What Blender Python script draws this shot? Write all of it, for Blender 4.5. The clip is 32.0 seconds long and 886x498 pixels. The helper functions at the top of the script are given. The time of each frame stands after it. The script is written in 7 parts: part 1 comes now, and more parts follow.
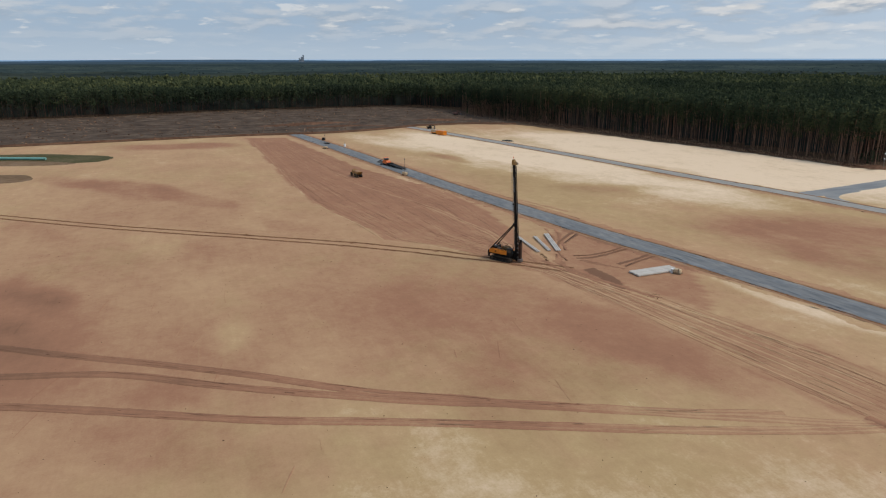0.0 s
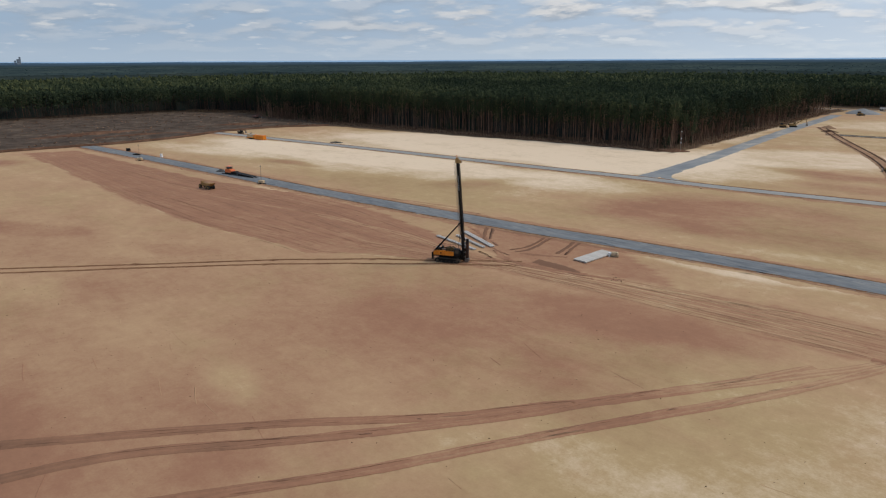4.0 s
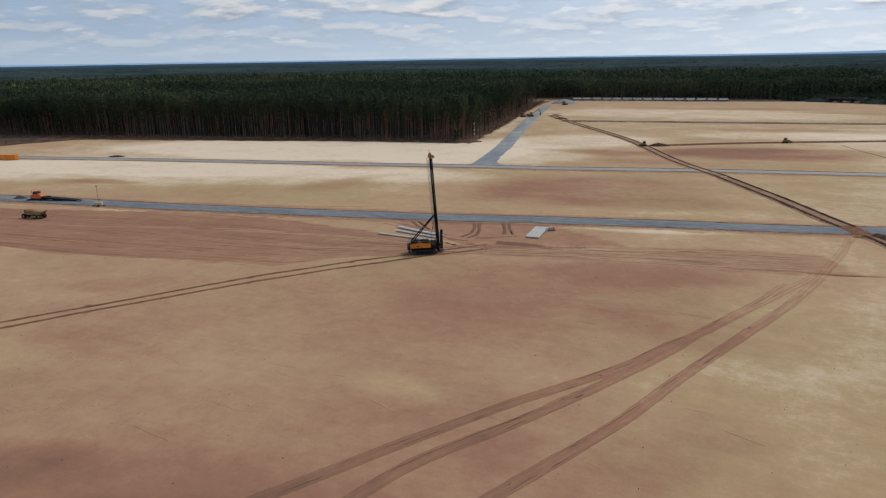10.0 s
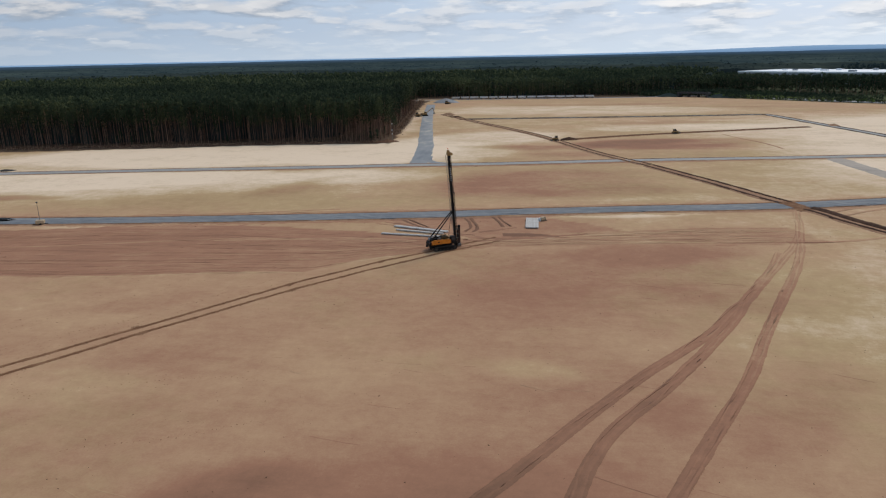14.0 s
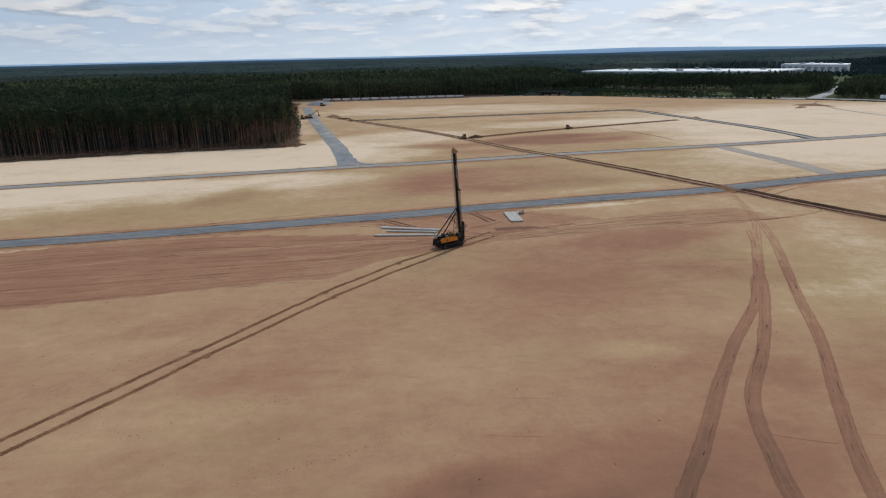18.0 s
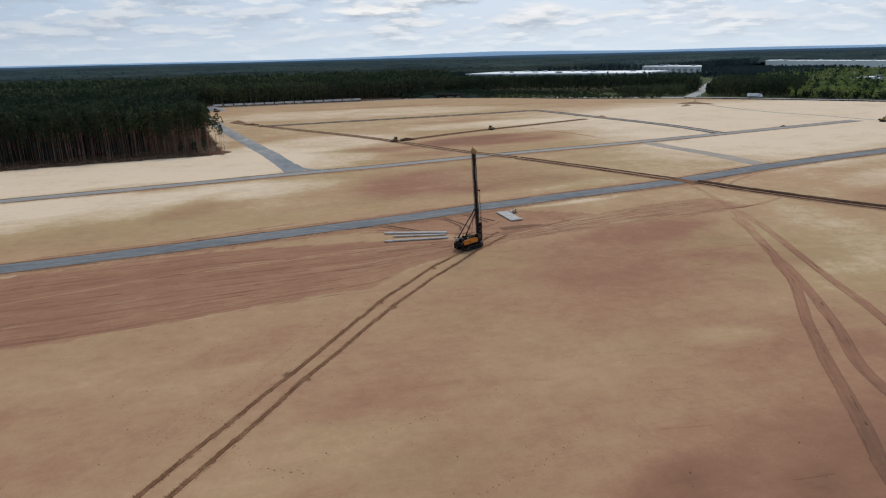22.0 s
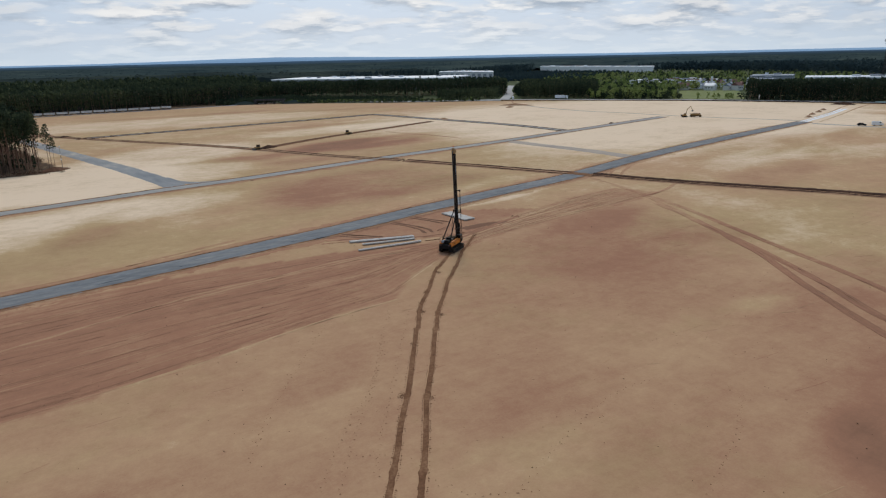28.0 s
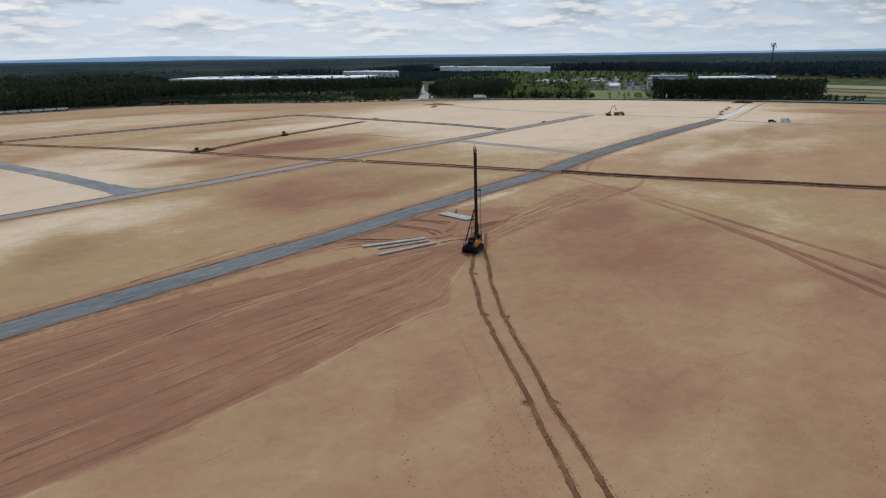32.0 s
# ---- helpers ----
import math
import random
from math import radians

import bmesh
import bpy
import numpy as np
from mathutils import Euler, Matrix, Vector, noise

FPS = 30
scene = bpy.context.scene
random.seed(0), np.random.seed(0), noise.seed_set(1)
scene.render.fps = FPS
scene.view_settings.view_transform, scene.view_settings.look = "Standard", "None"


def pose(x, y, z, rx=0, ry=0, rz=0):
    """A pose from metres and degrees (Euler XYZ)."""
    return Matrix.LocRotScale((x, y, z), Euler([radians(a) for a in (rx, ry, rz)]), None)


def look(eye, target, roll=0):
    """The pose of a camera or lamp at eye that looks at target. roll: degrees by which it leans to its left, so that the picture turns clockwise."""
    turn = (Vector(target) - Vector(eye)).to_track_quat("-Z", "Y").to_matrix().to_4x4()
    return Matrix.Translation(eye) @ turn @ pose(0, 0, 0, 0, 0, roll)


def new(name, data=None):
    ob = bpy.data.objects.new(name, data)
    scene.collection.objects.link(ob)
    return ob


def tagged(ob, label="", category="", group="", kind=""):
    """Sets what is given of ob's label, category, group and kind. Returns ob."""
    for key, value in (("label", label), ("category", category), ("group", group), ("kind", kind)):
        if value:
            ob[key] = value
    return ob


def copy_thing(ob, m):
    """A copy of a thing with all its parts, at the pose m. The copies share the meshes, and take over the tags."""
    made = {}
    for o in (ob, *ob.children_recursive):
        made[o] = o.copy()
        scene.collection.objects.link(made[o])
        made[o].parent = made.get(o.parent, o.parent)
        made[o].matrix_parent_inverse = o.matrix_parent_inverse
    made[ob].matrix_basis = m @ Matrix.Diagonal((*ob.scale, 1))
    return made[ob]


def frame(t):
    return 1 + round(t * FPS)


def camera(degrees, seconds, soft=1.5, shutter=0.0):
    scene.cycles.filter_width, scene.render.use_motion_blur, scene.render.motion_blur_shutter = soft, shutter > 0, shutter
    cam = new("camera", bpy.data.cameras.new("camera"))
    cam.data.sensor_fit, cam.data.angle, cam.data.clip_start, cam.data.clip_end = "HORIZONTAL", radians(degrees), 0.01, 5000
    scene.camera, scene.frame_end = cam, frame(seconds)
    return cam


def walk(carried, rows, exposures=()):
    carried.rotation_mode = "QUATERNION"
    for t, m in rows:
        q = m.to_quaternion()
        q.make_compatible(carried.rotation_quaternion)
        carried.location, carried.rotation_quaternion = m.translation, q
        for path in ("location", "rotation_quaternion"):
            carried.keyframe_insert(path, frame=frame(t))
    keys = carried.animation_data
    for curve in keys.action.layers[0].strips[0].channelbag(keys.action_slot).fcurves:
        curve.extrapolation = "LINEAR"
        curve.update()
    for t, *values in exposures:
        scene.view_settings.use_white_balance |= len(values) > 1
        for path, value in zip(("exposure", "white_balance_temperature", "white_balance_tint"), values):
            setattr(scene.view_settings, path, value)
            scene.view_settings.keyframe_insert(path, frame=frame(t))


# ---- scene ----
cam = camera(67.1, 32.0, soft=1.2)
PATH = [
    (0, (123.87, -66.51, 42.605), (122.081, -65.801, 42.059), -0.1),
    (1, (117.662, -73.067, 42.506), (115.939, -72.209, 41.965), -0.1),
    (2, (111.413, -80.087, 42.205), (109.765, -79.091, 41.664), -0.2),
    (3, (105.193, -87.449, 41.804), (103.645, -86.305, 41.263), -0.3),
    (3.5, (102.047, -91.2, 41.693), (100.555, -89.983, 41.15), -0.3),
    (5.5, (89.183, -106.053, 41.318), (87.944, -104.58, 40.773), -0.5),
    (6, (85.804, -109.636, 41.297), (84.629, -108.113, 40.751), -0.6),
    (7, (78.616, -116.479, 41.332), (77.568, -114.865, 40.786), -0.6),
    (8, (70.939, -122.85, 41.421), (70.006, -121.168, 40.874), -0.7),
    (9, (62.858, -128.531, 41.548), (62.038, -126.791, 41.0), -0.8),
    (10, (54.486, -133.486, 41.728), (53.772, -131.7, 41.18), -0.9),
    (11, (46.041, -137.809, 41.873), (45.422, -135.988, 41.323), -0.9),
    (12, (37.338, -141.524, 41.972), (36.814, -139.674, 41.42), -1.0),
    (13, (28.584, -144.464, 42.077), (28.167, -142.587, 41.525), -1.1),
    (14, (19.558, -146.683, 42.107), (19.265, -144.783, 41.554), -1.2),
    (14.5, (14.933, -147.452, 42.101), (14.727, -145.541, 41.547), -1.2),
    (16.5, (-3.901, -148.999, 42.029), (-3.895, -147.079, 41.472), -1.2),
    (17, (-8.435, -149.015, 42.024), (-8.375, -147.095, 41.466), -1.3),
    (18, (-16.908, -148.317, 42.052), (-16.743, -146.403, 41.495), -1.3),
    (19, (-24.766, -147.053, 42.003), (-24.494, -145.152, 41.444), -1.2),
    (20, (-32.881, -145.068, 41.959), (-32.516, -143.182, 41.402), -1.3),
    (21, (-41.12, -142.52, 41.911), (-40.669, -140.652, 41.356), -1.4),
    (22, (-49.153, -139.645, 41.868), (-48.616, -137.799, 41.313), -1.4),
    (23, (-56.439, -136.754, 41.842), (-55.791, -134.944, 41.289), -1.4),
    (24, (-62.949, -133.782, 41.83), (-62.191, -132.016, 41.277), -1.3),
    (25, (-68.981, -130.503, 41.783), (-68.135, -128.777, 41.23), -1.4),
    (25.5, (-71.785, -128.707, 41.72), (-70.891, -127.006, 41.167), -1.2),
    (27.5, (-82.783, -120.659, 41.218), (-81.732, -119.049, 40.666), -1.2),
    (28, (-85.441, -118.56, 41.149), (-84.353, -116.975, 40.598), -1.2),
    (29, (-90.545, -114.06, 41.067), (-89.387, -112.526, 40.514), -1.1),
    (30, (-95.429, -109.288, 41.009), (-94.21, -107.802, 40.456), -1.0),
    (31, (-100.143, -104.163, 40.943), (-98.869, -102.724, 40.389), -0.9),
    (32, (-104.583, -98.815, 40.947), (-103.257, -97.425, 40.392), -0.8),
]
walk(cam, [(t, look(eye, target, roll)) for t, eye, target, roll in PATH], exposures=[(0, 0.24, 6950, 10.5), (6, 0.13, 6700, 10.5), (13, 0.10, 6580, 11), (23, 0.06, 6600, 10), (32, -0.03, 6600, 10)])

# ---- world, sun, exposure ----
SUN_AZ, SUN_EL = 58.0, 48.0


def make_world():
    w = bpy.data.worlds.new("sky")
    scene.world = w
    w.use_nodes = True
    nt = w.node_tree
    nt.nodes.clear()
    N = nt.nodes.new
    L = nt.links.new

    def math_node(op, a, b=None, clamp=False):
        n = N("ShaderNodeMath")
        n.operation, n.use_clamp = op, clamp
        for k, v in enumerate((a, b)):
            if v is None:
                continue
            if isinstance(v, (int, float)):
                n.inputs[k].default_value = v
            else:
                L(v, n.inputs[k])
        return n.outputs[0]

    def mix(fac, a, b):
        n = N("ShaderNodeMix")
        n.data_type = "RGBA"
        for key, v in ((0, fac), (6, a), (7, b)):
            if isinstance(v, (int, float)):
                n.inputs[key].default_value = v
            elif isinstance(v, tuple):
                n.inputs[key].default_value = (*v, 1)
            else:
                L(v, n.inputs[key])
        return n.outputs[2]

    tc = N("ShaderNodeTexCoord")
    sep = N("ShaderNodeSeparateXYZ")
    L(tc.outputs["Generated"], sep.inputs[0])
    x, y, z = sep.outputs
    up = math_node("MAXIMUM", z, 0.0)
    # a flat cloud deck seen in perspective
    den = math_node("ADD", up, 0.17)
    comb = N("ShaderNodeCombineXYZ")
    L(math_node("DIVIDE", x, den), comb.inputs[0])
    L(math_node("DIVIDE", y, den), comb.inputs[1])

    def clouds(scale, detail, rough, offset, lo, hi, size=1.0):
        m = N("ShaderNodeMapping")
        m.inputs["Location"].default_value, m.inputs["Scale"].default_value = offset, (size, size, size)
        L(comb.outputs[0], m.inputs[0])
        n = N("ShaderNodeTexNoise")
        n.inputs["Scale"].default_value, n.inputs["Detail"].default_value, n.inputs["Roughness"].default_value = scale, detail, rough
        L(m.outputs[0], n.inputs["Vector"])
        r = N("ShaderNodeMapRange")
        r.interpolation_type = "SMOOTHSTEP"
        r.inputs[1].default_value, r.inputs[2].default_value = lo, hi
        L(n.outputs[0], r.inputs[0])
        return r.outputs[0]

    sky = N("ShaderNodeTexSky")
    sky.sky_type, sky.sun_disc = "NISHITA", False
    sky.sun_elevation, sky.sun_rotation = radians(SUN_EL), radians(90 - SUN_AZ)
    sky.altitude, sky.air_density, sky.dust_density, sky.ozone_density = 80, 1.0, 2.5, 1.2
    # brightness of the cloud deck grows towards the hidden sun
    sun_dir = Vector((math.cos(radians(SUN_AZ)), math.sin(radians(SUN_AZ)), 0.0))
    dot = math_node("ADD", math_node("MULTIPLY", x, sun_dir.x), math_node("MULTIPLY", y, sun_dir.y))
    side = N("ShaderNodeMapRange")
    side.inputs[1].default_value, side.inputs[2].default_value = -0.4, 1.0
    L(dot, side.inputs[0])
    side_in = math_node("POWER", side.outputs[0], 2.3)
    lit = mix(side_in, (0.56, 0.58, 0.61), (0.93, 0.94, 0.95))
    shade = mix(side_in, (0.26, 0.32, 0.40), (0.37, 0.45, 0.56))
    blue = mix(side_in, (0.245, 0.350, 0.500), (0.50, 0.61, 0.77))
    haze = mix(side_in, (0.38, 0.48, 0.60), (0.69, 0.79, 0.89))
    blue = mix(0.02, blue, sky.outputs[0])
    offset = (3.1, 1.7, 0.0)
    cover = clouds(0.6, 3, 0.5, (8.3, 2.2, 1.0), 0.34, 0.58)
    body = clouds(2.3, 8, 0.55, offset, 0.40, 0.62)
    here = clouds(2.3, 8, 0.55, offset, 0.25, 0.75)
    above = clouds(2.3, 8, 0.55, offset, 0.25, 0.75, 0.965)
    rim = math_node("ADD", math_node("MULTIPLY", math_node("SUBTRACT", here, above), 3.4), 0.48, True)
    thin = clouds(3.0, 7, 0.56, (5.7, 3.3, 2.0), 0.36, 0.70)
    rim = math_node("ADD", math_node("MULTIPLY", rim, 0.72), math_node("MULTIPLY", thin, 0.30), True)
    fluff = clouds(4.0, 7, 0.52, (1.2, 9.4, 5.0), 0.59, 0.68)
    cloud = mix(rim, shade, lit)
    deck = N("ShaderNodeMapRange")
    deck.interpolation_type = "SMOOTHSTEP"
    deck.inputs[1].default_value, deck.inputs[2].default_value = 0.015, 0.075
    L(up, deck.inputs[0])
    there = math_node("MULTIPLY", body, math_node("ADD", math_node("ADD", math_node("MULTIPLY", cover, 0.45), math_node("MULTIPLY", side.outputs[0], 0.55)), math_node("MULTIPLY", deck.outputs[0], 0.25)), True)
    col = mix(there, blue, cloud)
    col = mix(math_node("MULTIPLY", fluff, 0.55), col, mix(side_in, (0.66, 0.68, 0.70), (0.93, 0.94, 0.94)))
    low = N("ShaderNodeMapRange")
    low.interpolation_type = "SMOOTHSTEP"
    low.inputs[1].default_value, low.inputs[2].default_value, low.inputs[3].default_value, low.inputs[4].default_value = 0.0, 0.055, 0.80, 0.0
    L(up, low.inputs[0])
    col = mix(low.outputs[0], col, haze)
    bg = N("ShaderNodeBackground")
    bg.inputs["Strength"].default_value = 0.95
    L(col, bg.inputs["Color"])
    out = N("ShaderNodeOutputWorld")
    L(bg.outputs[0], out.inputs[0])


make_world()
sun = new("sun", bpy.data.lights.new("sun", "SUN"))
sun.data.energy, sun.data.angle, sun.data.color = 1.5, radians(12), (1.0, 0.94, 0.86)
sun.matrix_world = look((300 * math.cos(radians(SUN_AZ)), 300 * math.sin(radians(SUN_AZ)), 300 * math.tan(radians(SUN_EL))), (0, 0, 0))


# ---- materials ----
def material(name, colors, rough=0.8, metal=0.0, scale=1.0, bump=0.0, bump_scale=None, random_island=0.0, random_object=0.0, stretch=(1, 1, 1), spec=0.3, patch=0.0, stand_sun_scale=0.016):
    """A node material: a ramp of base colours driven by noise at two scales, with optional relief and variation by piece."""
    m = bpy.data.materials.new(name)
    m.use_nodes = True
    nt = m.node_tree
    b = nt.nodes["Principled BSDF"]
    b.inputs["Roughness"].default_value, b.inputs["Metallic"].default_value = rough, metal
    b.inputs["Specular IOR Level"].default_value = spec
    N, L = nt.nodes.new, nt.links.new
    tc = N("ShaderNodeTexCoord")
    mp = N("ShaderNodeMapping")
    mp.inputs["Scale"].default_value = stretch
    L(tc.outputs["Object"], mp.inputs[0])
    fine, broad = N("ShaderNodeTexNoise"), N("ShaderNodeTexNoise")
    fine.inputs["Scale"].default_value, fine.inputs["Detail"].default_value = scale, 5
    broad.inputs["Scale"].default_value, broad.inputs["Detail"].default_value = scale * 0.13, 3
    L(mp.outputs[0], fine.inputs["Vector"])
    L(mp.outputs[0], broad.inputs["Vector"])
    add = N("ShaderNodeMath")
    add.operation = "MULTIPLY_ADD"
    L(fine.outputs[0], add.inputs[0])
    add.inputs[1].default_value = 0.6
    half = N("ShaderNodeMath")
    half.operation = "MULTIPLY"
    L(broad.outputs[0], half.inputs[0])
    half.inputs[1].default_value = 0.6
    L(half.outputs[0], add.inputs[2])
    value = add.outputs[0]
    for amount, source in ((random_island, "ShaderNodeNewGeometry"), (random_object, "ShaderNodeObjectInfo")):
        if amount:
            g = N(source)
            ma = N("ShaderNodeMath")
            ma.operation = "MULTIPLY_ADD"
            L(g.outputs["Random Per Island" if "Geometry" in source else "Random"], ma.inputs[0])
            ma.inputs[1].default_value = amount
            off = N("ShaderNodeMath")
            off.operation = "SUBTRACT"
            L(value, off.inputs[0])
            off.inputs[1].default_value = amount / 2
            L(off.outputs[0], ma.inputs[2])
            value = ma.outputs[0]
    # broad forest tones: differing tree stands, with sunlit patches painted in
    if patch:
        stand_sun = N("ShaderNodeTexNoise")
        stand_sun.inputs["Scale"].default_value, stand_sun.inputs["Detail"].default_value = stand_sun_scale, 4
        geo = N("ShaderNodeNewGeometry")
        L(geo.outputs["Position"], stand_sun.inputs["Vector"])
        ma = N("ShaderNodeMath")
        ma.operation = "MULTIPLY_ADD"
        L(stand_sun.outputs[0], ma.inputs[0])
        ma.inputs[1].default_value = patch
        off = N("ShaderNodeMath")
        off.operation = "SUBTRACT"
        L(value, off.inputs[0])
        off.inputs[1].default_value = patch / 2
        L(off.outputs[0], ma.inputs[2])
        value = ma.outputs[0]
    ramp = N("ShaderNodeValToRGB")
    els = ramp.color_ramp.elements
    while len(els) < len(colors):
        els.new(0.5)
    for k, col in enumerate(colors):
        els[k].position = 0.3 + 0.5 * k / max(1, len(colors) - 1)
        els[k].color = (*col, 1)
    L(value, ramp.inputs[0])
    L(ramp.outputs[0], b.inputs["Base Color"])
    if bump:
        bn = N("ShaderNodeTexNoise")
        bn.inputs["Scale"].default_value, bn.inputs["Detail"].default_value = bump_scale or scale * 2, 4
        L(mp.outputs[0], bn.inputs["Vector"])
        bu = N("ShaderNodeBump")
        bu.inputs["Strength"].default_value, bu.inputs["Distance"].default_value = min(1.0, bump * 4), bump
        L(bn.outputs[0], bu.inputs["Height"])
        L(bu.outputs[0], b.inputs["Normal"])
    return m


def ground_material():
    m = bpy.data.materials.new("site_soil")
    m.use_nodes = True
    nt = m.node_tree
    N, L = nt.nodes.new, nt.links.new
    b = nt.nodes["Principled BSDF"]
    b.inputs["Roughness"].default_value, b.inputs["Specular IOR Level"].default_value = 0.95, 0.1
    tc = N("ShaderNodeTexCoord")

    def noise_at(scale, detail=4, stretch=(1, 1, 1), turn=0.0, rough=0.55):
        mp = N("ShaderNodeMapping")
        mp.inputs["Scale"].default_value, mp.inputs["Rotation"].default_value = stretch, (0, 0, radians(turn))
        L(tc.outputs["Object"], mp.inputs[0])
        n = N("ShaderNodeTexNoise")
        n.inputs["Scale"].default_value, n.inputs["Detail"].default_value, n.inputs["Roughness"].default_value = scale, detail, rough
        L(mp.outputs[0], n.inputs["Vector"])
        return n.outputs[0]

    def calc(op, a, bb):
        n = N("ShaderNodeMath")
        n.operation = op
        for k, v in enumerate((a, bb)):
            if isinstance(v, (int, float)):
                n.inputs[k].default_value = v
            else:
                L(v, n.inputs[k])
        return n.outputs[0]

    def ramp_of(value, stops):
        r = N("ShaderNodeValToRGB")
        els = r.color_ramp.elements
        while len(els) < len(stops):
            els.new(0.5)
        for e, (p, col) in zip(els, stops):
            e.position, e.color = p, (*col, 1)
        L(value, r.inputs[0])
        return r.outputs[0]

    def mix(fac, a, bb):
        n = N("ShaderNodeMix")
        n.data_type = "RGBA"
        L(fac, n.inputs[0])
        L(a, n.inputs[6])
        L(bb, n.inputs[7])
        return n.outputs[2]

    def attr(name):
        n = N("ShaderNodeAttribute")
        n.attribute_name = name
        return n.outputs["Fac"]

    cloudy = noise_at(0.030, 7, (0.9, 1.1, 1), -9, 0.58)
    blotch = noise_at(0.085, 6, (0.85, 1.2, 1), 14, 0.60)
    mid = noise_at(0.35, 6, rough=0.6)
    pebble = noise_at(1.1, 6, rough=0.7)
    roller = noise_at(0.45, 4, (0.07, 1.6, 1), -9, 0.6)
    grain = noise_at(3.5, 4)
    speck = noise_at(0.4, 8, (0.7, 1.3, 1), -9, 0.72)
    scrape = noise_at(0.8, 5, (0.06, 2.0, 1), 38, 0.65)
    # this value also holds sunlight, painted as paler sand
    v = attr("damp")
    for field, amount in ((cloudy, 0.34), (blotch, 0.30), (mid, 0.27), (pebble, 0.21), (grain, 0.15), (roller, 0.06), (scrape, 0.07)):
        v = calc("ADD", v, calc("MULTIPLY", calc("SUBTRACT", field, 0.5), amount))
    v = calc("ADD", v, calc("MULTIPLY", calc("POWER", speck, 8.0), 0.8))
    # bands left by the machines along the worked strip
    lane = N("ShaderNodeCombineXYZ")
    L(calc("MULTIPLY", attr("along"), 0.022), lane.inputs[0])
    L(attr("across"), lane.inputs[1])
    for scale, detail, amount in ((1.9, 5, 0.26), (0.5, 3, 0.32), (5.5, 3, 0.12)):
        n = N("ShaderNodeTexNoise")
        n.inputs["Scale"].default_value, n.inputs["Detail"].default_value, n.inputs["Roughness"].default_value = scale, detail, 0.62
        L(lane.outputs[0], n.inputs["Vector"])
        v = calc("ADD", v, calc("MULTIPLY", attr("worked"), calc("MULTIPLY", calc("SUBTRACT", n.outputs[0], 0.5), amount)))
    sand_red = ramp_of(v, [(0.0, (0.76, 0.585, 0.430)), (0.30, SAND_DRY), (0.62, SAND_DAMP), (1.0, SAND_WET)])
    sand_yellow = ramp_of(v, [(0.0, SAND_PALE), (0.30, (0.455, 0.315, 0.165)), (0.62, (0.315, 0.190, 0.100)), (1.0, (0.19, 0.105, 0.062))])
    hue = N("ShaderNodeMapRange")
    hue.inputs[1].default_value, hue.inputs[2].default_value = 0.49, 0.70
    L(calc("ADD", calc("MULTIPLY", noise_at(0.018, 5, (0.7, 1.3, 1), 20, 0.65), 0.75), calc("SUBTRACT", calc("MULTIPLY", noise_at(0.22, 4), 0.25), calc("SUBTRACT", calc("MULTIPLY", calc("SUBTRACT", attr("damp"), 0.42), 0.45), calc("MULTIPLY", attr("ochre_and_sun"), 0.16)))), hue.inputs[0])
    sand = mix(hue.outputs[0], sand_red, sand_yellow)
    debris = noise_at(0.10, 9, (1.2, 0.8, 1), 8, 0.70)
    clear = ramp_of(debris, [(0.32, (0.036, 0.025, 0.018)), (0.5, (0.078, 0.054, 0.039)), (0.68, (0.165, 0.122, 0.086))])
    # the lightest stop paints sunlit soil glimpsed between the trunks
    floor = ramp_of(noise_at(0.35, 8, (1.4, 0.8, 1), 15, 0.7), [(0.3, (0.045, 0.029, 0.020)), (0.52, (0.10, 0.062, 0.040)), (0.68, (0.22, 0.17, 0.085))])
    grass = ramp_of(noise_at(0.05, 6), [(0.3, (0.030, 0.045, 0.018)), (0.52, (0.060, 0.078, 0.030)), (0.72, (0.13, 0.13, 0.060))])
    col = mix(attr("sand"), floor, sand)
    col = mix(attr("clear"), col, clear)
    col = mix(attr("grass"), col, grass)
    L(col, b.inputs["Base Color"])
    bu = N("ShaderNodeBump")
    bu.inputs["Strength"].default_value, bu.inputs["Distance"].default_value = 0.4, 0.05
    L(calc("ADD", calc("MULTIPLY", mid, 2.0), calc("MULTIPLY", grain, 0.4)), bu.inputs["Height"])
    L(bu.outputs[0], b.inputs["Normal"])
    return m


# the pale end is raised so that it also stands for sunlit sand
SAND_PALE, SAND_DRY, SAND_DAMP, SAND_WET = (0.76, 0.595, 0.428), (0.483, 0.308, 0.176), (0.334, 0.169, 0.102), (0.195, 0.103, 0.064)
M_SOIL = ground_material()
M_ROAD = material("crushed_stone", [(0.052, 0.056, 0.062), (0.125, 0.135, 0.145), (0.180, 0.188, 0.192), (0.27, 0.262, 0.245)], 0.9, scale=0.9, bump=0.03, stretch=(0.28, 1, 1))
M_LANE_WORN = material("polished_crushed_stone", [(0.098, 0.110, 0.124), (0.155, 0.170, 0.184), (0.225, 0.235, 0.24)], 0.9, scale=0.7, bump=0.02)
M_ROAD_PALE = material("pale_crushed_stone", [(0.20, 0.205, 0.20), (0.28, 0.275, 0.26), (0.36, 0.345, 0.31)], 0.9, scale=0.7, bump=0.03, stretch=(0.35, 1, 1))
M_SPUR = material("sand_strewn_crushed_stone", [(0.135, 0.148, 0.160), (0.195, 0.208, 0.218), (0.270, 0.274, 0.270), (0.46, 0.405, 0.335)], 0.9, scale=0.16, bump=0.03, stretch=(1.6, 0.5, 1))
M_ROAD_SANDY = material("sandy_crushed_stone", [(0.26, 0.225, 0.19), (0.35, 0.30, 0.25), (0.43, 0.36, 0.29)], 0.95, scale=0.4, bump=0.03)
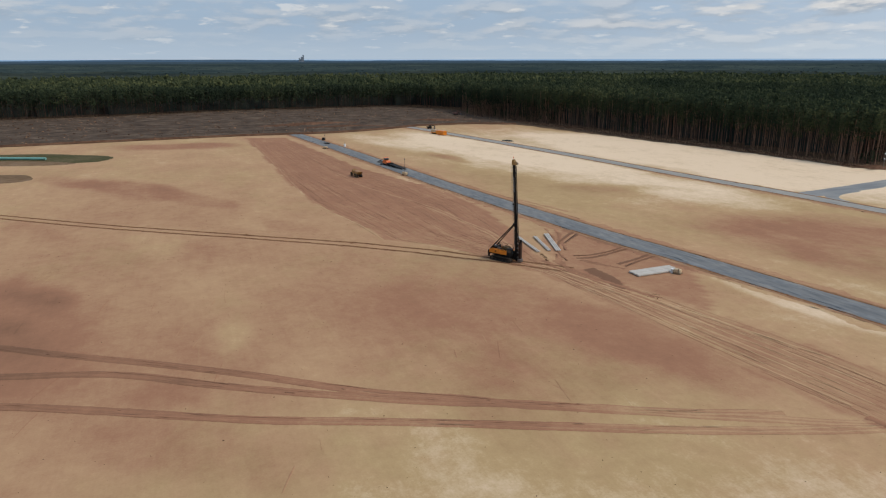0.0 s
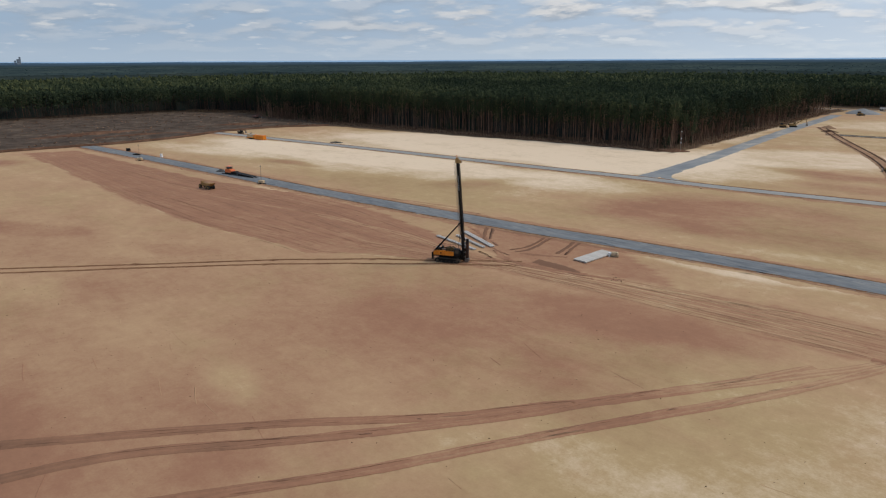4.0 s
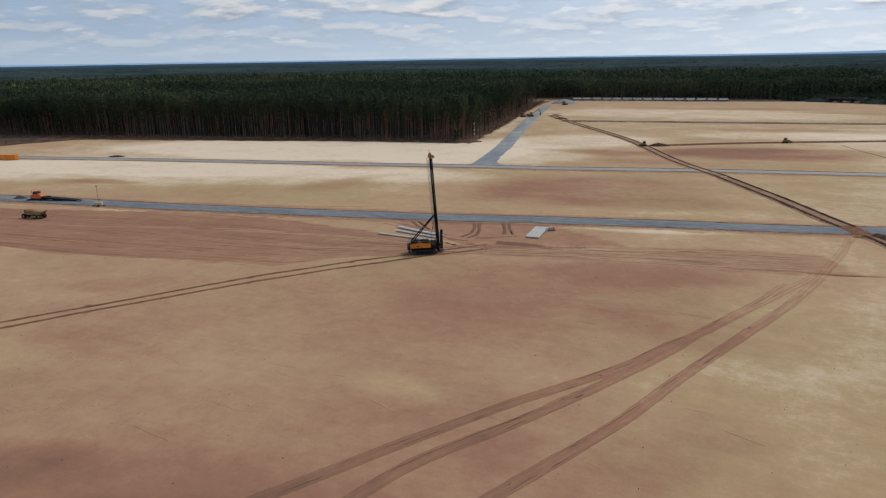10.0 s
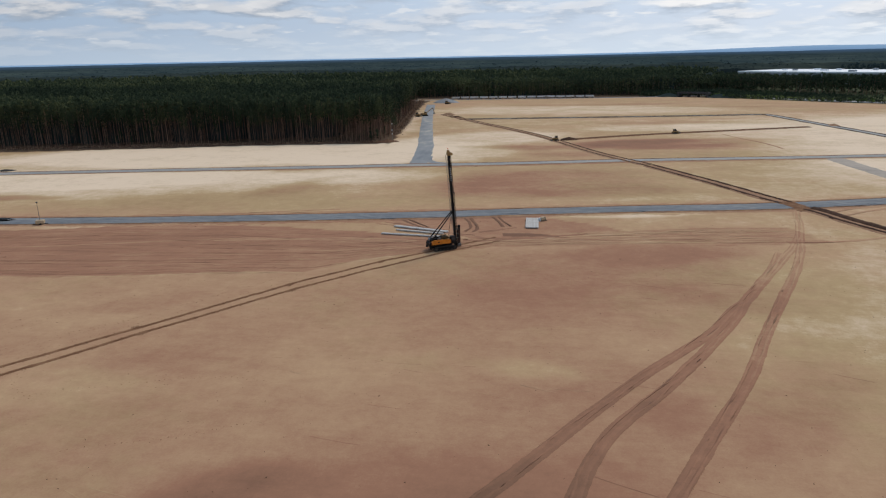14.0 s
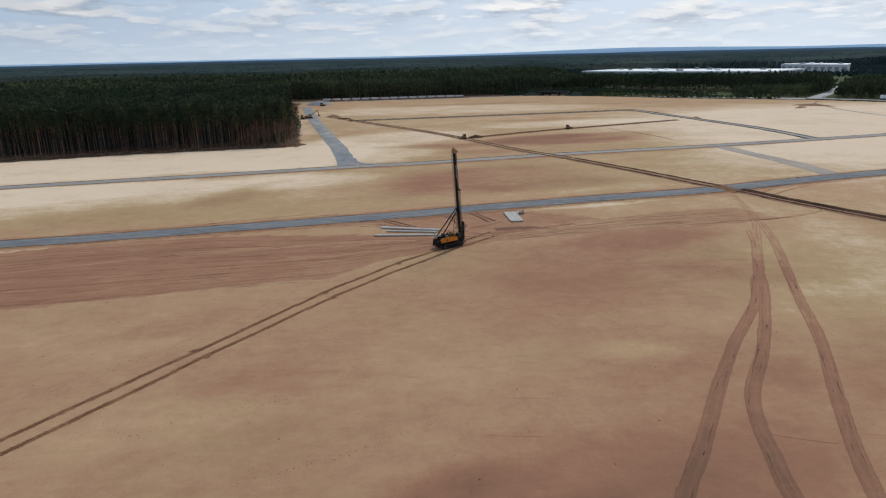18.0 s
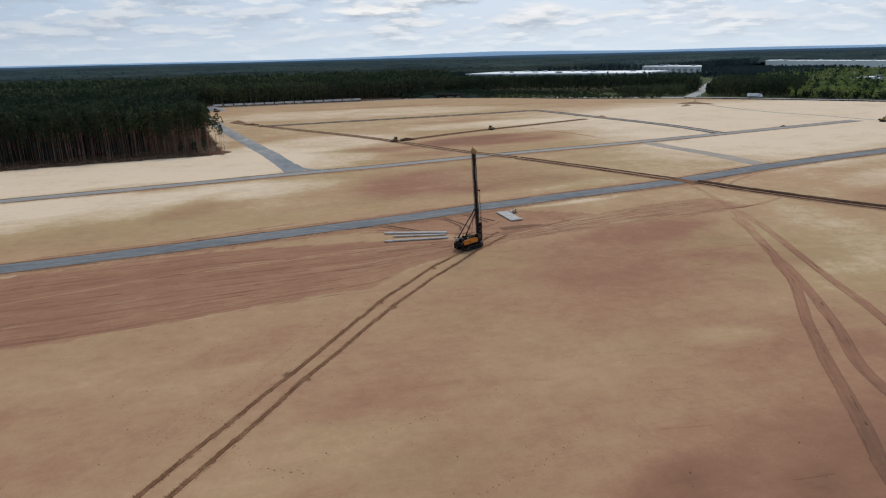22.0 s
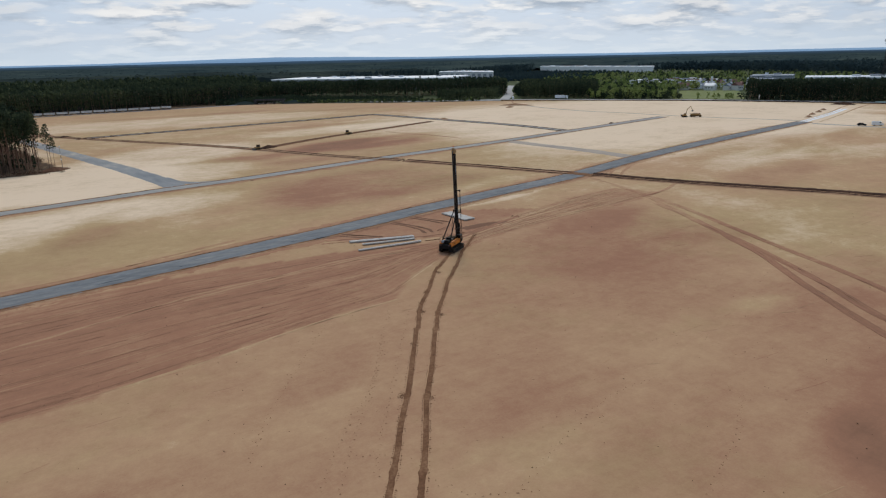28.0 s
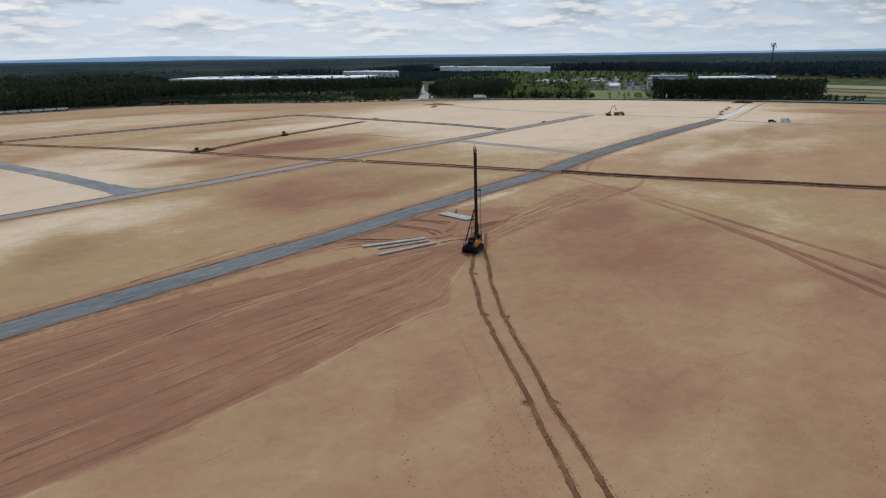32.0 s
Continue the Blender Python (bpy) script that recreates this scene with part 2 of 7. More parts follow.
M_BERM_DARK = material("dark_red_brown_spoil", [(0.055, 0.028, 0.018), (0.105, 0.055, 0.034), (0.19, 0.105, 0.066)], 0.95, scale=0.6, bump=0.08, spec=0.06)
M_BERM = material("loose_brown_sand", [(0.17, 0.090, 0.055), (0.29, 0.165, 0.098), (0.41, 0.265, 0.16)], 0.95, scale=0.8, bump=0.05, spec=0.06)
M_RUT = material("pressed_damp_sand", [(0.215, 0.118, 0.075), (0.285, 0.163, 0.100), (0.37, 0.225, 0.135)], 0.95, scale=1.4, bump=0.04, spec=0.06)
M_RUT_DARK = material("churned_wet_sand", [(0.090, 0.042, 0.022), (0.165, 0.082, 0.044), (0.28, 0.155, 0.086)], 0.95, scale=2.6, bump=0.06, spec=0.06)
M_TRENCH = material("dark_trench_soil", [(0.026, 0.014, 0.010), (0.052, 0.028, 0.019), (0.11, 0.060, 0.038)], 0.95, scale=0.9, bump=0.06, spec=0.06)
M_CONCRETE = material("pale_concrete", [(0.36, 0.335, 0.30), (0.475, 0.445, 0.405), (0.58, 0.55, 0.51)], 0.75, scale=1.5, bump=0.01, random_object=0.15)
M_BLACK = material("black_painted_steel", [(0.004, 0.004, 0.004), (0.009, 0.008, 0.008), (0.022, 0.018, 0.015)], 0.6, 0.0, scale=1.3, bump=0.004, spec=0.14)
M_STEEL = material("bare_steel", [(0.10, 0.10, 0.10), (0.18, 0.175, 0.17), (0.26, 0.25, 0.24)], 0.4, 0.8, scale=2.0)
M_ORANGE = material("orange_paint", [(0.46, 0.125, 0.009), (0.68, 0.205, 0.012), (0.76, 0.25, 0.020)], 0.4, scale=0.9, spec=0.5)
M_RED_ORANGE = material("red_orange_paint", [(0.55, 0.10, 0.02), (0.70, 0.14, 0.03), (0.74, 0.20, 0.06)], 0.45, scale=0.9, spec=0.5)
M_YELLOW = material("dusty_yellow_paint", [(0.15, 0.080, 0.028), (0.29, 0.165, 0.055), (0.44, 0.29, 0.13)], 0.6, scale=1.2)
M_RUBBER = material("black_rubber", [(0.012, 0.011, 0.010), (0.03, 0.026, 0.022)], 0.85, scale=3.0)
M_GLASS = material("dark_cab_glass", [(0.02, 0.025, 0.03), (0.035, 0.04, 0.045)], 0.08, scale=0.5, spec=0.8)
M_WHITE = material("white_paint", [(0.62, 0.63, 0.63), (0.76, 0.77, 0.77), (0.82, 0.82, 0.82)], 0.5, scale=0.2)
M_ROOF_WHITE = material("pale_roof_membrane", [(0.60, 0.63, 0.65), (0.76, 0.78, 0.80), (0.84, 0.86, 0.87)], 0.45, scale=0.05)
M_ROOF_GREY = material("grey_sheet_roof", [(0.16, 0.19, 0.23), (0.24, 0.28, 0.33)], 0.5, scale=0.1)
M_ROOF_RED = material("red_tile_roof", [(0.13, 0.065, 0.055), (0.22, 0.11, 0.09)], 0.8, scale=0.6)
M_WALL = material("light_render_wall", [(0.58, 0.57, 0.55), (0.76, 0.75, 0.72)], 0.8, scale=0.2)
M_GREY_WALL = material("grey_sheet_wall", [(0.24, 0.26, 0.28), (0.34, 0.36, 0.38)], 0.6, scale=0.2)
M_TIMBER = material("weathered_timber", [(0.15, 0.10, 0.06), (0.27, 0.19, 0.12)], 0.85, scale=2.0)
M_BEIGE = material("beige_canvas", [(0.42, 0.30, 0.18), (0.58, 0.45, 0.30)], 0.8, scale=1.2)
M_BARK = material("pine_bark", [(0.034, 0.023, 0.019), (0.075, 0.042, 0.031), (0.145, 0.078, 0.053), (0.32, 0.19, 0.13)], 0.95, scale=0.8, random_island=0.36, random_object=0.42, stretch=(1, 1, 0.2), patch=0.35)
M_NEEDLE = material("pine_needles", [(0.015, 0.023, 0.015), (0.027, 0.038, 0.022), (0.044, 0.056, 0.029), (0.085, 0.094, 0.042)], 0.95, scale=0.35, random_island=0.14, random_object=0.2, spec=0.05, patch=0.7)
# bluish tints paint air haze into the canopy, stronger in the outer forest
M_CANOPY = material("distant_pine_canopy", [(0.015, 0.023, 0.024), (0.023, 0.033, 0.032), (0.033, 0.044, 0.040), (0.050, 0.062, 0.050)], 0.98, scale=0.05, spec=0.0, patch=0.9, stand_sun_scale=0.0045)
M_WOOD_OUT = material("haze_tinted_outer_forest", [(0.020, 0.034, 0.038), (0.030, 0.047, 0.050), (0.042, 0.060, 0.060), (0.060, 0.080, 0.072)], 0.98, scale=0.03, spec=0.0, patch=0.9, stand_sun_scale=0.0045)
M_LEAF = material("fresh_leaves", [(0.045, 0.072, 0.022), (0.105, 0.150, 0.040), (0.19, 0.235, 0.062), (0.30, 0.32, 0.10)], 0.8, scale=0.12, random_island=0.22, random_object=0.3, spec=0.08, patch=0.5)
# distance haze painted into the rank colours, paler and bluer farther out
M_HILL = material("far_hazed_hills", [(0.26, 0.40, 0.55), (0.30, 0.45, 0.61)], 1.0, scale=0.002, spec=0.0)
M_HILL_NEAR = material("hazed_ridge_woods", [(0.050, 0.090, 0.135), (0.064, 0.110, 0.162)], 1.0, scale=0.004, spec=0.0)
M_WOOD_FAR = material("hazed_far_woods", [(0.042, 0.068, 0.092), (0.056, 0.086, 0.112)], 1.0, scale=0.006, spec=0.0)
M_WOOD_MID = material("hazed_mid_woods", [(0.028, 0.047, 0.058), (0.042, 0.064, 0.074)], 1.0, scale=0.008, spec=0.0)
M_WOOD_NEAR = material("hazed_near_woods", [(0.022, 0.037, 0.042), (0.036, 0.053, 0.055)], 1.0, scale=0.010, spec=0.0)
M_TEAL = material("teal_pipe_plastic", [(0.12, 0.32, 0.29), (0.20, 0.42, 0.38)], 0.4, scale=0.5)
M_MUD = material("wet_brown_mud", [(0.10, 0.062, 0.036), (0.17, 0.108, 0.062), (0.24, 0.16, 0.10)], 0.9, scale=0.4, spec=0.08)
M_BANK = material("rough_bank_grass", [(0.045, 0.045, 0.022), (0.075, 0.072, 0.034), (0.13, 0.105, 0.060)], 0.95, scale=0.5, spec=0.05)
M_ASPHALT = material("pale_asphalt", [(0.26, 0.26, 0.255), (0.36, 0.355, 0.345), (0.44, 0.43, 0.42)], 0.9, scale=0.1)
M_HEAP = material("dark_gravel_heap", [(0.022, 0.022, 0.023), (0.045, 0.045, 0.045), (0.095, 0.092, 0.087)], 0.95, scale=1.5, bump=0.08)
M_GREY_HEAP = material("grey_gravel_heap", [(0.17, 0.175, 0.18), (0.24, 0.245, 0.245), (0.30, 0.30, 0.295)], 0.95, scale=1.0, bump=0.08)

M_PALE_GREEN = material("pale_green_paint", [(0.30, 0.42, 0.38), (0.42, 0.54, 0.49)], 0.6, scale=0.3)
M_FIELD_BROWN = material("bare_field_soil", [(0.16, 0.10, 0.065), (0.25, 0.165, 0.105), (0.33, 0.23, 0.15)], 0.95, scale=0.15)
M_FIELD_GREEN = material("meadow_grass", [(0.09, 0.12, 0.035), (0.15, 0.18, 0.055), (0.21, 0.22, 0.08)], 0.95, scale=0.12)
M_FIELD_PALE = material("pale_stubble", [(0.20, 0.19, 0.11), (0.30, 0.27, 0.16), (0.37, 0.33, 0.21)], 0.95, scale=0.12)


# ---- helpers ----
def link_bm(name, bm, mat, parent=None, label=""):
    me = bpy.data.meshes.new(name)
    bm.to_mesh(me)
    bm.free()
    me.materials.append(mat)
    ob = new(name, me)
    if parent is not None:
        ob.parent = parent
    if label:
        ob["label"] = label
    return ob


def part(name, bm, mat, parent, label=""):
    return link_bm(name, bm, mat, parent, label)


def share(name, mesh, parent, m):
    ob = new(name, mesh)
    ob.parent = parent
    ob.matrix_basis = m
    return ob


def thing(name, m, label, category, group=""):
    root = new(name)
    root.matrix_basis = m
    root.empty_display_size = 0.5
    return tagged(root, label, category, group)


def box(bm, size, at=(0, 0, 0), turn=(0, 0, 0), bevel=0.0, taper=1.0):
    r = bmesh.ops.create_cube(bm, size=1.0)
    vs = r["verts"]
    for v in vs:
        k = taper if v.co.z > 0 else 1.0
        v.co = Vector((v.co.x * size[0] * k, v.co.y * size[1] * k, v.co.z * size[2]))
    if bevel:
        es = list({e for v in vs for e in v.link_edges})
        r2 = bmesh.ops.bevel(bm, geom=es, offset=bevel, segments=1, affect="EDGES", profile=0.7)
        vs = list({v for f in r2["faces"] for v in f.verts} | {v for v in vs if v.is_valid})
    bmesh.ops.transform(bm, matrix=pose(*at, *turn), verts=vs)
    return bm


def rod(bm, a, b, r0, r1=None, sides=8, caps=True):
    a, b = Vector(a), Vector(b)
    d = b - a
    r = bmesh.ops.create_cone(bm, cap_ends=caps, segments=sides, radius1=r0, radius2=r0 if r1 is None else r1, depth=d.length)
    m = Matrix.Translation((a + b) / 2) @ d.to_track_quat("Z", "Y").to_matrix().to_4x4()
    bmesh.ops.transform(bm, matrix=m, verts=r["verts"])
    return bm


def bar(bm, a, b, w, h):
    """A square beam from a to b."""
    a, b = Vector(a), Vector(b)
    d = b - a
    r = bmesh.ops.create_cube(bm, size=1.0)
    m = Matrix.Translation((a + b) / 2) @ d.to_track_quat("Z", "Y").to_matrix().to_4x4() @ Matrix.Diagonal((w, h, d.length, 1))
    bmesh.ops.transform(bm, matrix=m, verts=r["verts"])
    return bm


def prism(bm, outline, width, at=(0, 0, 0), turn=(0, 0, 0)):
    """A solid of the given outline in x and z, as wide as given along y."""
    m = pose(*at, *turn)
    a = [bm.verts.new(m @ Vector((x, -width / 2, z))) for x, z in outline]
    b = [bm.verts.new(m @ Vector((x, width / 2, z))) for x, z in outline]
    n = len(outline)
    bm.faces.new(a)
    bm.faces.new(b[::-1])
    for k in range(n):
        bm.faces.new((a[k], b[k], b[(k + 1) % n], a[(k + 1) % n]))
    bmesh.ops.recalc_face_normals(bm, faces=bm.faces[:])
    return bm


def B():
    return bmesh.new()


def raw_mesh(name, verts, faces, mat, smooth=False):
    """A mesh from arrays of places and of triangles or quads."""
    me = bpy.data.meshes.new(name)
    verts, faces = np.asarray(verts, np.float32), np.asarray(faces, np.int32)
    k = faces.shape[1]
    me.vertices.add(len(verts))
    me.vertices.foreach_set("co", verts.ravel())
    me.loops.add(faces.size)
    me.loops.foreach_set("vertex_index", faces.ravel())
    me.polygons.add(len(faces))
    me.polygons.foreach_set("loop_start", np.arange(0, faces.size, k, dtype=np.int32))
    me.update(calc_edges=True)
    me.validate()
    me.materials.append(mat)
    me.polygons.foreach_set("use_smooth", np.full(len(me.polygons), smooth))
    return me




def lattice(x, y, seed):
    i, j = np.floor(x).astype(np.int64), np.floor(y).astype(np.int64)
    fx, fy = x - i, y - j
    fx, fy = fx * fx * (3 - 2 * fx), fy * fy * (3 - 2 * fy)

    def h(a, b):
        n = (a * 374761393 + b * 668265263 + seed * 974634777) & 0x7FFFFFFF
        n = ((n ^ (n >> 13)) * 1274126177) & 0x7FFFFFFF
        return ((n ^ (n >> 16)) & 0xFFFF) / 65535.0

    return (h(i, j) * (1 - fx) + h(i + 1, j) * fx) * (1 - fy) + (h(i, j + 1) * (1 - fx) + h(i + 1, j + 1) * fx) * fy


def fbm(x, y, size, seed=1, octaves=4):
    """Noise about 0, from -1 to 1, with features of the given size in metres."""
    x, y = np.asarray(x, float) / size, np.asarray(y, float) / size
    out, amp, tot = 0.0, 1.0, 0.0
    for k in range(octaves):
        out = out + amp * (2 * lattice(x * 2**k, y * 2**k, seed + k) - 1)
        tot += amp
        amp *= 0.5
    return out / tot


def inside(x, y, poly):
    x, y = np.asarray(x, float), np.asarray(y, float)
    out = np.zeros(x.shape, bool)
    n = len(poly)
    for k in range(n):
        (x0, y0), (x1, y1) = poly[k], poly[(k + 1) % n]
        if y0 == y1:
            continue
        cross = ((y0 > y) != (y1 > y)) & (x < (x1 - x0) * (y - y0) / (y1 - y0) + x0)
        out ^= cross
    return out


def smooth_line(pts, step=2.0):
    """A Catmull-Rom curve through the points, resampled at even steps."""
    p = np.array(pts, float)
    p = np.vstack([2 * p[0] - p[1], p, 2 * p[-1] - p[-2]])
    out = []
    for k in range(1, len(p) - 2):
        n = max(2, int(np.linalg.norm(p[k + 1] - p[k]) / step))
        t = np.linspace(0, 1, n, endpoint=False)[:, None]
        a, b, c, d = p[k - 1], p[k], p[k + 1], p[k + 2]
        out.append(0.5 * (2 * b + (c - a) * t + (2 * a - 5 * b + 4 * c - d) * t**2 + (3 * b - a - 3 * c + d) * t**3))
    out.append(p[-2][None])
    return np.vstack(out)


def ribbon_data(pts, profile, step=2.0, jitter=0.15, lift=0.0, seed=1, wobble=0.0):
    c = smooth_line(pts, step)
    t = np.gradient(c, axis=0)
    t /= np.linalg.norm(t, axis=1)[:, None] + 1e-9
    nrm = np.stack([-t[:, 1], t[:, 0]], 1)
    rng = np.random.default_rng(seed)
    if wobble:
        c = c + nrm * (fbm(np.arange(len(c)) * step, np.full(len(c), seed * 3.3), 14, seed, 3) * wobble)[:, None]
    rows = []
    for k, (off, z) in enumerate(profile):
        edge = 1.0 if k in (0, len(profile) - 1) else 0.45
        s = np.arange(len(c)) * step
        o = off + jitter * edge * (1.6 * fbm(s, np.full(len(c), seed * 7.7 + k), 5.0, seed + k, 3) + rng.normal(0, 0.25, len(c)))
        rows.append(np.column_stack([c + nrm * o[:, None], np.full(len(c), z + lift) + (rng.normal(0, 0.07 * abs(z), len(c)) if edge < 1 else 0)]))
    v = np.stack(rows, 1)
    n, m = v.shape[:2]
    idx = np.arange(n * m).reshape(n, m)
    f = np.stack([idx[:-1, 1:], idx[:-1, :-1], idx[1:, :-1], idx[1:, 1:]], -1).reshape(-1, 4)
    return v.reshape(-1, 3), f


def ribbon(name, pts, profile, mat, label="", step=2.0, jitter=0.15, lift=0.0, seed=1, wobble=0.0, category="track"):
    v, f = ribbon_data(pts, profile, step, jitter, lift, seed, wobble)
    return tagged(new(name, raw_mesh(name, v, f, mat, True)), label, category, kind="structure")


def joined_ribbons(name, many, mat, label, category="track"):
    vs, fs, n = [], [], 0
    for v, f in many:
        vs.append(v)
        fs.append(f + n)
        n += len(v)
    return tagged(new(name, raw_mesh(name, np.vstack(vs), np.vstack(fs), mat, True)), label, category, kind="structure")


# ---- plan ----
MAIN = [(-283, -1.2), (-205, 8), (-135, 15.3), (-95, 19.4), (-75, 22), (-55, 24.7), (-30, 28.4), (-10, 31.6), (10, 35.8), (22, 38), (50, 42.6), (83, 47.6), (137, 61), (203, 73), (320, 90)]
SECOND = [(-301, 74.5), (-275, 80), (-215, 90), (-145, 101.5), (-75, 111.5), (-36, 118), (0, 122.5), (58, 133), (128, 142), (187, 152), (295, 171)]
SPUR = [(-31, 119), (-37.6, 174), (-53, 267), (-66, 348), (-84, 472)]
DITCH = [(-56, 362), (-25, 301), (15, 225), (42, 156), (61, 117.5), (75, 85), (86, 57), (93.5, 41), (96.4, 31.6), (100.3, 22.1), (105.4, 10.2), (111.2, -2.2), (122.2, -23.7), (128.4, -38.7), (151.5, -86)]
FAR_ROAD = [(-39, 321), (11, 326), (85, 332), (140, 338), (163, 341), (169, 335), (178, 275), (188, 203), (188, 154)]
DOZER_TRACK = [(30, 203), (67, 222), (113, 240), (167, 260)]
LINK_ROAD = [(134, 143), (135, 118), (137, 92), (136, 62)]
HIGHWAY = [(192, 548), (215, 520), (262, 462), (345, 395), (398, 325), (452, 244), (490, 155), (520, 50), (545, -80), (560, -300)]
SIDE_ROAD = [(343, 396), (385, 440), (425, 484), (470, 540), (560, 640)]
SITE = [(-274, -320), (-276, -150), (-281, -98), (-284, -30), (-280, 10), (-284, 44), (-296, 71), (-300, 85), (-300, 120), (-285.5, 149), (-250, 156), (-204, 165), (-160, 174), (-125, 182), (-93, 186), (-59, 189), (-62, 221), (-69, 287), (-83, 395), (-92, 480), (-95, 532), (66, 540), (150, 548), (176, 530), (253, 451), (342, 385), (395, 318), (447, 237), (484, 152), (512, 50), (536, -80), (550, -320)]
CLEARING = [(-274, -320), (-276, -150), (-281, -98), (-284, -30), (-280, 10), (-284, 44), (-296, 71), (-300, 85), (-300, 120), (-285.5, 149), (-300, 162), (-377, 152), (-420, 166), (-487, 130), (-484, -24), (-463, -110), (-456, -185), (-440, -340)]
EAST = [(170, 552), (176, 530), (253, 451), (342, 385), (395, 318), (447, 237), (484, 152), (512, 50), (536, -80), (550, -320), (1500, -320), (1500, 300), (1460, 1420), (1130, 1330), (760, 1060), (480, 1060), (275, 860), (262, 740), (205, 640)]
BELT_NORTH = [(190, 640), (205, 612), (262, 575), (330, 520), (404, 462), (440, 510), (380, 575), (300, 645), (235, 700)]
BELT_EAST = [(366, 396), (412, 337), (450, 372), (530, 450), (480, 520), (446, 490), (400, 436)]
LEAFY = [(405, 344), (446, 268), (570, 330), (650, 420), (520, 445)]
BLOCK = [(470, 220), (520, 94), (588, 112), (534, 258)]


def is_open(x, y):
    return inside(x, y, SITE) | inside(x, y, CLEARING) | inside(x, y, EAST) | ((x > -130) & (x < 130) & (y > 530) & (y < 572))


STRIPED = [(-269, -30), (-121, -30.3), (-78, -28.6), (-63, -26.4), (-52, -24.1), (-42, -22.4), (-29, -21.2), (-22.8, -14.5), (-14, -8.4), (-6, -5), (10, 1), (62, 6), (84, 9), (79, 24), (61, 22), (26, 15), (0, 6), (-25, 12), (-59, 16.5), (-88, 14), (-141, 2), (-265, -9)]


# ---- ground ----
def soil_ribbon_mesh(name, many, extra):
    """Ribbons pressed into the site sand: the same soil, damper or drier by extra."""
    vs, fs, n = [], [], 0
    for v, f in many:
        vs.append(v)
        fs.append(f + n)
        n += len(v)
    v = np.vstack(vs)
    me = raw_mesh(name, v, np.vstack(fs), M_SOIL, True)
    damp = soil_damp_and_sun(v[:, 0], v[:, 1]) + (extra(v[:, 0], v[:, 1]) if callable(extra) else extra)
    for key, value in (("sand", np.ones(len(v))), ("damp", damp), ("clear", np.zeros(len(v))), ("grass", np.zeros(len(v)))):
        a = me.attributes.new(key, "FLOAT", "POINT")
        a.data.foreach_set("value", value.astype(np.float32))
    return new(name, me)


class Soil:
    """Sums the damp, the pale and the painted sunlit patches of the sand."""

    def __init__(self, x, y):
        self.x, self.y, self.value = x, y, np.full(x.shape, 0.355)
        self.wx, self.wy = x + 7 * fbm(x, y, 26, 11), y + 5 * fbm(x, y, 26, 17)

    def patch(self, cx, cy, rx, ry, turn, amount, edge=0.55):
        c, s = math.cos(radians(turn)), math.sin(radians(turn))
        dx, dy = self.wx - cx, self.wy - cy
        d = np.hypot((c * dx + s * dy) / rx, (c * dy - s * dx) / ry)
        k = np.clip((1 - d) / edge, 0, 1)
        self.value += amount * k * k * (3 - 2 * k)


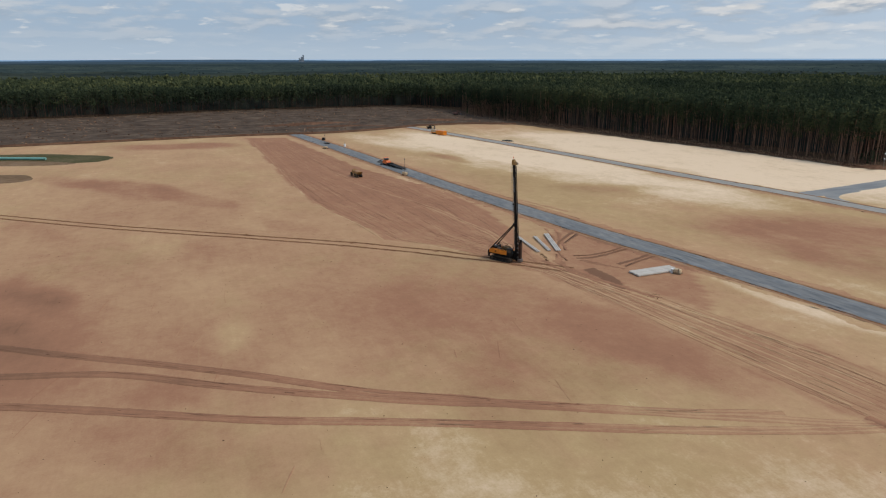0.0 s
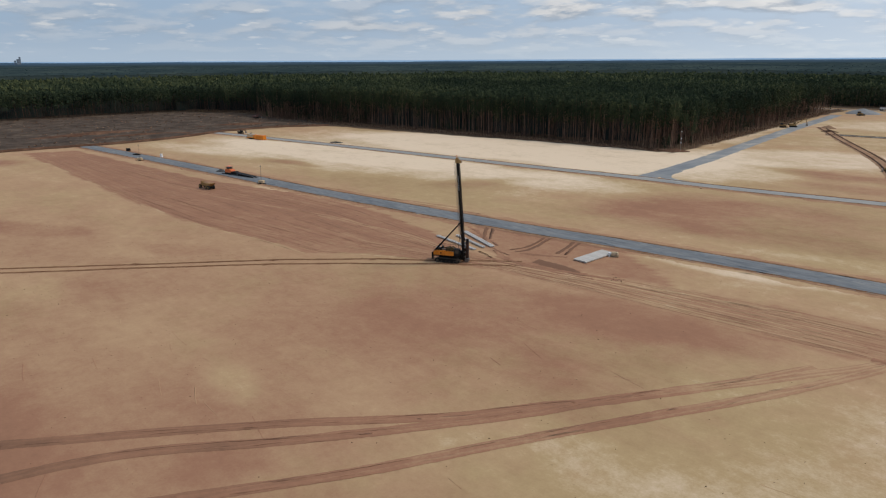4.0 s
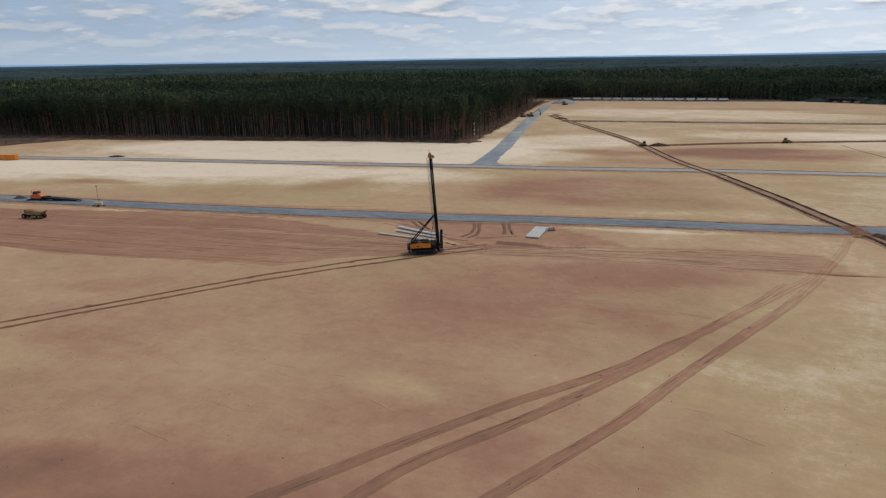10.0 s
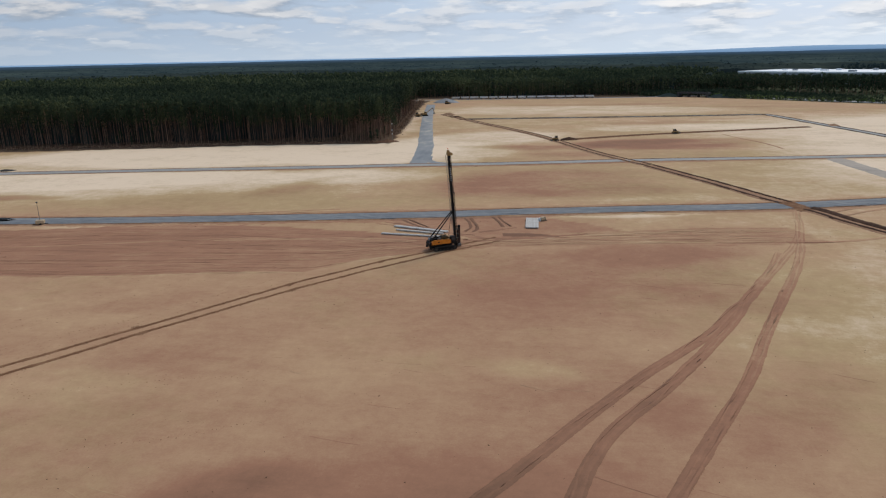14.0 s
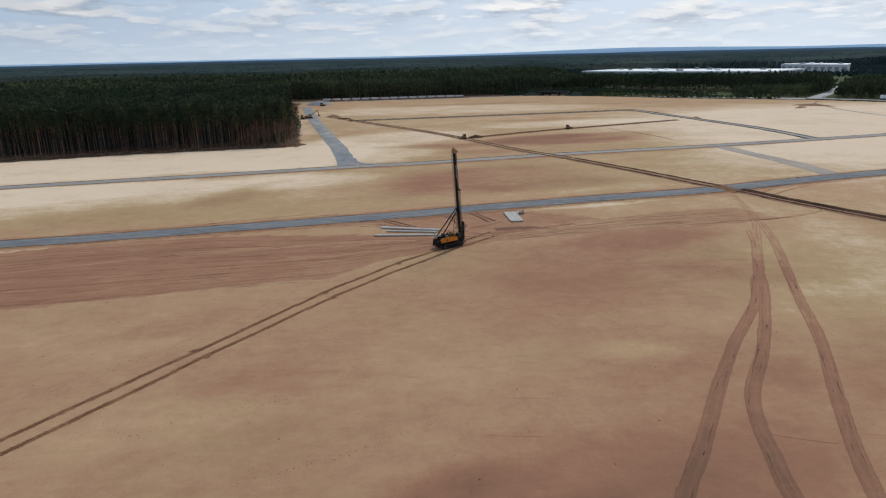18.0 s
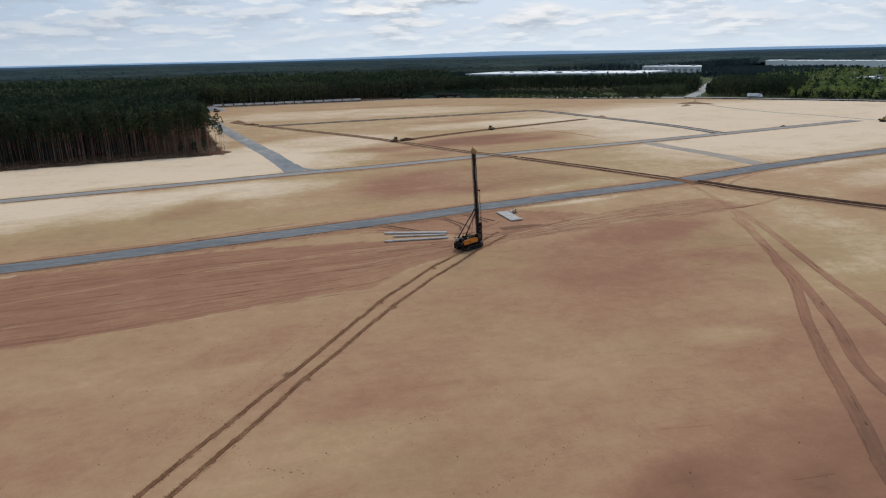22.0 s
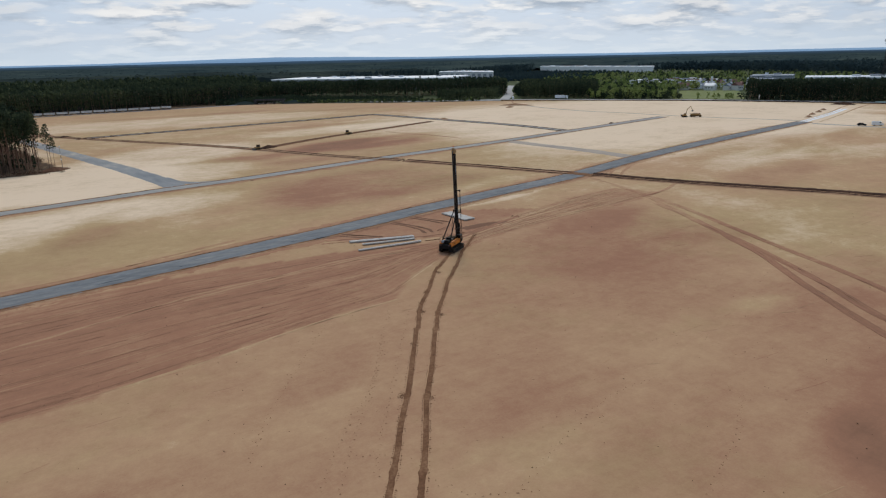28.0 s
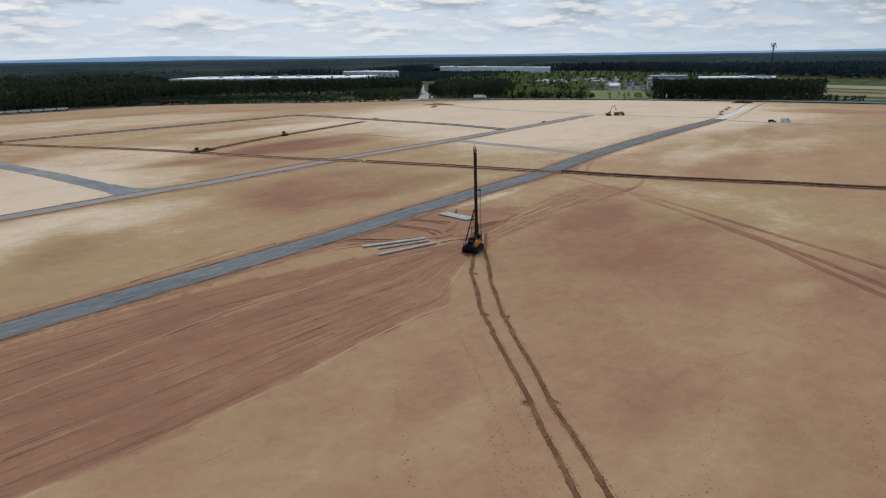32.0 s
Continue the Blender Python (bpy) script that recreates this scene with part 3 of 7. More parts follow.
def soil_damp_and_sun(X, Y):
    s = Soil(X, Y)
    warp = 1.6 * fbm(X, Y, 9, 3, 3)
    p = s.patch
    # damp red-brown ground round the rig; negative amounts paint sunlit sand as paler soil
    p(25, -24, 60, 34, 25, 0.17, 0.98)
    p(0, -45, 150, 90, 15, 0.03, 0.9)
    p(300, 200, 240, 200, 0, -0.44, 0.6)
    p(150, 110, 60, 30, 10, -0.12, 0.8)
    p(12, -40, 30, 18, 30, 0.06, 0.9)
    p(45, -2, 26, 10, 15, 0.16)
    p(4, -98, 40, 18, 20, 0.24, 0.98)
    p(0, -94, 90, 30, 0, 0.09, 0.9)
    p(66, -84, 36, 22, 0, 0.05, 0.9)
    p(-60, -60, 110, 60, 30, 0.06, 0.9)
    p(30, -70, 50, 30, 30, 0.08, 0.9)
    p(150, 60, 160, 90, 20, -0.06, 0.8)
    p(210, 140, 130, 90, 20, -0.14, 0.7)
    p(130, 90, 70, 60, 0, -0.08, 0.8)
    p(40, 340, 190, 170, 0, -0.07, 0.5)
    p(400, 120, 130, 120, 0, -0.10, 0.6)
    # passing patch of sun by the wheel tracks, painted paler
    p(88, -32, 50, 24, 78, -0.05, 0.8)
    p(10, -80, 50, 34, 20, 0.05, 0.9)
    p(-14, -91.5, 11, 7, 25, 0.24, 0.9)
    p(-8, -88, 9, 5, 0, 0.16, 0.9)
    p(-1, -94, 9, 5, 20, 0.16, 0.9)
    p(-20, -98, 14, 7, 20, 0.16, 0.9)
    p(-70, -104, 26, 8, 30, 0.10, 0.9)
    p(-125, -84, 40, 12, 35, 0.17)
    p(-100, -64, 40, 7, 25, 0.12)
    p(-245, -66, 45, 16, 75, 0.25)
    p(-150, -105, 30, 10, 30, 0.15)
    p(-36, -62, 18, 8, 30, 0.08, 0.9)
    p(-52, -40, 12, 6, 20, 0.12)
    p(54, -68, 20, 8, 50, 0.12)
    p(36, -72, 10, 6, 40, 0.10)
    p(16, 10.3, 9, 1.9, 4, 0.45, 0.5)
    p(31, 15.5, 4, 1.2, 10, 0.3, 0.5)
    # pale dry ground; patches at x over 60 paint passing sunlight
    p(62, -66, 16, 22, -50, -0.06)
    p(-40, 23.5, 60, 3.0, 10, -0.12, 0.6)
    p(45, 34, 26, 5.0, 10, -0.22, 0.5)
    p(-110, 11, 40, 3.0, 7, -0.10, 0.6)
    p(18, -62, 11, 5, -20, -0.17, 0.8)
    p(76, -24, 22, 36, -35, -0.06)
    p(62, -48, 14, 24, -40, -0.08)
    p(92, 0, 14, 24, -20, -0.04)
    p(-60, -45, 24, 9, 20, -0.08)
    p(-45, -72, 16, 8, 25, -0.08)
    # fields beyond the main road; the broad pale patches also paint in sunlight
    p(4, 84, 30, 32, 8, 0.24, 0.8)
    p(40, 84, 26, 28, 8, 0.12, 0.9)
    p(30, 104, 36, 12, 10, 0.10, 0.8)
    p(40, 66, 36, 12, 10, 0.14)
    p(8, 62, 30, 12, 12, 0.10)
    p(-66, 70, 27, 14, 76, 0.22, 0.9)
    p(-86, 54, 26, 9, 35, 0.06, 0.8)
    p(-43, 66, 24, 12, 76, -0.10, 0.9)
    p(-10, 68, 22, 16, 70, 0.16, 0.9)
    p(-156, 48, 24, 6, 12, 0.14)
    p(-220, 40, 70, 24, 14, -0.22, 0.8)
    p(-158, 47, 26, 7, 12, 0.14, 0.8)
    p(-130, 150, 130, 46, 8, -0.44)
    p(-170, 80, 120, 26, 10, -0.34)
    p(-50, 90, 40, 18, 10, -0.18)
    p(-60, 160, 60, 40, 90, -0.32)
    p(-20, 160, 34, 40, 0, -0.20)
    p(60, 58, 30, 7, 8, -0.10)
    p(10, 172, 24, 12, 0, 0.18)
    p(25, 150, 26, 10, 5, 0.14)
    p(-10, 210, 60, 40, 20, -0.22)
    p(60, 190, 46, 16, 22, 0.22)
    p(85, 175, 40, 12, 10, 0.16)
    p(78, 187, 60, 22, 18, 0.22, 0.5)
    p(-150, 112, 160, 84, 10, -0.16, 0.5)
    p(-110, 66, 90, 20, 12, -0.10, 0.6)
    p(-60, 100, 40, 10, 14, -0.08, 0.6)
    p(100, 260, 70, 24, 10, -0.16)
    p(95, 290, 50, 10, 5, 0.14)
    p(40, 400, 160, 60, 0, -0.14)
    p(60, 450, 90, 16, 2, 0.16)
    p(140, 420, 70, 12, -10, 0.14)
    p(140, 100, 30, 26, 0, 0.10)
    p(250, 92, 60, 20, 10, 0.20)
    p(190, 110, 50, 14, 10, -0.16)
    p(150, 8, 50, 16, 10, 0.14)
    p(180, 30, 60, 20, 10, -0.16)
    p(280, 250, 120, 60, -40, -0.18)
    p(300, 210, 60, 14, -30, 0.14)
    p(420, 60, 60, 24, -70, 0.18)
    p(330, 130, 60, 20, 0, -0.12)
    p(320, 105, 110, 60, 10, -0.15, 0.9)
    p(150, 8, 50, 16, 10, -0.04, 0.8)
    p(215, 40, 44, 12, 12, 0.14, 0.8)
    p(272, 44, 40, 9, 20, 0.12, 0.8)
    p(150, 62, 46, 14, 12, -0.16, 0.8)
    p(185, 122, 50, 20, 12, -0.16, 0.8)
    p(345, 160, 80, 40, 10, -0.14, 0.8)
    p(400, 280, 70, 60, -40, -0.16, 0.8)
    p(230, 10, 60, 18, 0, -0.18, 0.8)
    p(54, -28, 24, 12, -20, 0.10, 0.9)
    p(-40, 196, 20, 30, 0, -0.14, 0.8)
    p(-72, 300, 14, 120, 8, -0.16, 0.8)
    # the worked strip along the road
    stripe = inside(X + 0.8 * warp, Y + 0.5 * warp, STRIPED)
    damp = s.value
    west = np.clip((-X - 20) / 40, 0, 1)
    damp = np.where(stripe, np.maximum(damp, 0.57 + 0.05 * west - 0.08 * np.clip((X - 8) / 25, 0, 1)), damp)
    verge = inside(X + warp, Y + warp, [(-22, 26), (-12, 12), (5, 8), (40, 18), (30, 24), (18, 32), (0, 31)])
    damp = np.where(verge, np.maximum(damp, 0.56), damp)
    return damp


STRIP_SOUTH = np.array([(-269, -29.5), (-121, -30), (-78, -28.4), (-52, -24), (-28, -20), (-8, -6), (10, 1.2), (62, 6.5), (84, 9.5)], float)
STRIP_NORTH = np.array([(-269, -10), (-141, 1), (-88, 13), (-59, 15.5), (-25, 11), (0, 5.8), (26, 14.6), (61, 21.6), (84, 23.5)], float)


def strip_lanes(X, Y):
    """How far a place lies inside the worked strip, and its metres across it."""
    warp = 1.6 * fbm(X, Y, 9, 3, 3)
    on = inside(X + 0.8 * warp, Y + 0.5 * warp, STRIPED).astype(float)
    lo, hi = np.interp(X, STRIP_SOUTH[:, 0], STRIP_SOUTH[:, 1]), np.interp(X, STRIP_NORTH[:, 0], STRIP_NORTH[:, 1])
    return on, (Y - lo) / np.maximum(hi - lo, 4.0) * 24.0


def axis(parts):
    return np.unique(np.concatenate([np.arange(a, b, s) for a, b, s in parts]))


def make_ground():
    xs = axis([(-4800, -1200, 400), (-1200, -480, 40), (-480, -115, 3.8), (-115, 105, 1.5), (105, 560, 3.8), (560, 1500, 30), (1500, 4801, 400)])
    ys = axis([(-4800, -400, 400), (-400, -120, 20), (-120, 60, 1.5), (60, 300, 2.8), (300, 640, 4), (640, 1500, 30), (1500, 4801, 400)])
    X, Y = np.meshgrid(xs, ys)
    warp = 1.6 * fbm(X, Y, 9, 3, 3)
    sand = inside(X + warp, Y + warp, SITE)
    clear = inside(X + 2 * warp, Y, CLEARING)
    rail = (Y > 530) & (Y < 552) & (X > -140) & (X < 120)
    grass = inside(X + 2 * warp, Y, EAST) & ~sand
    damp = soil_damp_and_sun(X, Y)
    Z = np.where(sand, 0.0, -0.06) + np.where(sand, 0.012 * fbm(X, Y, 5, 5, 3), 0.0)
    Z = np.where(clear, 1.3 * np.abs(fbm(X, Y, 14, 23, 4)), Z)
    Z = np.where(np.hypot(X, Y) > 1600, -1.0, Z)
    ny, nx = X.shape
    idx = np.arange(nx * ny).reshape(ny, nx)
    f = np.stack([idx[:-1, :-1], idx[:-1, 1:], idx[1:, 1:], idx[1:, :-1]], -1).reshape(-1, 4)
    me = raw_mesh("ground", np.stack([X, Y, Z], -1).reshape(-1, 3), f, M_SOIL, True)
    worked, across = strip_lanes(X, Y)
    road = np.interp(X, [q[0] for q in MAIN], [q[1] for q in MAIN])
    # yellow soil beyond the road; the last term yellows the painted sunlit patch
    ochre_and_sun = np.clip((Y - road - 6) / 12, 0, 1) * (0.75 + 0.5 * fbm(X, Y, 70, 131)) * (1 - 0.7 * np.clip((Y - road - 88) / 30, 0, 1)) * (1 - 0.6 * np.clip((X - 120) / 60, 0, 1)) * (1 - 0.7 * np.clip((-X - 110) / 60, 0, 1)) + 0.8 * np.exp(-((X - 66) / 26) ** 2 - ((Y + 26) / 34) ** 2)
    for name, value in (("sand", sand | rail), ("damp", np.clip(damp, 0, 1.2)), ("clear", clear), ("grass", grass), ("worked", worked), ("across", across), ("along", X), ("ochre_and_sun", ochre_and_sun)):
        a = me.attributes.new(name, "FLOAT", "POINT")
        a.data.foreach_set("value", value.astype(np.float32).ravel())
    return tagged(new("ground", me), "wide levelled site of pale and damp brown sand", "ground", kind="structure")


make_ground()

# ---- roads, trench, tracks ----
HALF = 3.85


def road_profile(half, h=0.14):
    return [(-half - 0.5, -0.02), (-half, h), (-half * 0.3, h + 0.03), (half * 0.3, h + 0.03), (half, h), (half + 0.5, -0.02)]


def add_berms(line, half, seed, mat=M_BERM, h=0.20, w=1.25, gap=0.1):
    many = []
    for k, side in enumerate((-1, 1)):
        prof = [(side * (half + gap), 0.0), (side * (half + gap + w * 0.4), h), (side * (half + gap + w), -0.01)]
        many.append(ribbon_data(line, prof if side > 0 else prof[::-1], 1.5, 0.35, 0.0, seed + k))
    return many


ribbon("road", MAIN, road_profile(HALF), M_ROAD, "grey crushed-stone haul road across the sand", jitter=0.18, seed=3, category="road")
ribbon("road", SECOND, road_profile(3.2, 0.125), M_ROAD_PALE, "pale grey crushed-stone road across the sand", jitter=0.15, seed=4, category="road")
ribbon("road", SPUR, [(-4.3, -0.05), (-3.4, 0.06), (0, 0.08), (3.4, 0.06), (4.3, -0.05)], M_SPUR, "grey crushed-stone road along the forest edge", jitter=0.55, seed=5, category="road")
ribbon("road", [(-4, 122.5), (-22, 124.5), (-29, 132), (-31, 144)], [(-2.1, -0.02), (-1.5, 0.085), (1.5, 0.085), (2.1, -0.02)], M_SPUR, "grey stone flare of the road junction", step=1.0, seed=7, category="road")
ribbon("road", LINK_ROAD, road_profile(3.4, 0.09), M_ROAD_SANDY, "sandy pale stone link between two roads", jitter=0.6, seed=8, category="road")
ribbon("road", FAR_ROAD, road_profile(2.4, 0.08), M_ROAD_PALE, "narrow pale stone track with dark edges", seed=9, category="road")
for off, half in ((2.2, 0.3), (-0.4, 0.65)):
    ribbon("road", [(320 - 0.25 * off, 90 + off), (375 - 0.25 * off, 103 + off), (428 - 0.25 * off, 117.5 + off)], road_profile(half, 0.12), M_ROOF_WHITE, "fresh white concrete strip of the new road bed", seed=10, category="road")
ribbon("road", HIGHWAY, road_profile(6.0, 0.35), M_ASPHALT, "pale asphalt highway along the site", step=6, jitter=0.0, category="road")
ribbon("road", SIDE_ROAD, road_profile(4.5, 0.3), M_ASPHALT, "pale asphalt side road through the trees", step=6, jitter=0.0, category="road")
ribbon("road", [(318, 352), (301, 300), (296, 246), (302.5, 207), (306, 171), (311, 147), (320, 119), (327, 95)], [(-1.5, -0.02), (-1.2, 0.05), (1.2, 0.05), (1.5, -0.02)], M_ROAD_SANDY, "narrow sandy site track past the excavator", step=3, jitter=0.3, seed=14, category="road")
ribbon("road", [(314, 82), (320, 40), (326, 0), (335, -60)], road_profile(1.6, 0.05), M_ROAD_PALE, "narrow pale track over the sand", category="road")
ribbon("spoil_edge", [(-276, -200), (-278, -150), (-281, -98), (-284, -30), (-281, 10), (-285, 44), (-297, 71), (-301.5, 85), (-301.5, 120), (-287, 150)], [(-3.2, 0.2), (-1.5, 1.1), (0.6, 0.9), (2.0, -0.02)], M_BERM_DARK, "low dark red-brown spoil bank at the rim of the sand", 2.0, 0.7, seed=12, category="bank")
lanes = []
for k, off in enumerate((-1.7, 1.6)):
    lanes.append(ribbon_data(MAIN, [(off - 0.5, 0.150), (off - 0.2, 0.180), (off + 0.2, 0.180), (off + 0.5, 0.150)], 1.5, 0.5, 0.0, 300 + k, 0.9))
joined_ribbons("wheel_lane", lanes, M_LANE_WORN, "paler wheel lanes worn along the haul road")
joined_ribbons("road_verge", add_berms(MAIN, HALF, 20) + add_berms(SECOND, 3.2, 30, h=0.2) , M_BERM, "ragged brown sand thrown up beside the roads", "verge")
joined_ribbons("road_verge", add_berms(MAIN, HALF, 120, h=0.24, w=0.5, gap=-0.15) + add_berms(SECOND, 3.2, 130, h=0.24, w=0.6, gap=-0.1), M_RUT_DARK, "dark crumbling edges of the stone roads", "verge")
thrown = []
for line, half, seed, sides in ((MAIN, HALF, 400, (-1, 1)), (SECOND, 3.2, 410, (-1, 1))):
    for side in sides:
        for w, n in ((2.6, 0), (1.5, 3)):
            prof = [(side * (half - 0.2), 0.0), (side * (half + 0.3), 0.045 + 0.01 * n), (side * (half + w * 0.6), 0.04 + 0.01 * n), (side * (half + w), -0.03)]
            thrown.append(ribbon_data(line, prof if side > 0 else prof[::-1], 1.0, 0.9, 0.0, seed + side + n))
tagged(soil_ribbon_mesh("road_verge", thrown, 0.20), "damp reddish sand thrown up along the stone roads", "verge", kind="structure")
ragged = []
for line, half, seed, side, w in ((MAIN, HALF, 420, 1, 4.2), (MAIN, HALF, 424, 1, 2.9), (MAIN, HALF, 428, -1, 3.4), (SECOND, 3.2, 430, -1, 4.0)):
    prof = [(side * (half + 0.2), 0.03), (side * (half + w * 0.5), 0.035), (side * (half + w), -0.03)]
    ragged.append(ribbon_data(line, prof if side > 0 else prof[::-1], 1.1, 1.7, 0.0, seed))
for k, pts in enumerate(([(-96, 26.2), (-80, 28.2), (-65.5, 30.6), (-53, 33.6), (-39, 37.2)], [(-70, 28.4), (-58, 30.4), (-44, 33.2), (-30, 35.4)], [(-150, 20.0), (-134, 21.5), (-118, 23.6)])):
    ragged.append(ribbon_data(pts, [(-0.55, -0.01), (-0.2, 0.05), (0.25, 0.05), (0.6, -0.01)], 0.8, 0.5, 0.006, 440 + k, 0.5))
tagged(soil_ribbon_mesh("road_verge", ragged, 0.15), "uneven fringe of reddish sand beside the stone roads", "verge", kind="structure")
joined_ribbons("road_verge", add_berms(FAR_ROAD, 2.4, 50, M_TRENCH, 0.34, 0.7), M_TRENCH, "dark ridges beside the narrow track", "verge")
TRENCH_PROF = [(-3.2, -0.01), (-2.4, 0.22), (-1.2, 0.16), (0.6, 0.14), (2.2, 0.28), (3.1, -0.01)]
# raised dark ribbons stand for the trench's shaded sides; the ground isn't sunk
LINE_LEFT = [(-2.35, 0.16), (-2.1, 0.30), (-1.5, 0.30), (-1.2, 0.12)]
LINE_RIGHT = [(1.1, 0.12), (1.3, 0.26), (1.9, 0.34), (2.2, 0.2)]
EDGE_LEFT = [(-2.6, 0.1), (-2.2, 0.36), (-1.3, 0.30), (-0.9, 0.1)]
EDGE_THIN = [(1.1, 0.1), (1.4, 0.34), (2.0, 0.42), (2.4, 0.15)]
EDGE_RIGHT = [(0.2, 0.1), (0.7, 0.40), (2.0, 0.55), (2.7, 0.15)]
for k, (line, dark) in enumerate(((DITCH[:4] + [(59.5, 121.5)], (LINE_LEFT, LINE_RIGHT)), ([(60, 119.5), (75, 85), (84, 62), (88, 52.5)], (EDGE_LEFT, EDGE_THIN)), ([(91.5, 44.5), (93.5, 41)] + DITCH[8:], (EDGE_LEFT, EDGE_RIGHT)))):
    ribbon("trench_bank", line, TRENCH_PROF, M_RUT if k else M_BERM, "brown spoil banks along the trench", 1.2, 0.30, seed=13 + k, category="trench")
    joined_ribbons("trench", [ribbon_data(line, prof, 1.2, 0.12, 0.0, 17 + k + 5 * n) for n, prof in enumerate(dark)], M_TRENCH, "long trench across the sand, its shaded sides drawn dark", "trench")
ribbon("trench_crossing", [(87.6, 53.5), (89, 50), (90.4, 45.5), (91.4, 42.5)], [(-3.2, 0.02), (-2.2, 0.20), (0, 0.205), (2.2, 0.20), (3.2, 0.02)], M_RUT_DARK, "dark muddy crossing of the trench over the road", 0.7, 0.8, seed=41, category="trench")
ribbon("bulldozed_strip", DOZER_TRACK, [(-2.9, -0.01), (-1.9, 0.20), (0, 0.08), (1.9, 0.25), (2.9, -0.01)], M_RUT_DARK, "freshly bulldozed brown strip over the sand", 1.5, 0.3, seed=16)
ribbon("bulldozed_strip", DOZER_TRACK, [(-0.9, 0.05), (-0.6, 0.24), (0.9, 0.26), (1.3, 0.05)], M_BERM_DARK, "dark ridge of moist soil along the bulldozed strip", 1.5, 0.3, seed=18)

RUT = [(-0.95, -0.012), (-0.82, 0.035), (-0.5, 0.022), (-0.2, 0.03), (0.2, 0.022), (0.5, 0.03), (0.82, 0.035), (0.95, -0.012)]
TRACK_A = [(87.5, 42), (85, 34), (81.3, 21), (75.5, 7), (70.8, -1.8), (61, -19.5), (55.7, -29.4), (52, -34.6), (46.0, -45.1), (39.8, -53.3), (34.2, -60.5), (28.7, -68.3), (22.4, -77.5), (15, -88.7), (10.4, -95.5), (2, -109), (-14, -134), (-34, -166)]
TRACK_B = [(70.4, 0.5), (63.7, -14), (56.2, -28), (51.8, -37.2), (48.0, -44.9), (41.3, -56.2), (35.2, -65.8), (28.8, -75.2), (25.4, -82.4), (23.3, -89.2), (21.3, -96), (18.5, -112), (14, -138), (6, -170)]
TRACK_C = [(83, 27), (79, 14), (75.6, 4), (70.2, -10), (60.6, -31), (52.9, -47.8), (47.6, -60.2), (42.8, -69.6), (38.4, -77.8), (32.4, -89.8), (28.4, -99.2), (23.5, -112), (17, -138), (9, -170)]
for k, line in enumerate((TRACK_A, TRACK_B, TRACK_C)):
    data = ribbon_data(line, RUT, 0.4, 0.11, 0.020 + 0.006 * k, 21 + k, 0.25)
    tagged(soil_ribbon_mesh("wheel_track", [data], lambda x, y: 0.14 + 0.12 * np.clip((-2 - y) / 30, 0, 1)), "broad damp wheel track curving over the sand", "track", kind="structure")
streaks = []
for k, line in enumerate((TRACK_A, TRACK_B, TRACK_C)):
    for n, off in enumerate((-0.45, 0.35)):
        w = (0.16, 0.20)[n]
        streaks.append(ribbon_data(line, [(off - w, 0.02), (off - w * 0.4, 0.052), (off + w * 0.4, 0.052), (off + w, 0.02)], 0.5, 0.24, 0.020 + 0.006 * k, 330 + 7 * k + n, 0.4))
tagged(soil_ribbon_mesh("tyre_streaks", streaks, lambda x, y: 0.02 + 0.17 * np.clip((-2 - y) / 30, 0, 1)), "darker tyre streaks along the wheel tracks", "track", kind="structure")
CRAWLER_LINES = (
    [(8.5, 9), (2.2, 3.2), (-3.2, -2.4), (-8, -6.6), (-14.4, -12.4), (-23.2, -22.3), (-28.2, -28), (-35.9, -38.6), (-41.2, -45.8), (-45.6, -51.8), (-50.3, -58), (-54, -63.2), (-57.8, -68.3), (-64.2, -76.8), (-72, -87), (-97, -117), (-126, -152)],
    [(9.7, 6), (1.6, -1.4), (-2.3, -4.7), (-11.8, -14.8), (-16.4, -19.3), (-20.9, -24.6), (-27.3, -32), (-33.5, -40.2), (-39, -47.6), (-44, -53.9), (-47.9, -59.6), (-51, -64.2), (-55, -69.8), (-62.8, -80), (-69.5, -89), (-94.5, -119), (-123.5, -154)],
)
CRAWLER_STEPS = ((-12.5, -10.5), (-22.5, -21.8), (-28.8, -29.2), (-33.2, -35.6), (-46.4, -52.4), (-56, -65.7), (-68.5, -82.5), (-80, -97))


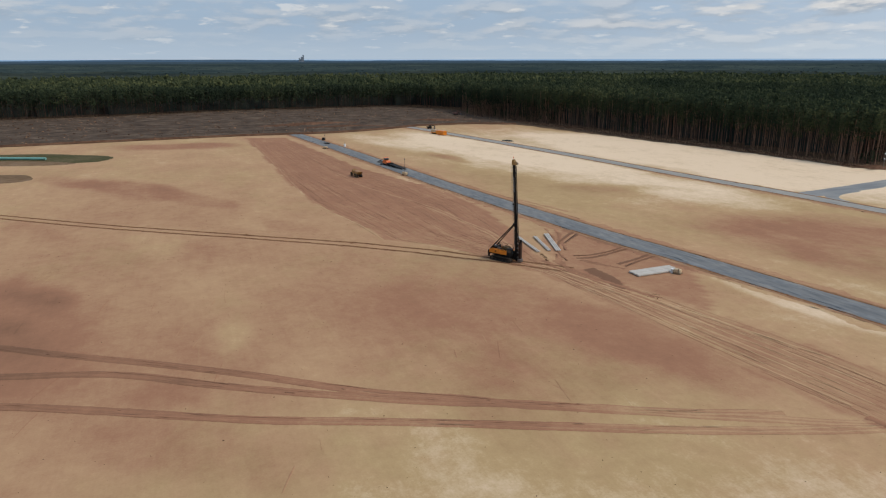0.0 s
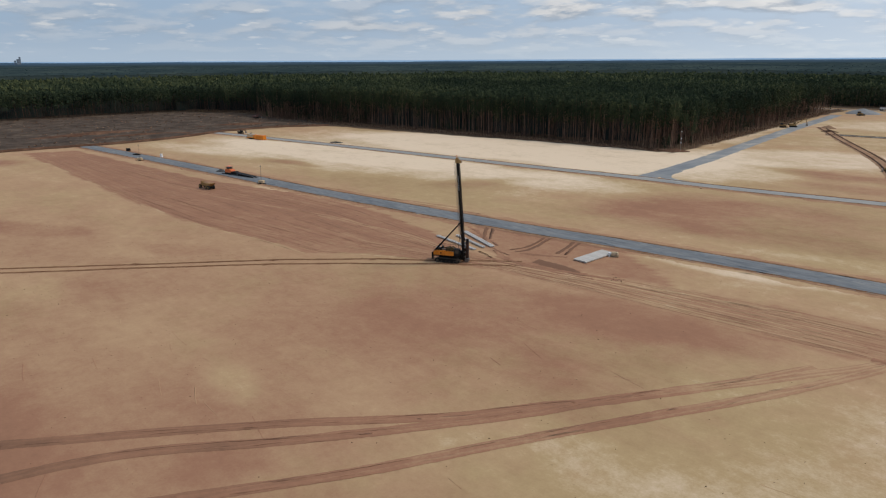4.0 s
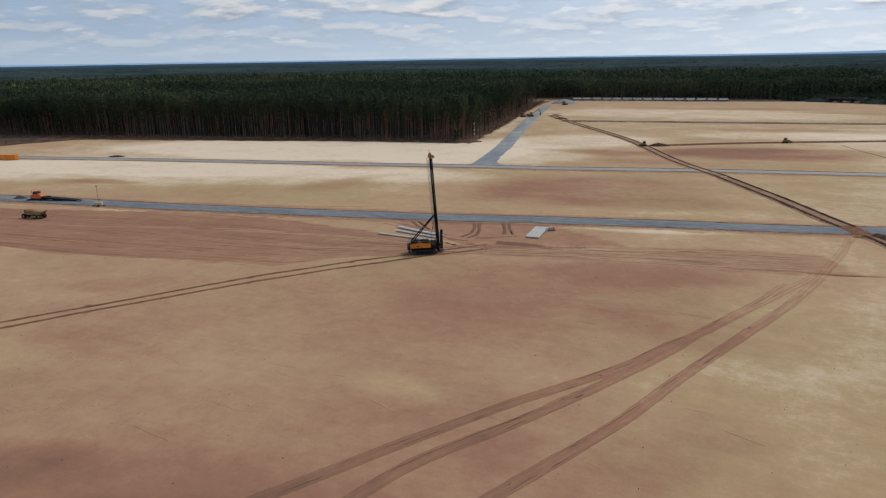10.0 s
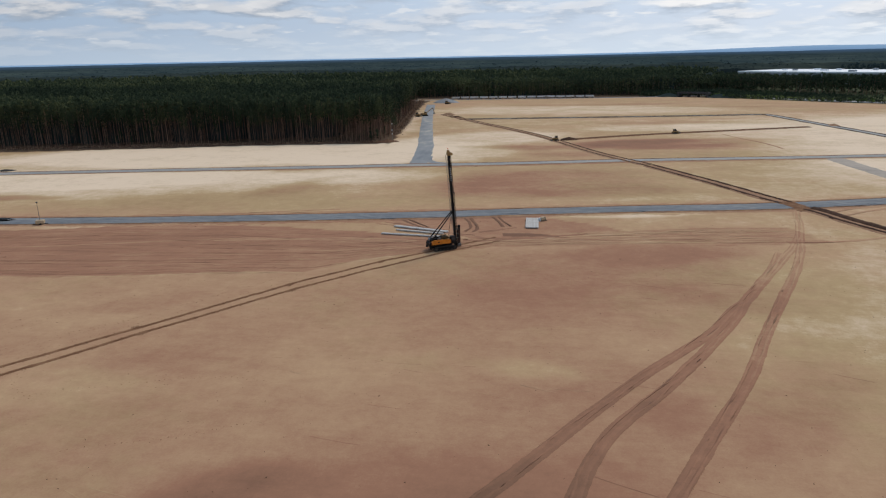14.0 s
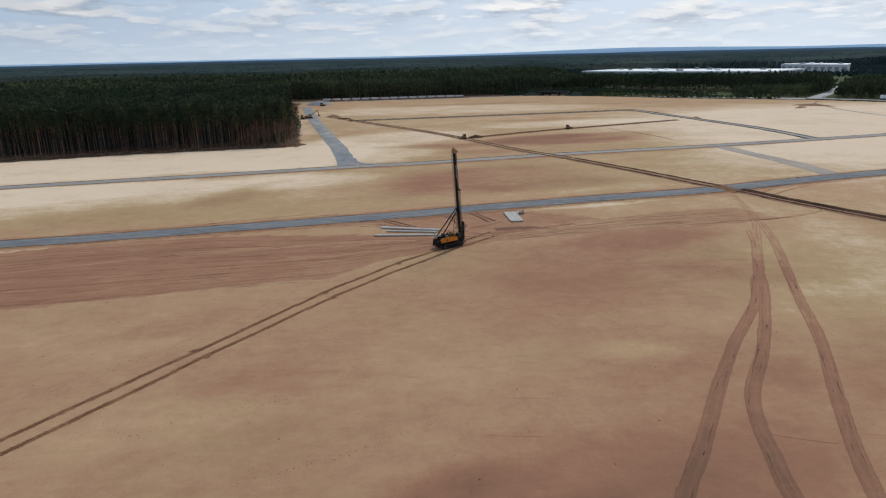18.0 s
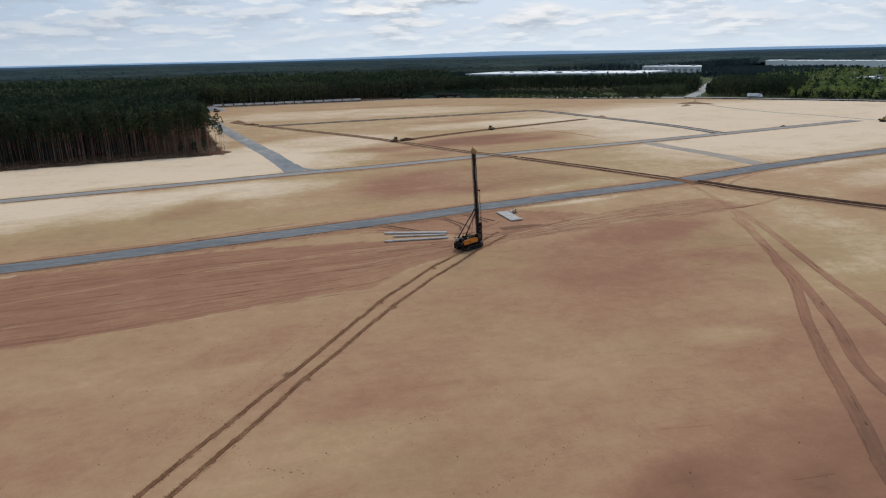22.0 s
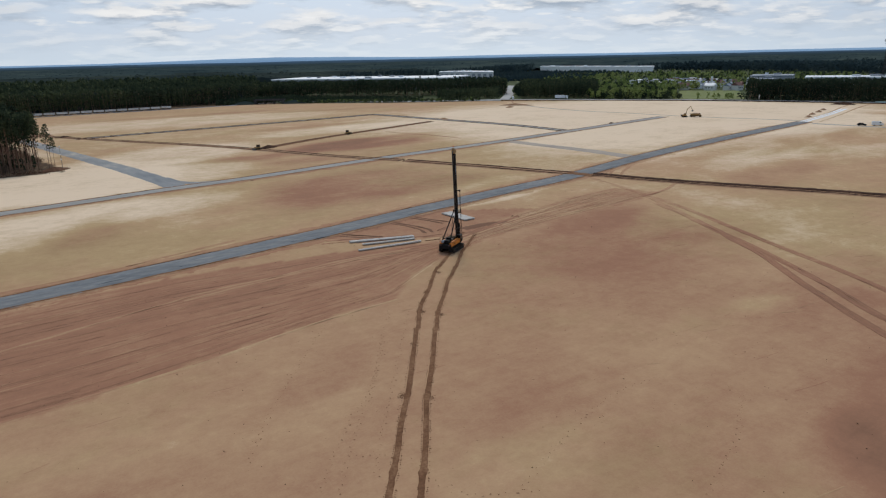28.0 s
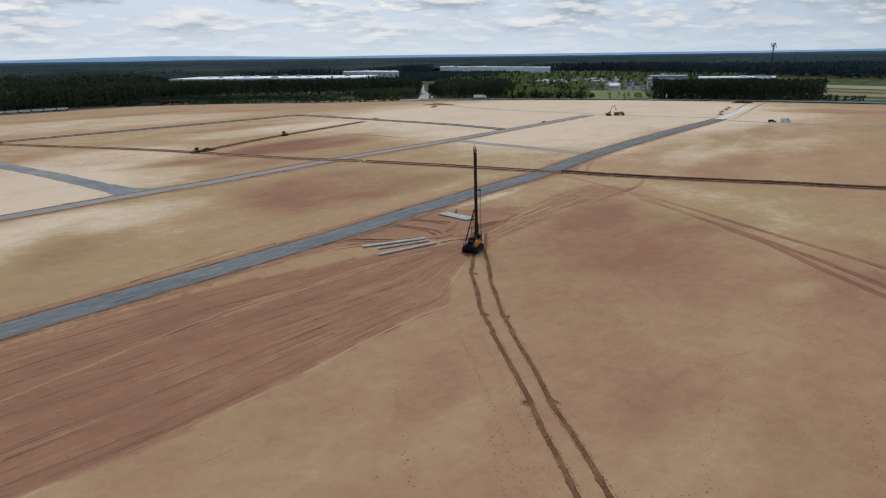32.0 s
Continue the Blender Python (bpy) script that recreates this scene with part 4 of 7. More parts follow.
def stepped_track(line, steps, seed):
    """A crawler's print: it drifts aside, steps back where the machine turned, and bulges there."""
    c = smooth_line(line, 0.35)
    t = np.gradient(c, axis=0)
    t /= np.linalg.norm(t, axis=1)[:, None]
    nrm = np.stack([-t[:, 1], t[:, 0]], 1)
    d = np.r_[0, np.cumsum(np.linalg.norm(np.diff(c, axis=0), axis=1))]
    steps = np.array([d[np.argmin(np.hypot(c[:, 0] - x, c[:, 1] - y))] for x, y in steps])
    marks = np.r_[0.0, steps, d[-1] + 1.0]
    k = np.clip(np.searchsorted(marks, d, "right") - 1, 0, len(marks) - 2)
    f = (d - marks[k]) / (marks[k + 1] - marks[k])
    rng = np.random.default_rng(seed)
    swing = rng.uniform(0.16, 0.34, len(marks)) * np.where(np.arange(len(marks)) % 3 == 2, -0.6, 1.0)
    shift = (f - 0.5) * swing[k] + 0.06 * fbm(d, d * 0 + seed, 4.0, seed, 3)
    near = np.exp(-((d[:, None] - steps) / 0.6) ** 2).sum(1)
    half = 0.34 + 0.15 * near + 0.04 * fbm(d, d * 0, 1.6, seed + 1, 3)
    ragged = rng.normal(0, 0.022, (2, len(d)))
    rows = []
    for off, z in ((-1.0, -0.012), (-0.84, 0.06), (-0.6, 0.025), (0.6, 0.025), (0.84, 0.06), (1.0, -0.012)):
        o = off * half + shift + (ragged[0] if off < -0.7 else ragged[1] if off > 0.7 else 0)
        rows.append(np.column_stack([c + nrm * o[:, None], z + 0.02 + np.where(np.arange(len(d)) % 2, 0.012, 0.0) * (abs(off) < 0.7)]))
    v = np.stack(rows, 1)
    n, m = v.shape[:2]
    idx = np.arange(n * m).reshape(n, m)
    faces = np.stack([idx[:-1, 1:], idx[:-1, :-1], idx[1:, :-1], idx[1:, 1:]], -1).reshape(-1, 4)
    return tagged(new("crawler_track", raw_mesh("crawler_track", v.reshape(-1, 3), faces, M_RUT_DARK, True)), "dark notched crawler track behind the piling rig", "track", kind="structure")


stepped_track(CRAWLER_LINES[0], CRAWLER_STEPS, 24)
stepped_track(CRAWLER_LINES[1], tuple((x + 2.2, y - 1.7) for x, y in CRAWLER_STEPS), 25)


def furrows():
    south, north = STRIP_SOUTH, STRIP_NORTH
    rng = np.random.default_rng(5)
    dark, pale, dash, crest = [], [], [], []
    for k in range(150):
        f = rng.uniform(0.02, 0.98)
        a = rng.uniform(-250, 70) if k < 165 else rng.uniform(4, 56)
        b = min(82, a + rng.uniform(20, 90))
        xs = np.arange(a, b, 6.0)
        if len(xs) < 4:
            continue
        ys = np.interp(xs, south[:, 0], south[:, 1]) * (1 - f) + np.interp(xs, north[:, 0], north[:, 1]) * f
        w = rng.uniform(0.03, 0.09)
        data = ribbon_data(np.column_stack([xs, ys]), [(-w, -0.008), (-w * 0.5, 0.018), (w * 0.5, 0.018), (w, -0.008)], 2.0, 0.06, 0.004, 60 + k, 0.35)
        (pale if k % 2 == 0 else dark).append(data)
    for k in range(260):
        f, a = rng.uniform(0.02, 0.9), rng.uniform(-150, 70)
        xs = np.linspace(a, a + rng.uniform(2.5, 13), 5)
        ys = np.interp(xs, south[:, 0], south[:, 1]) * (1 - f) + np.interp(xs, north[:, 0], north[:, 1]) * f
        w = rng.uniform(0.03, 0.08)
        dash.append(ribbon_data(np.column_stack([xs, ys]), [(-w, -0.008), (-w * 0.4, 0.02), (w * 0.4, 0.02), (w, -0.008)], 0.8, 0.05, 0.008, 900 + k, 0.12))
    tagged(soil_ribbon_mesh("furrow", dash, lambda x, y: 0.18 - 0.08 * np.clip((x - 2) / 20, 0, 1) - 0.10 * np.clip((-40 - x) / 50, 0, 1)), "short dark broken furrows in the worked sand", "furrow", kind="structure")
    for k, f in enumerate((0.16, 0.24, 0.36, 0.47, 0.58, 0.70, 0.82)):
        xs = np.arange(2.0 + 3 * (k % 3), 74.0 - 5 * (k % 2), 5.0)
        ys = np.interp(xs, south[:, 0], south[:, 1]) * (1 - f) + np.interp(xs, north[:, 0], north[:, 1]) * f
        crest.append(ribbon_data(np.column_stack([xs, ys]), [(-0.17, -0.01), (-0.07, 0.03), (0.07, 0.03), (0.17, -0.01)], 1.0, 0.14, 0.012, 230 + k, 0.4))
    for pts in ([(-112, -10), (-88, -4.4), (-69, 0.4), (-53, 4.0), (-42, 4.4), (-26, 5.9), (-10, 4.6)], [(-60, 1.2), (-44, 3.2), (-26, 4.6), (-12, 3.6)], [(6, 4.6), (14, 7), (26, 11), (45, 16), (61, 20.5)], [(-89, -29.2), (-65, -26.9), (-52, -24.4), (-42, -22.7), (-29, -21.5)], [(-268, -28), (-170, -29), (-120, -29.5), (-89, -29.2)], [(4, 4), (20, 8.5), (45, 13)]):
        crest.append(ribbon_data(pts, [(-0.38, -0.01), (-0.16, 0.05), (0.16, 0.05), (0.38, -0.01)], 1.0, 0.2, 0.006, 200, 0.3))
    tagged(soil_ribbon_mesh("furrow", dark, lambda x, y: 0.06 - 0.03 * np.clip((x - 2) / 20, 0, 1)), "thin dark furrows combed into the damp sand", "furrow", kind="structure")
    tagged(soil_ribbon_mesh("sand_ridge", crest, lambda x, y: np.where(y < -9, -0.07, -0.17)), "long pale sand ridges left by the grader", "sand ridge", kind="structure")
    tagged(soil_ribbon_mesh("sand_ridge", pale, -0.15), "thin pale sand ridges along the worked strip", "sand ridge", kind="structure")


furrows()
ribbon("guard_line", [(x - 8.2, y - 2.4) for x, y in HIGHWAY[3:]], [(-0.5, -0.02), (-0.4, 0.75), (0.4, 0.75), (0.5, -0.02)], M_TRENCH, "dark low earth ridge along the highway edge", 5, 0.1, seed=44, category="verge")
ribbon("guard_line", [(493, 126), (503, 90), (516, 48), (530, -20)], [(-0.12, 0.3), (-0.10, 1.5), (0.10, 1.5), (0.12, 0.3)], M_PALE_GREEN, "pale green barrier along the highway", 5, 0.0, seed=45, category="barrier")
for k, (line, half, mat, label) in enumerate((
    ([(650, 160), (640, 120), (632, 70), (625, 0)], 24, M_FIELD_BROWN, "bare brown strip of field beyond the highway"),
    ([(712, 170), (706, 130), (700, 80), (694, 0)], 20, M_FIELD_GREEN, "green strip of field beyond the highway"),
    ([(800, 220), (790, 150), (780, 80), (770, 0)], 36, M_FIELD_PALE, "pale stubble strip of field beyond the highway"),
    ([(575, 100), (572, 80), (570, 40), (566, -20)], 9, M_FIELD_GREEN, "green meadow strip beside the highway"),
    ([(468, 254), (520, 290), (590, 338)], 30, M_FIELD_GREEN, "fresh green meadow near the village"))):
    ribbon("field", line, [(-half, 0.0), (-half + 1, 0.08), (half - 1, 0.08), (half, 0.0)], mat, label, 8, 0.6, 0.004 * k, seed=150 + k, category="field")
marks_dark, marks_pale = [], []
mark_rng = np.random.default_rng(19)
for k in range(70):
    x, y = mark_rng.uniform(-110, 95), mark_rng.uniform(-110, -8)
    a, ln = radians(-9 + mark_rng.normal(0, 14)), mark_rng.uniform(1.0, 7.0)
    w = mark_rng.uniform(0.03, 0.11)
    ends = [(x + f * ln * math.cos(a + 0.04 * f), y + f * ln * math.sin(a + 0.04 * f)) for f in (0, 0.3, 0.65, 1.0)]
    (marks_pale if k % 3 == 0 else marks_dark).append(ribbon_data(ends, [(-w, -0.012), (-w * 0.5, 0.018), (w * 0.5, 0.018), (w, -0.012)], 0.6, 0.05, 0.004, 700 + k, 0.3))
tagged(soil_ribbon_mesh("scrape_marks", marks_dark, 0.08), "short dark scrape marks left in the graded sand", "scrape marks", kind="stuff")
tagged(soil_ribbon_mesh("scrape_marks", marks_pale, -0.07), "short pale scrape marks left in the graded sand", "scrape marks", kind="stuff")
patch_data = ribbon_data([(10, 11.6), (15.5, 12.2), (19.5, 11.2), (23.5, 10.2)], [(-1.7, -0.012), (-0.9, 0.04), (0.9, 0.04), (1.7, -0.012)], 0.7, 0.5, 0.004, 77, 0.3)
tagged(soil_ribbon_mesh("damp_patch", [patch_data], 0.42), "dark damp patch of turned sand near the rig", "damp patch", kind="structure")
side_tracks = []
for k, pts in enumerate(([(-18.8, 26.3), (-14.4, 21.3), (-10.5, 17), (-4.9, 13.4)], [(-17, 26.6), (-12.8, 21.8), (-9.2, 17.8)], [(-1.8, 29.6), (0.4, 24), (1.6, 18.5), (0.6, 14)], [(0, 29.8), (1.8, 24), (3.4, 17.4), (2.6, 13.5)], [(5.8, 30.8), (8, 25.4), (9.7, 19.4)], [(7.5, 31.2), (9.4, 25.6), (11.6, 20)])):
    side_tracks.append(ribbon_data(pts, [(-0.40, -0.012), (-0.26, 0.05), (0.24, 0.05), (0.38, -0.012)], 0.4, 0.34, 0.02 + 0.004 * k, 80 + k, 0.3))
tagged(soil_ribbon_mesh("wheel_track", side_tracks, 0.50), "short dark wheel tracks turning off the haul road", "track", kind="structure")
churned = []
for k, pts in enumerate(([(-24, 20.6), (-14, 17.2), (-5, 13.2), (3, 10.2)], [(-22, 22.8), (-13, 18.6), (-4, 14.6)], [(2, 8.6), (7, 8.0), (14, 8.9), (22, 11.2), (30, 13.6)], [(-2, 11), (3, 9.2), (9, 7.6), (17, 8.4)], [(1, 5.8), (7, 6.0), (15, 7.6), (26, 10.6)], [(4, 13.5), (9, 16.4), (13, 18.8)])):
    churned.append(ribbon_data(pts, [(-0.5, -0.012), (-0.2, 0.04), (0.2, 0.04), (0.5, -0.012)], 0.5, 0.7, 0.012 + 0.004 * k, 480 + k, 0.6))
tagged(soil_ribbon_mesh("churned_sand", churned, 0.20), "reddish churned sand between the rig and the road", "churned sand", kind="structure")
side_tracks = []
for pts in ([(330, 97), (391, 111), (440, 126), (486, 138)], [(326, 84), (391, 101), (440, 115), (490, 127)], [(343, 384), (318, 352), (300, 330)], [(112, 226), (117, 205), (121.5, 190), (124.5, 168)], [(97, 36.5), (106, 43), (117, 49.5)], [(94.8, 39.8), (102, 45), (111, 49.5)], [(74.7, 9.2), (82, 9.8), (90, 12), (100, 16.5)]):
    side_tracks.append(ribbon_data(pts, [(-0.6, -0.012), (-0.4, 0.08), (0.4, 0.08), (0.6, -0.012)], 1.5, 0.3, 0.02, 95, 0.4))
tagged(soil_ribbon_mesh("wheel_track", side_tracks, lambda x, y: np.where(x < 120, 0.16, 0.36)), "faint brown wheel tracks turning over the sand", "track", kind="structure")


# ---- forest ----
def clump_template(seed, squash=0.9):
    """A small uneven spray of needles or leaves, four-cornered."""
    rng = np.random.default_rng(seed)
    v = np.array([(1, 0, -0.45), (-0.5, 0.87, -0.35), (-0.5, -0.87, -0.40), (0, 0, 0.95)], float)
    v *= rng.uniform(0.7, 1.45, (4, 1))
    v += rng.normal(0, 0.20, (4, 3))
    v[:, 2] *= squash
    return v, np.array([(0, 1, 3), (1, 2, 3), (2, 0, 3), (1, 0, 2)])


TUFTS = [clump_template(s) for s in range(24)]


def tufts_mesh(centres, sizes, rng, squash=1.0):
    """All tufts of the given centres and sizes as arrays of places and triangles."""
    n = len(centres)
    kinds = rng.integers(0, len(TUFTS), n)
    base = np.stack([t[0] for t in TUFTS])[kinds]
    a = rng.uniform(0, 2 * np.pi, n)
    ca, sa = np.cos(a)[:, None], np.sin(a)[:, None]
    x, y = base[:, :, 0] * ca - base[:, :, 1] * sa, base[:, :, 0] * sa + base[:, :, 1] * ca
    v = np.stack([x, y, base[:, :, 2] * squash], -1) * np.asarray(sizes)[:, None, None] + centres[:, None, :]
    f = TUFTS[0][1][None] + (np.arange(n) * 4)[:, None, None]
    return v.reshape(-1, 3), f.reshape(-1, 3)


def trunks_mesh(xy, heights, radii, rng, sides=5):
    n = len(xy)
    ang = np.linspace(0, 2 * np.pi, sides, endpoint=False)
    ring = np.stack([np.cos(ang), np.sin(ang)], -1)
    lean = rng.normal(0, 0.018, (n, 2))
    levels = ((0.0, 1.25), (0.08, 0.95), (0.55, 0.75), (1.0, 0.22))
    v = []
    for h, r in levels:
        c = xy + lean * (heights * h)[:, None]
        p = c[:, None, :] + ring[None] * (radii * r)[:, None, None]
        z = np.broadcast_to((heights * h)[:, None, None], (n, sides, 1)) - (0.15 if h == 0 else 0)
        v.append(np.concatenate([p, z], -1))
    v = np.stack(v, 1)
    m = len(levels)
    k = np.arange(sides)
    quad = []
    for lv in range(m - 1):
        quad.append(np.stack([lv * sides + k, lv * sides + (k + 1) % sides, (lv + 1) * sides + (k + 1) % sides, (lv + 1) * sides + k], -1))
    quad = np.concatenate(quad)
    f = quad[None] + (np.arange(n) * m * sides)[:, None, None]
    return v.reshape(-1, 3), f.reshape(-1, 4), lean


def crown_points(xy, heights, lean, rng, per_tree, low=0.66, spread=0.085, narrow=0.75):
    """Centres and sizes of the tufts of every crown."""
    n = len(xy)
    u = rng.uniform(0, 1, (n, per_tree))
    low = np.clip(low + rng.normal(0, 0.13, (n, 1)), 0.05, 0.9)
    z = heights[:, None] * (low + (1.0 - low) * u**0.85)
    r = heights[:, None] * spread * (1.0 - narrow * u) * np.sqrt(rng.uniform(0.05, 1, (n, per_tree))) * 1.25
    a = rng.uniform(0, 2 * np.pi, (n, per_tree))
    x = xy[:, 0:1] + lean[:, 0:1] * z + r * np.cos(a)
    y = xy[:, 1:2] + lean[:, 1:2] * z + r * np.sin(a)
    return np.stack([x, y, z], -1).reshape(-1, 3)


def scatter(poly, spacing, rng, test=None):
    p = np.array(poly)
    x0, y0 = p.min(0)
    x1, y1 = p.max(0)
    xs, ys = np.meshgrid(np.arange(x0, x1, spacing), np.arange(y0, y1, spacing))
    xy = np.stack([xs.ravel(), ys.ravel()], -1) + rng.uniform(-0.48, 0.48, (xs.size, 2)) * spacing
    keep = inside(xy[:, 0], xy[:, 1], poly)
    if test is not None:
        keep &= test(xy[:, 0], xy[:, 1])
    return xy[keep]


def grove(name, xy, h_mean, h_var, rng, per_tree, tuft, mat, label, trunks=True, low=0.66, spread=0.085, narrow=0.7, sink=0.0, category="woodland"):
    n = len(xy)
    hs = h_mean + h_var * (0.55 * fbm(xy[:, 0], xy[:, 1], 45, 31) + 0.5 * rng.normal(0, 0.5, n))
    lean = np.zeros((n, 2))
    root = new(name)
    tagged(root, label, category, kind="stuff")
    if trunks:
        v, f, lean = trunks_mesh(xy, hs * 0.93, 0.0040 * hs * rng.uniform(0.65, 1.4, n), rng)
        ob = new("trunks", raw_mesh("trunks", v, f, M_BARK, True))
        ob.parent = root
    c = crown_points(xy, hs, lean, rng, per_tree, low, spread, narrow)
    v, f = tufts_mesh(c, tuft * rng.uniform(0.6, 1.3, len(c)), rng)
    ob = new("crowns", raw_mesh("crowns", v, f, mat))
    ob.parent = root
    return root


EDGE_SOUTH = np.array([(-377, 153), (-325, 161), (-267, 174.5), (-171, 188), (-102, 196), (-65.5, 199)], float)
EDGE_EAST = np.array([(-65.5, 199), (-67.5, 228), (-75, 287), (-89, 395), (-100, 480), (-107, 540)], float)


def pine_template(seed):
    rng = np.random.default_rng(seed)
    h = rng.uniform(18.0, 25.0)
    root = thing("pine_tree", pose(0, 0, 0), "tall pine with bare reddish trunk and high thin crown", "tree", "pines along the forest edge")
    xy = np.zeros((1, 2))
    v, f, lean = trunks_mesh(xy, np.array([h * 0.95]), np.array([rng.uniform(0.075, 0.135)]), rng, 7)
    parts_v, parts_f, n = [v], [f], len(v)
    for k in range(9):
        z = h * rng.uniform(0.5, 0.9)
        a, ln = rng.uniform(0, 6.28), rng.uniform(0.8, 2.2) * (1.15 - z / h)
        d = np.array([math.cos(a), math.sin(a), 0.35])
        p0 = np.array([lean[0, 0] * z, lean[0, 1] * z, z])
        side = np.array([-math.sin(a), math.cos(a), 0]) * 0.05
        top = np.array([0, 0, 0.05])
        bv = np.array([p0 + side, p0 - side, p0 - top * 2, p0 + d * ln * 2 + side * 0.3, p0 + d * ln * 2 - side * 0.3, p0 + d * ln * 2 - top])
        parts_v.append(bv)
        parts_f.append(np.array([(0, 1, 4, 3), (1, 2, 5, 4), (2, 0, 3, 5)]) + n)
        n += 6
    share("trunk", raw_mesh("trunk", np.vstack(parts_v), np.vstack(parts_f), M_BARK, True), root, Matrix())
    c = crown_points(xy, np.array([h]), lean, rng, 150, rng.uniform(0.54, 0.72), rng.uniform(0.080, 0.105), 0.6)
    v, f = tufts_mesh(c, rng.uniform(0.18, 0.51, len(c)), rng)
    share("crown", raw_mesh("crown", v, f, M_NEEDLE), root, Matrix())
    return root


def along(line, spacing, depth, rng, limit):
    d = np.r_[0, np.cumsum(np.linalg.norm(np.diff(line, axis=0), axis=1))]
    out = []
    s = 0.6
    while s < d[-1] and len(out) < limit:
        p = np.array([np.interp(s, d, line[:, 0]), np.interp(s, d, line[:, 1])])
        out.append(p + rng.normal(0, 0.5, 2) + np.array([-0.6, 1.0]) * rng.uniform(0, depth))
        s += rng.uniform(0.6, 1.4) * spacing
    return out


MEADOW = [(452, 284), (490, 228), (612, 312), (572, 366)]


def make_forest():
    rng = np.random.default_rng(41)
    kinds = [pine_template(s) for s in range(301, 315)]
    spots = along(EDGE_SOUTH[::-1], 2.0, 2.0, rng, 160) + along(EDGE_EAST, 2.4, 2.0, rng, 125)
    for k, p in enumerate(spots):
        m = Matrix.Translation((p[0], p[1], -0.06)) @ Matrix.Rotation(rng.uniform(0, 6.28), 4, "Z") @ Matrix.Scale(rng.uniform(0.80, 1.10), 4)
        if k < len(kinds):
            kinds[k].matrix_basis = m
        else:
            ob = copy_thing(kinds[k % len(kinds)], Matrix())
            ob.matrix_basis = m

    # the last pines left standing before the corner of the wood
    for k, (x, y, size) in enumerate(((-61.0, 213.0, 0.80), (-60.2, 208.5, 0.66), (-62.6, 205.0, 0.74))):
        copy_thing(kinds[3 + 2 * k], Matrix()).matrix_basis = pose(x, y, -0.06, 0, 0, 70 * k) @ Matrix.Scale(size, 4)

    def closed(x, y):
        return ~is_open(x, y)

    # the wood's outer strip, where single trunks show
    strip = [(-425, 168), (-377, 154), (-325, 162), (-267, 175), (-171, 189), (-102, 197.5), (-67, 200.5), (-69, 228), (-76.5, 287), (-90.5, 395), (-101.5, 480), (-108.5, 545), (-150, 545), (-135, 400), (-120, 290), (-115, 250), (-190, 238), (-280, 222), (-340, 205), (-425, 215)]
    xy = scatter(strip, 3.0, rng, closed)
    grove("pine_edge", xy, 22.3, 4.5, rng, 28, 0.68, M_NEEDLE, "dense dark pines with bare trunks inside the forest edge", low=0.60, spread=0.085)
    xy = scatter(strip, 6.5, rng, closed)
    xy = xy[fbm(xy[:, 0], xy[:, 1], 30, 87) > -0.1]
    grove("pine_undergrowth", xy, 6.0, 7.0, rng, 26, 0.5, M_NEEDLE, "young pines and undergrowth between the trunks", low=0.12, spread=0.16)
    west = [(-420, 168), (-487, 132), (-486, -24), (-465, -110), (-458, -185), (-442, -340), (-475, -340), (-500, -185), (-505, -110), (-525, -24), (-525, 150), (-425, 215)]
    xy = scatter(west, 3.6, rng, closed)
    grove("pine_edge", xy, 20.0, 4.0, rng, 19, 0.82, M_NEEDLE, "dark pines with bare trunks behind the cleared ground", low=0.5)
    north = [(-175, 578), (-100, 578), (70, 580), (140, 578), (190, 645), (160, 660), (60, 640), (-175, 640)]
    xy = scatter(north, 3.6, rng, closed)
    grove("pine_edge", xy, 18.0, 3.5, rng, 15, 1.02, M_NEEDLE, "dark pines behind the railway line", low=0.08, spread=0.10)
    # the closed crown roof further in
    mid = [(-560, -340), (-820, -340), (-840, 450), (-620, 780), (-100, 880), (250, 820), (190, 660), (60, 640), (-140, 640), (-150, 545), (-135, 400), (-115, 250), (-190, 238), (-280, 222), (-340, 205), (-425, 215), (-525, 150), (-525, -24), (-500, -185), (-475, -340)]
    def close_by(x, y):
        return (x > -430) & (y < 430) & (y > 150)

    xy = scatter(mid, 4.4, rng, lambda x, y: closed(x, y) & close_by(x, y))
    grove("pine_canopy", xy, 22.0, 5.0, rng, 24, 0.70, M_NEEDLE, "closed dark green pine canopy", trunks=False, low=0.70, spread=0.11)
    xy = scatter(mid, 8.0, rng, lambda x, y: closed(x, y) & ~close_by(x, y))
    grove("pine_canopy", xy, 22.0, 5.0, rng, 7, 1.6, M_NEEDLE, "closed dark green pine canopy", trunks=False, low=0.68, spread=0.14)
    # far wood as a rolling roof of crowns down to the horizon
    az = np.radians(np.linspace(-12, 206, 820))
    rr = np.concatenate([np.linspace(190, 1000, 84), np.geomspace(1008, 4750, 105)])
    A, R = np.meshgrid(az, rr)
    X, Y = R * np.cos(A), R * np.sin(A)
    top = 17.0 + 1.6 * fbm(X, Y, 60, 71) + np.clip((R - 850) / 500, 0, 1) * (2.2 * fbm(X, Y, 18, 73, 3) + 3.0) + np.clip((R - 2500) / 2300, 0, 1) * 4.0
    top -= 2.0 * np.clip((1150 - R) / 300, 0, 1)
    shut = ~is_open(X, Y)
    edge = R < 1000
    for dx, dy in ((36, 0), (-36, 0), (0, -36), (0, 36), (26, 26), (26, -26), (-26, 26), (-26, -26), (18, 0), (-18, 0), (0, -18), (0, 18)):
        shut &= ~is_open(X + dx, Y + dy) | ~edge
    soft = shut.astype(float)
    for ax, reach in ((1, 7), (0, 2)):
        soft = sum(np.roll(soft, k, ax) for k in range(-reach, reach + 1)) / (2 * reach + 1)
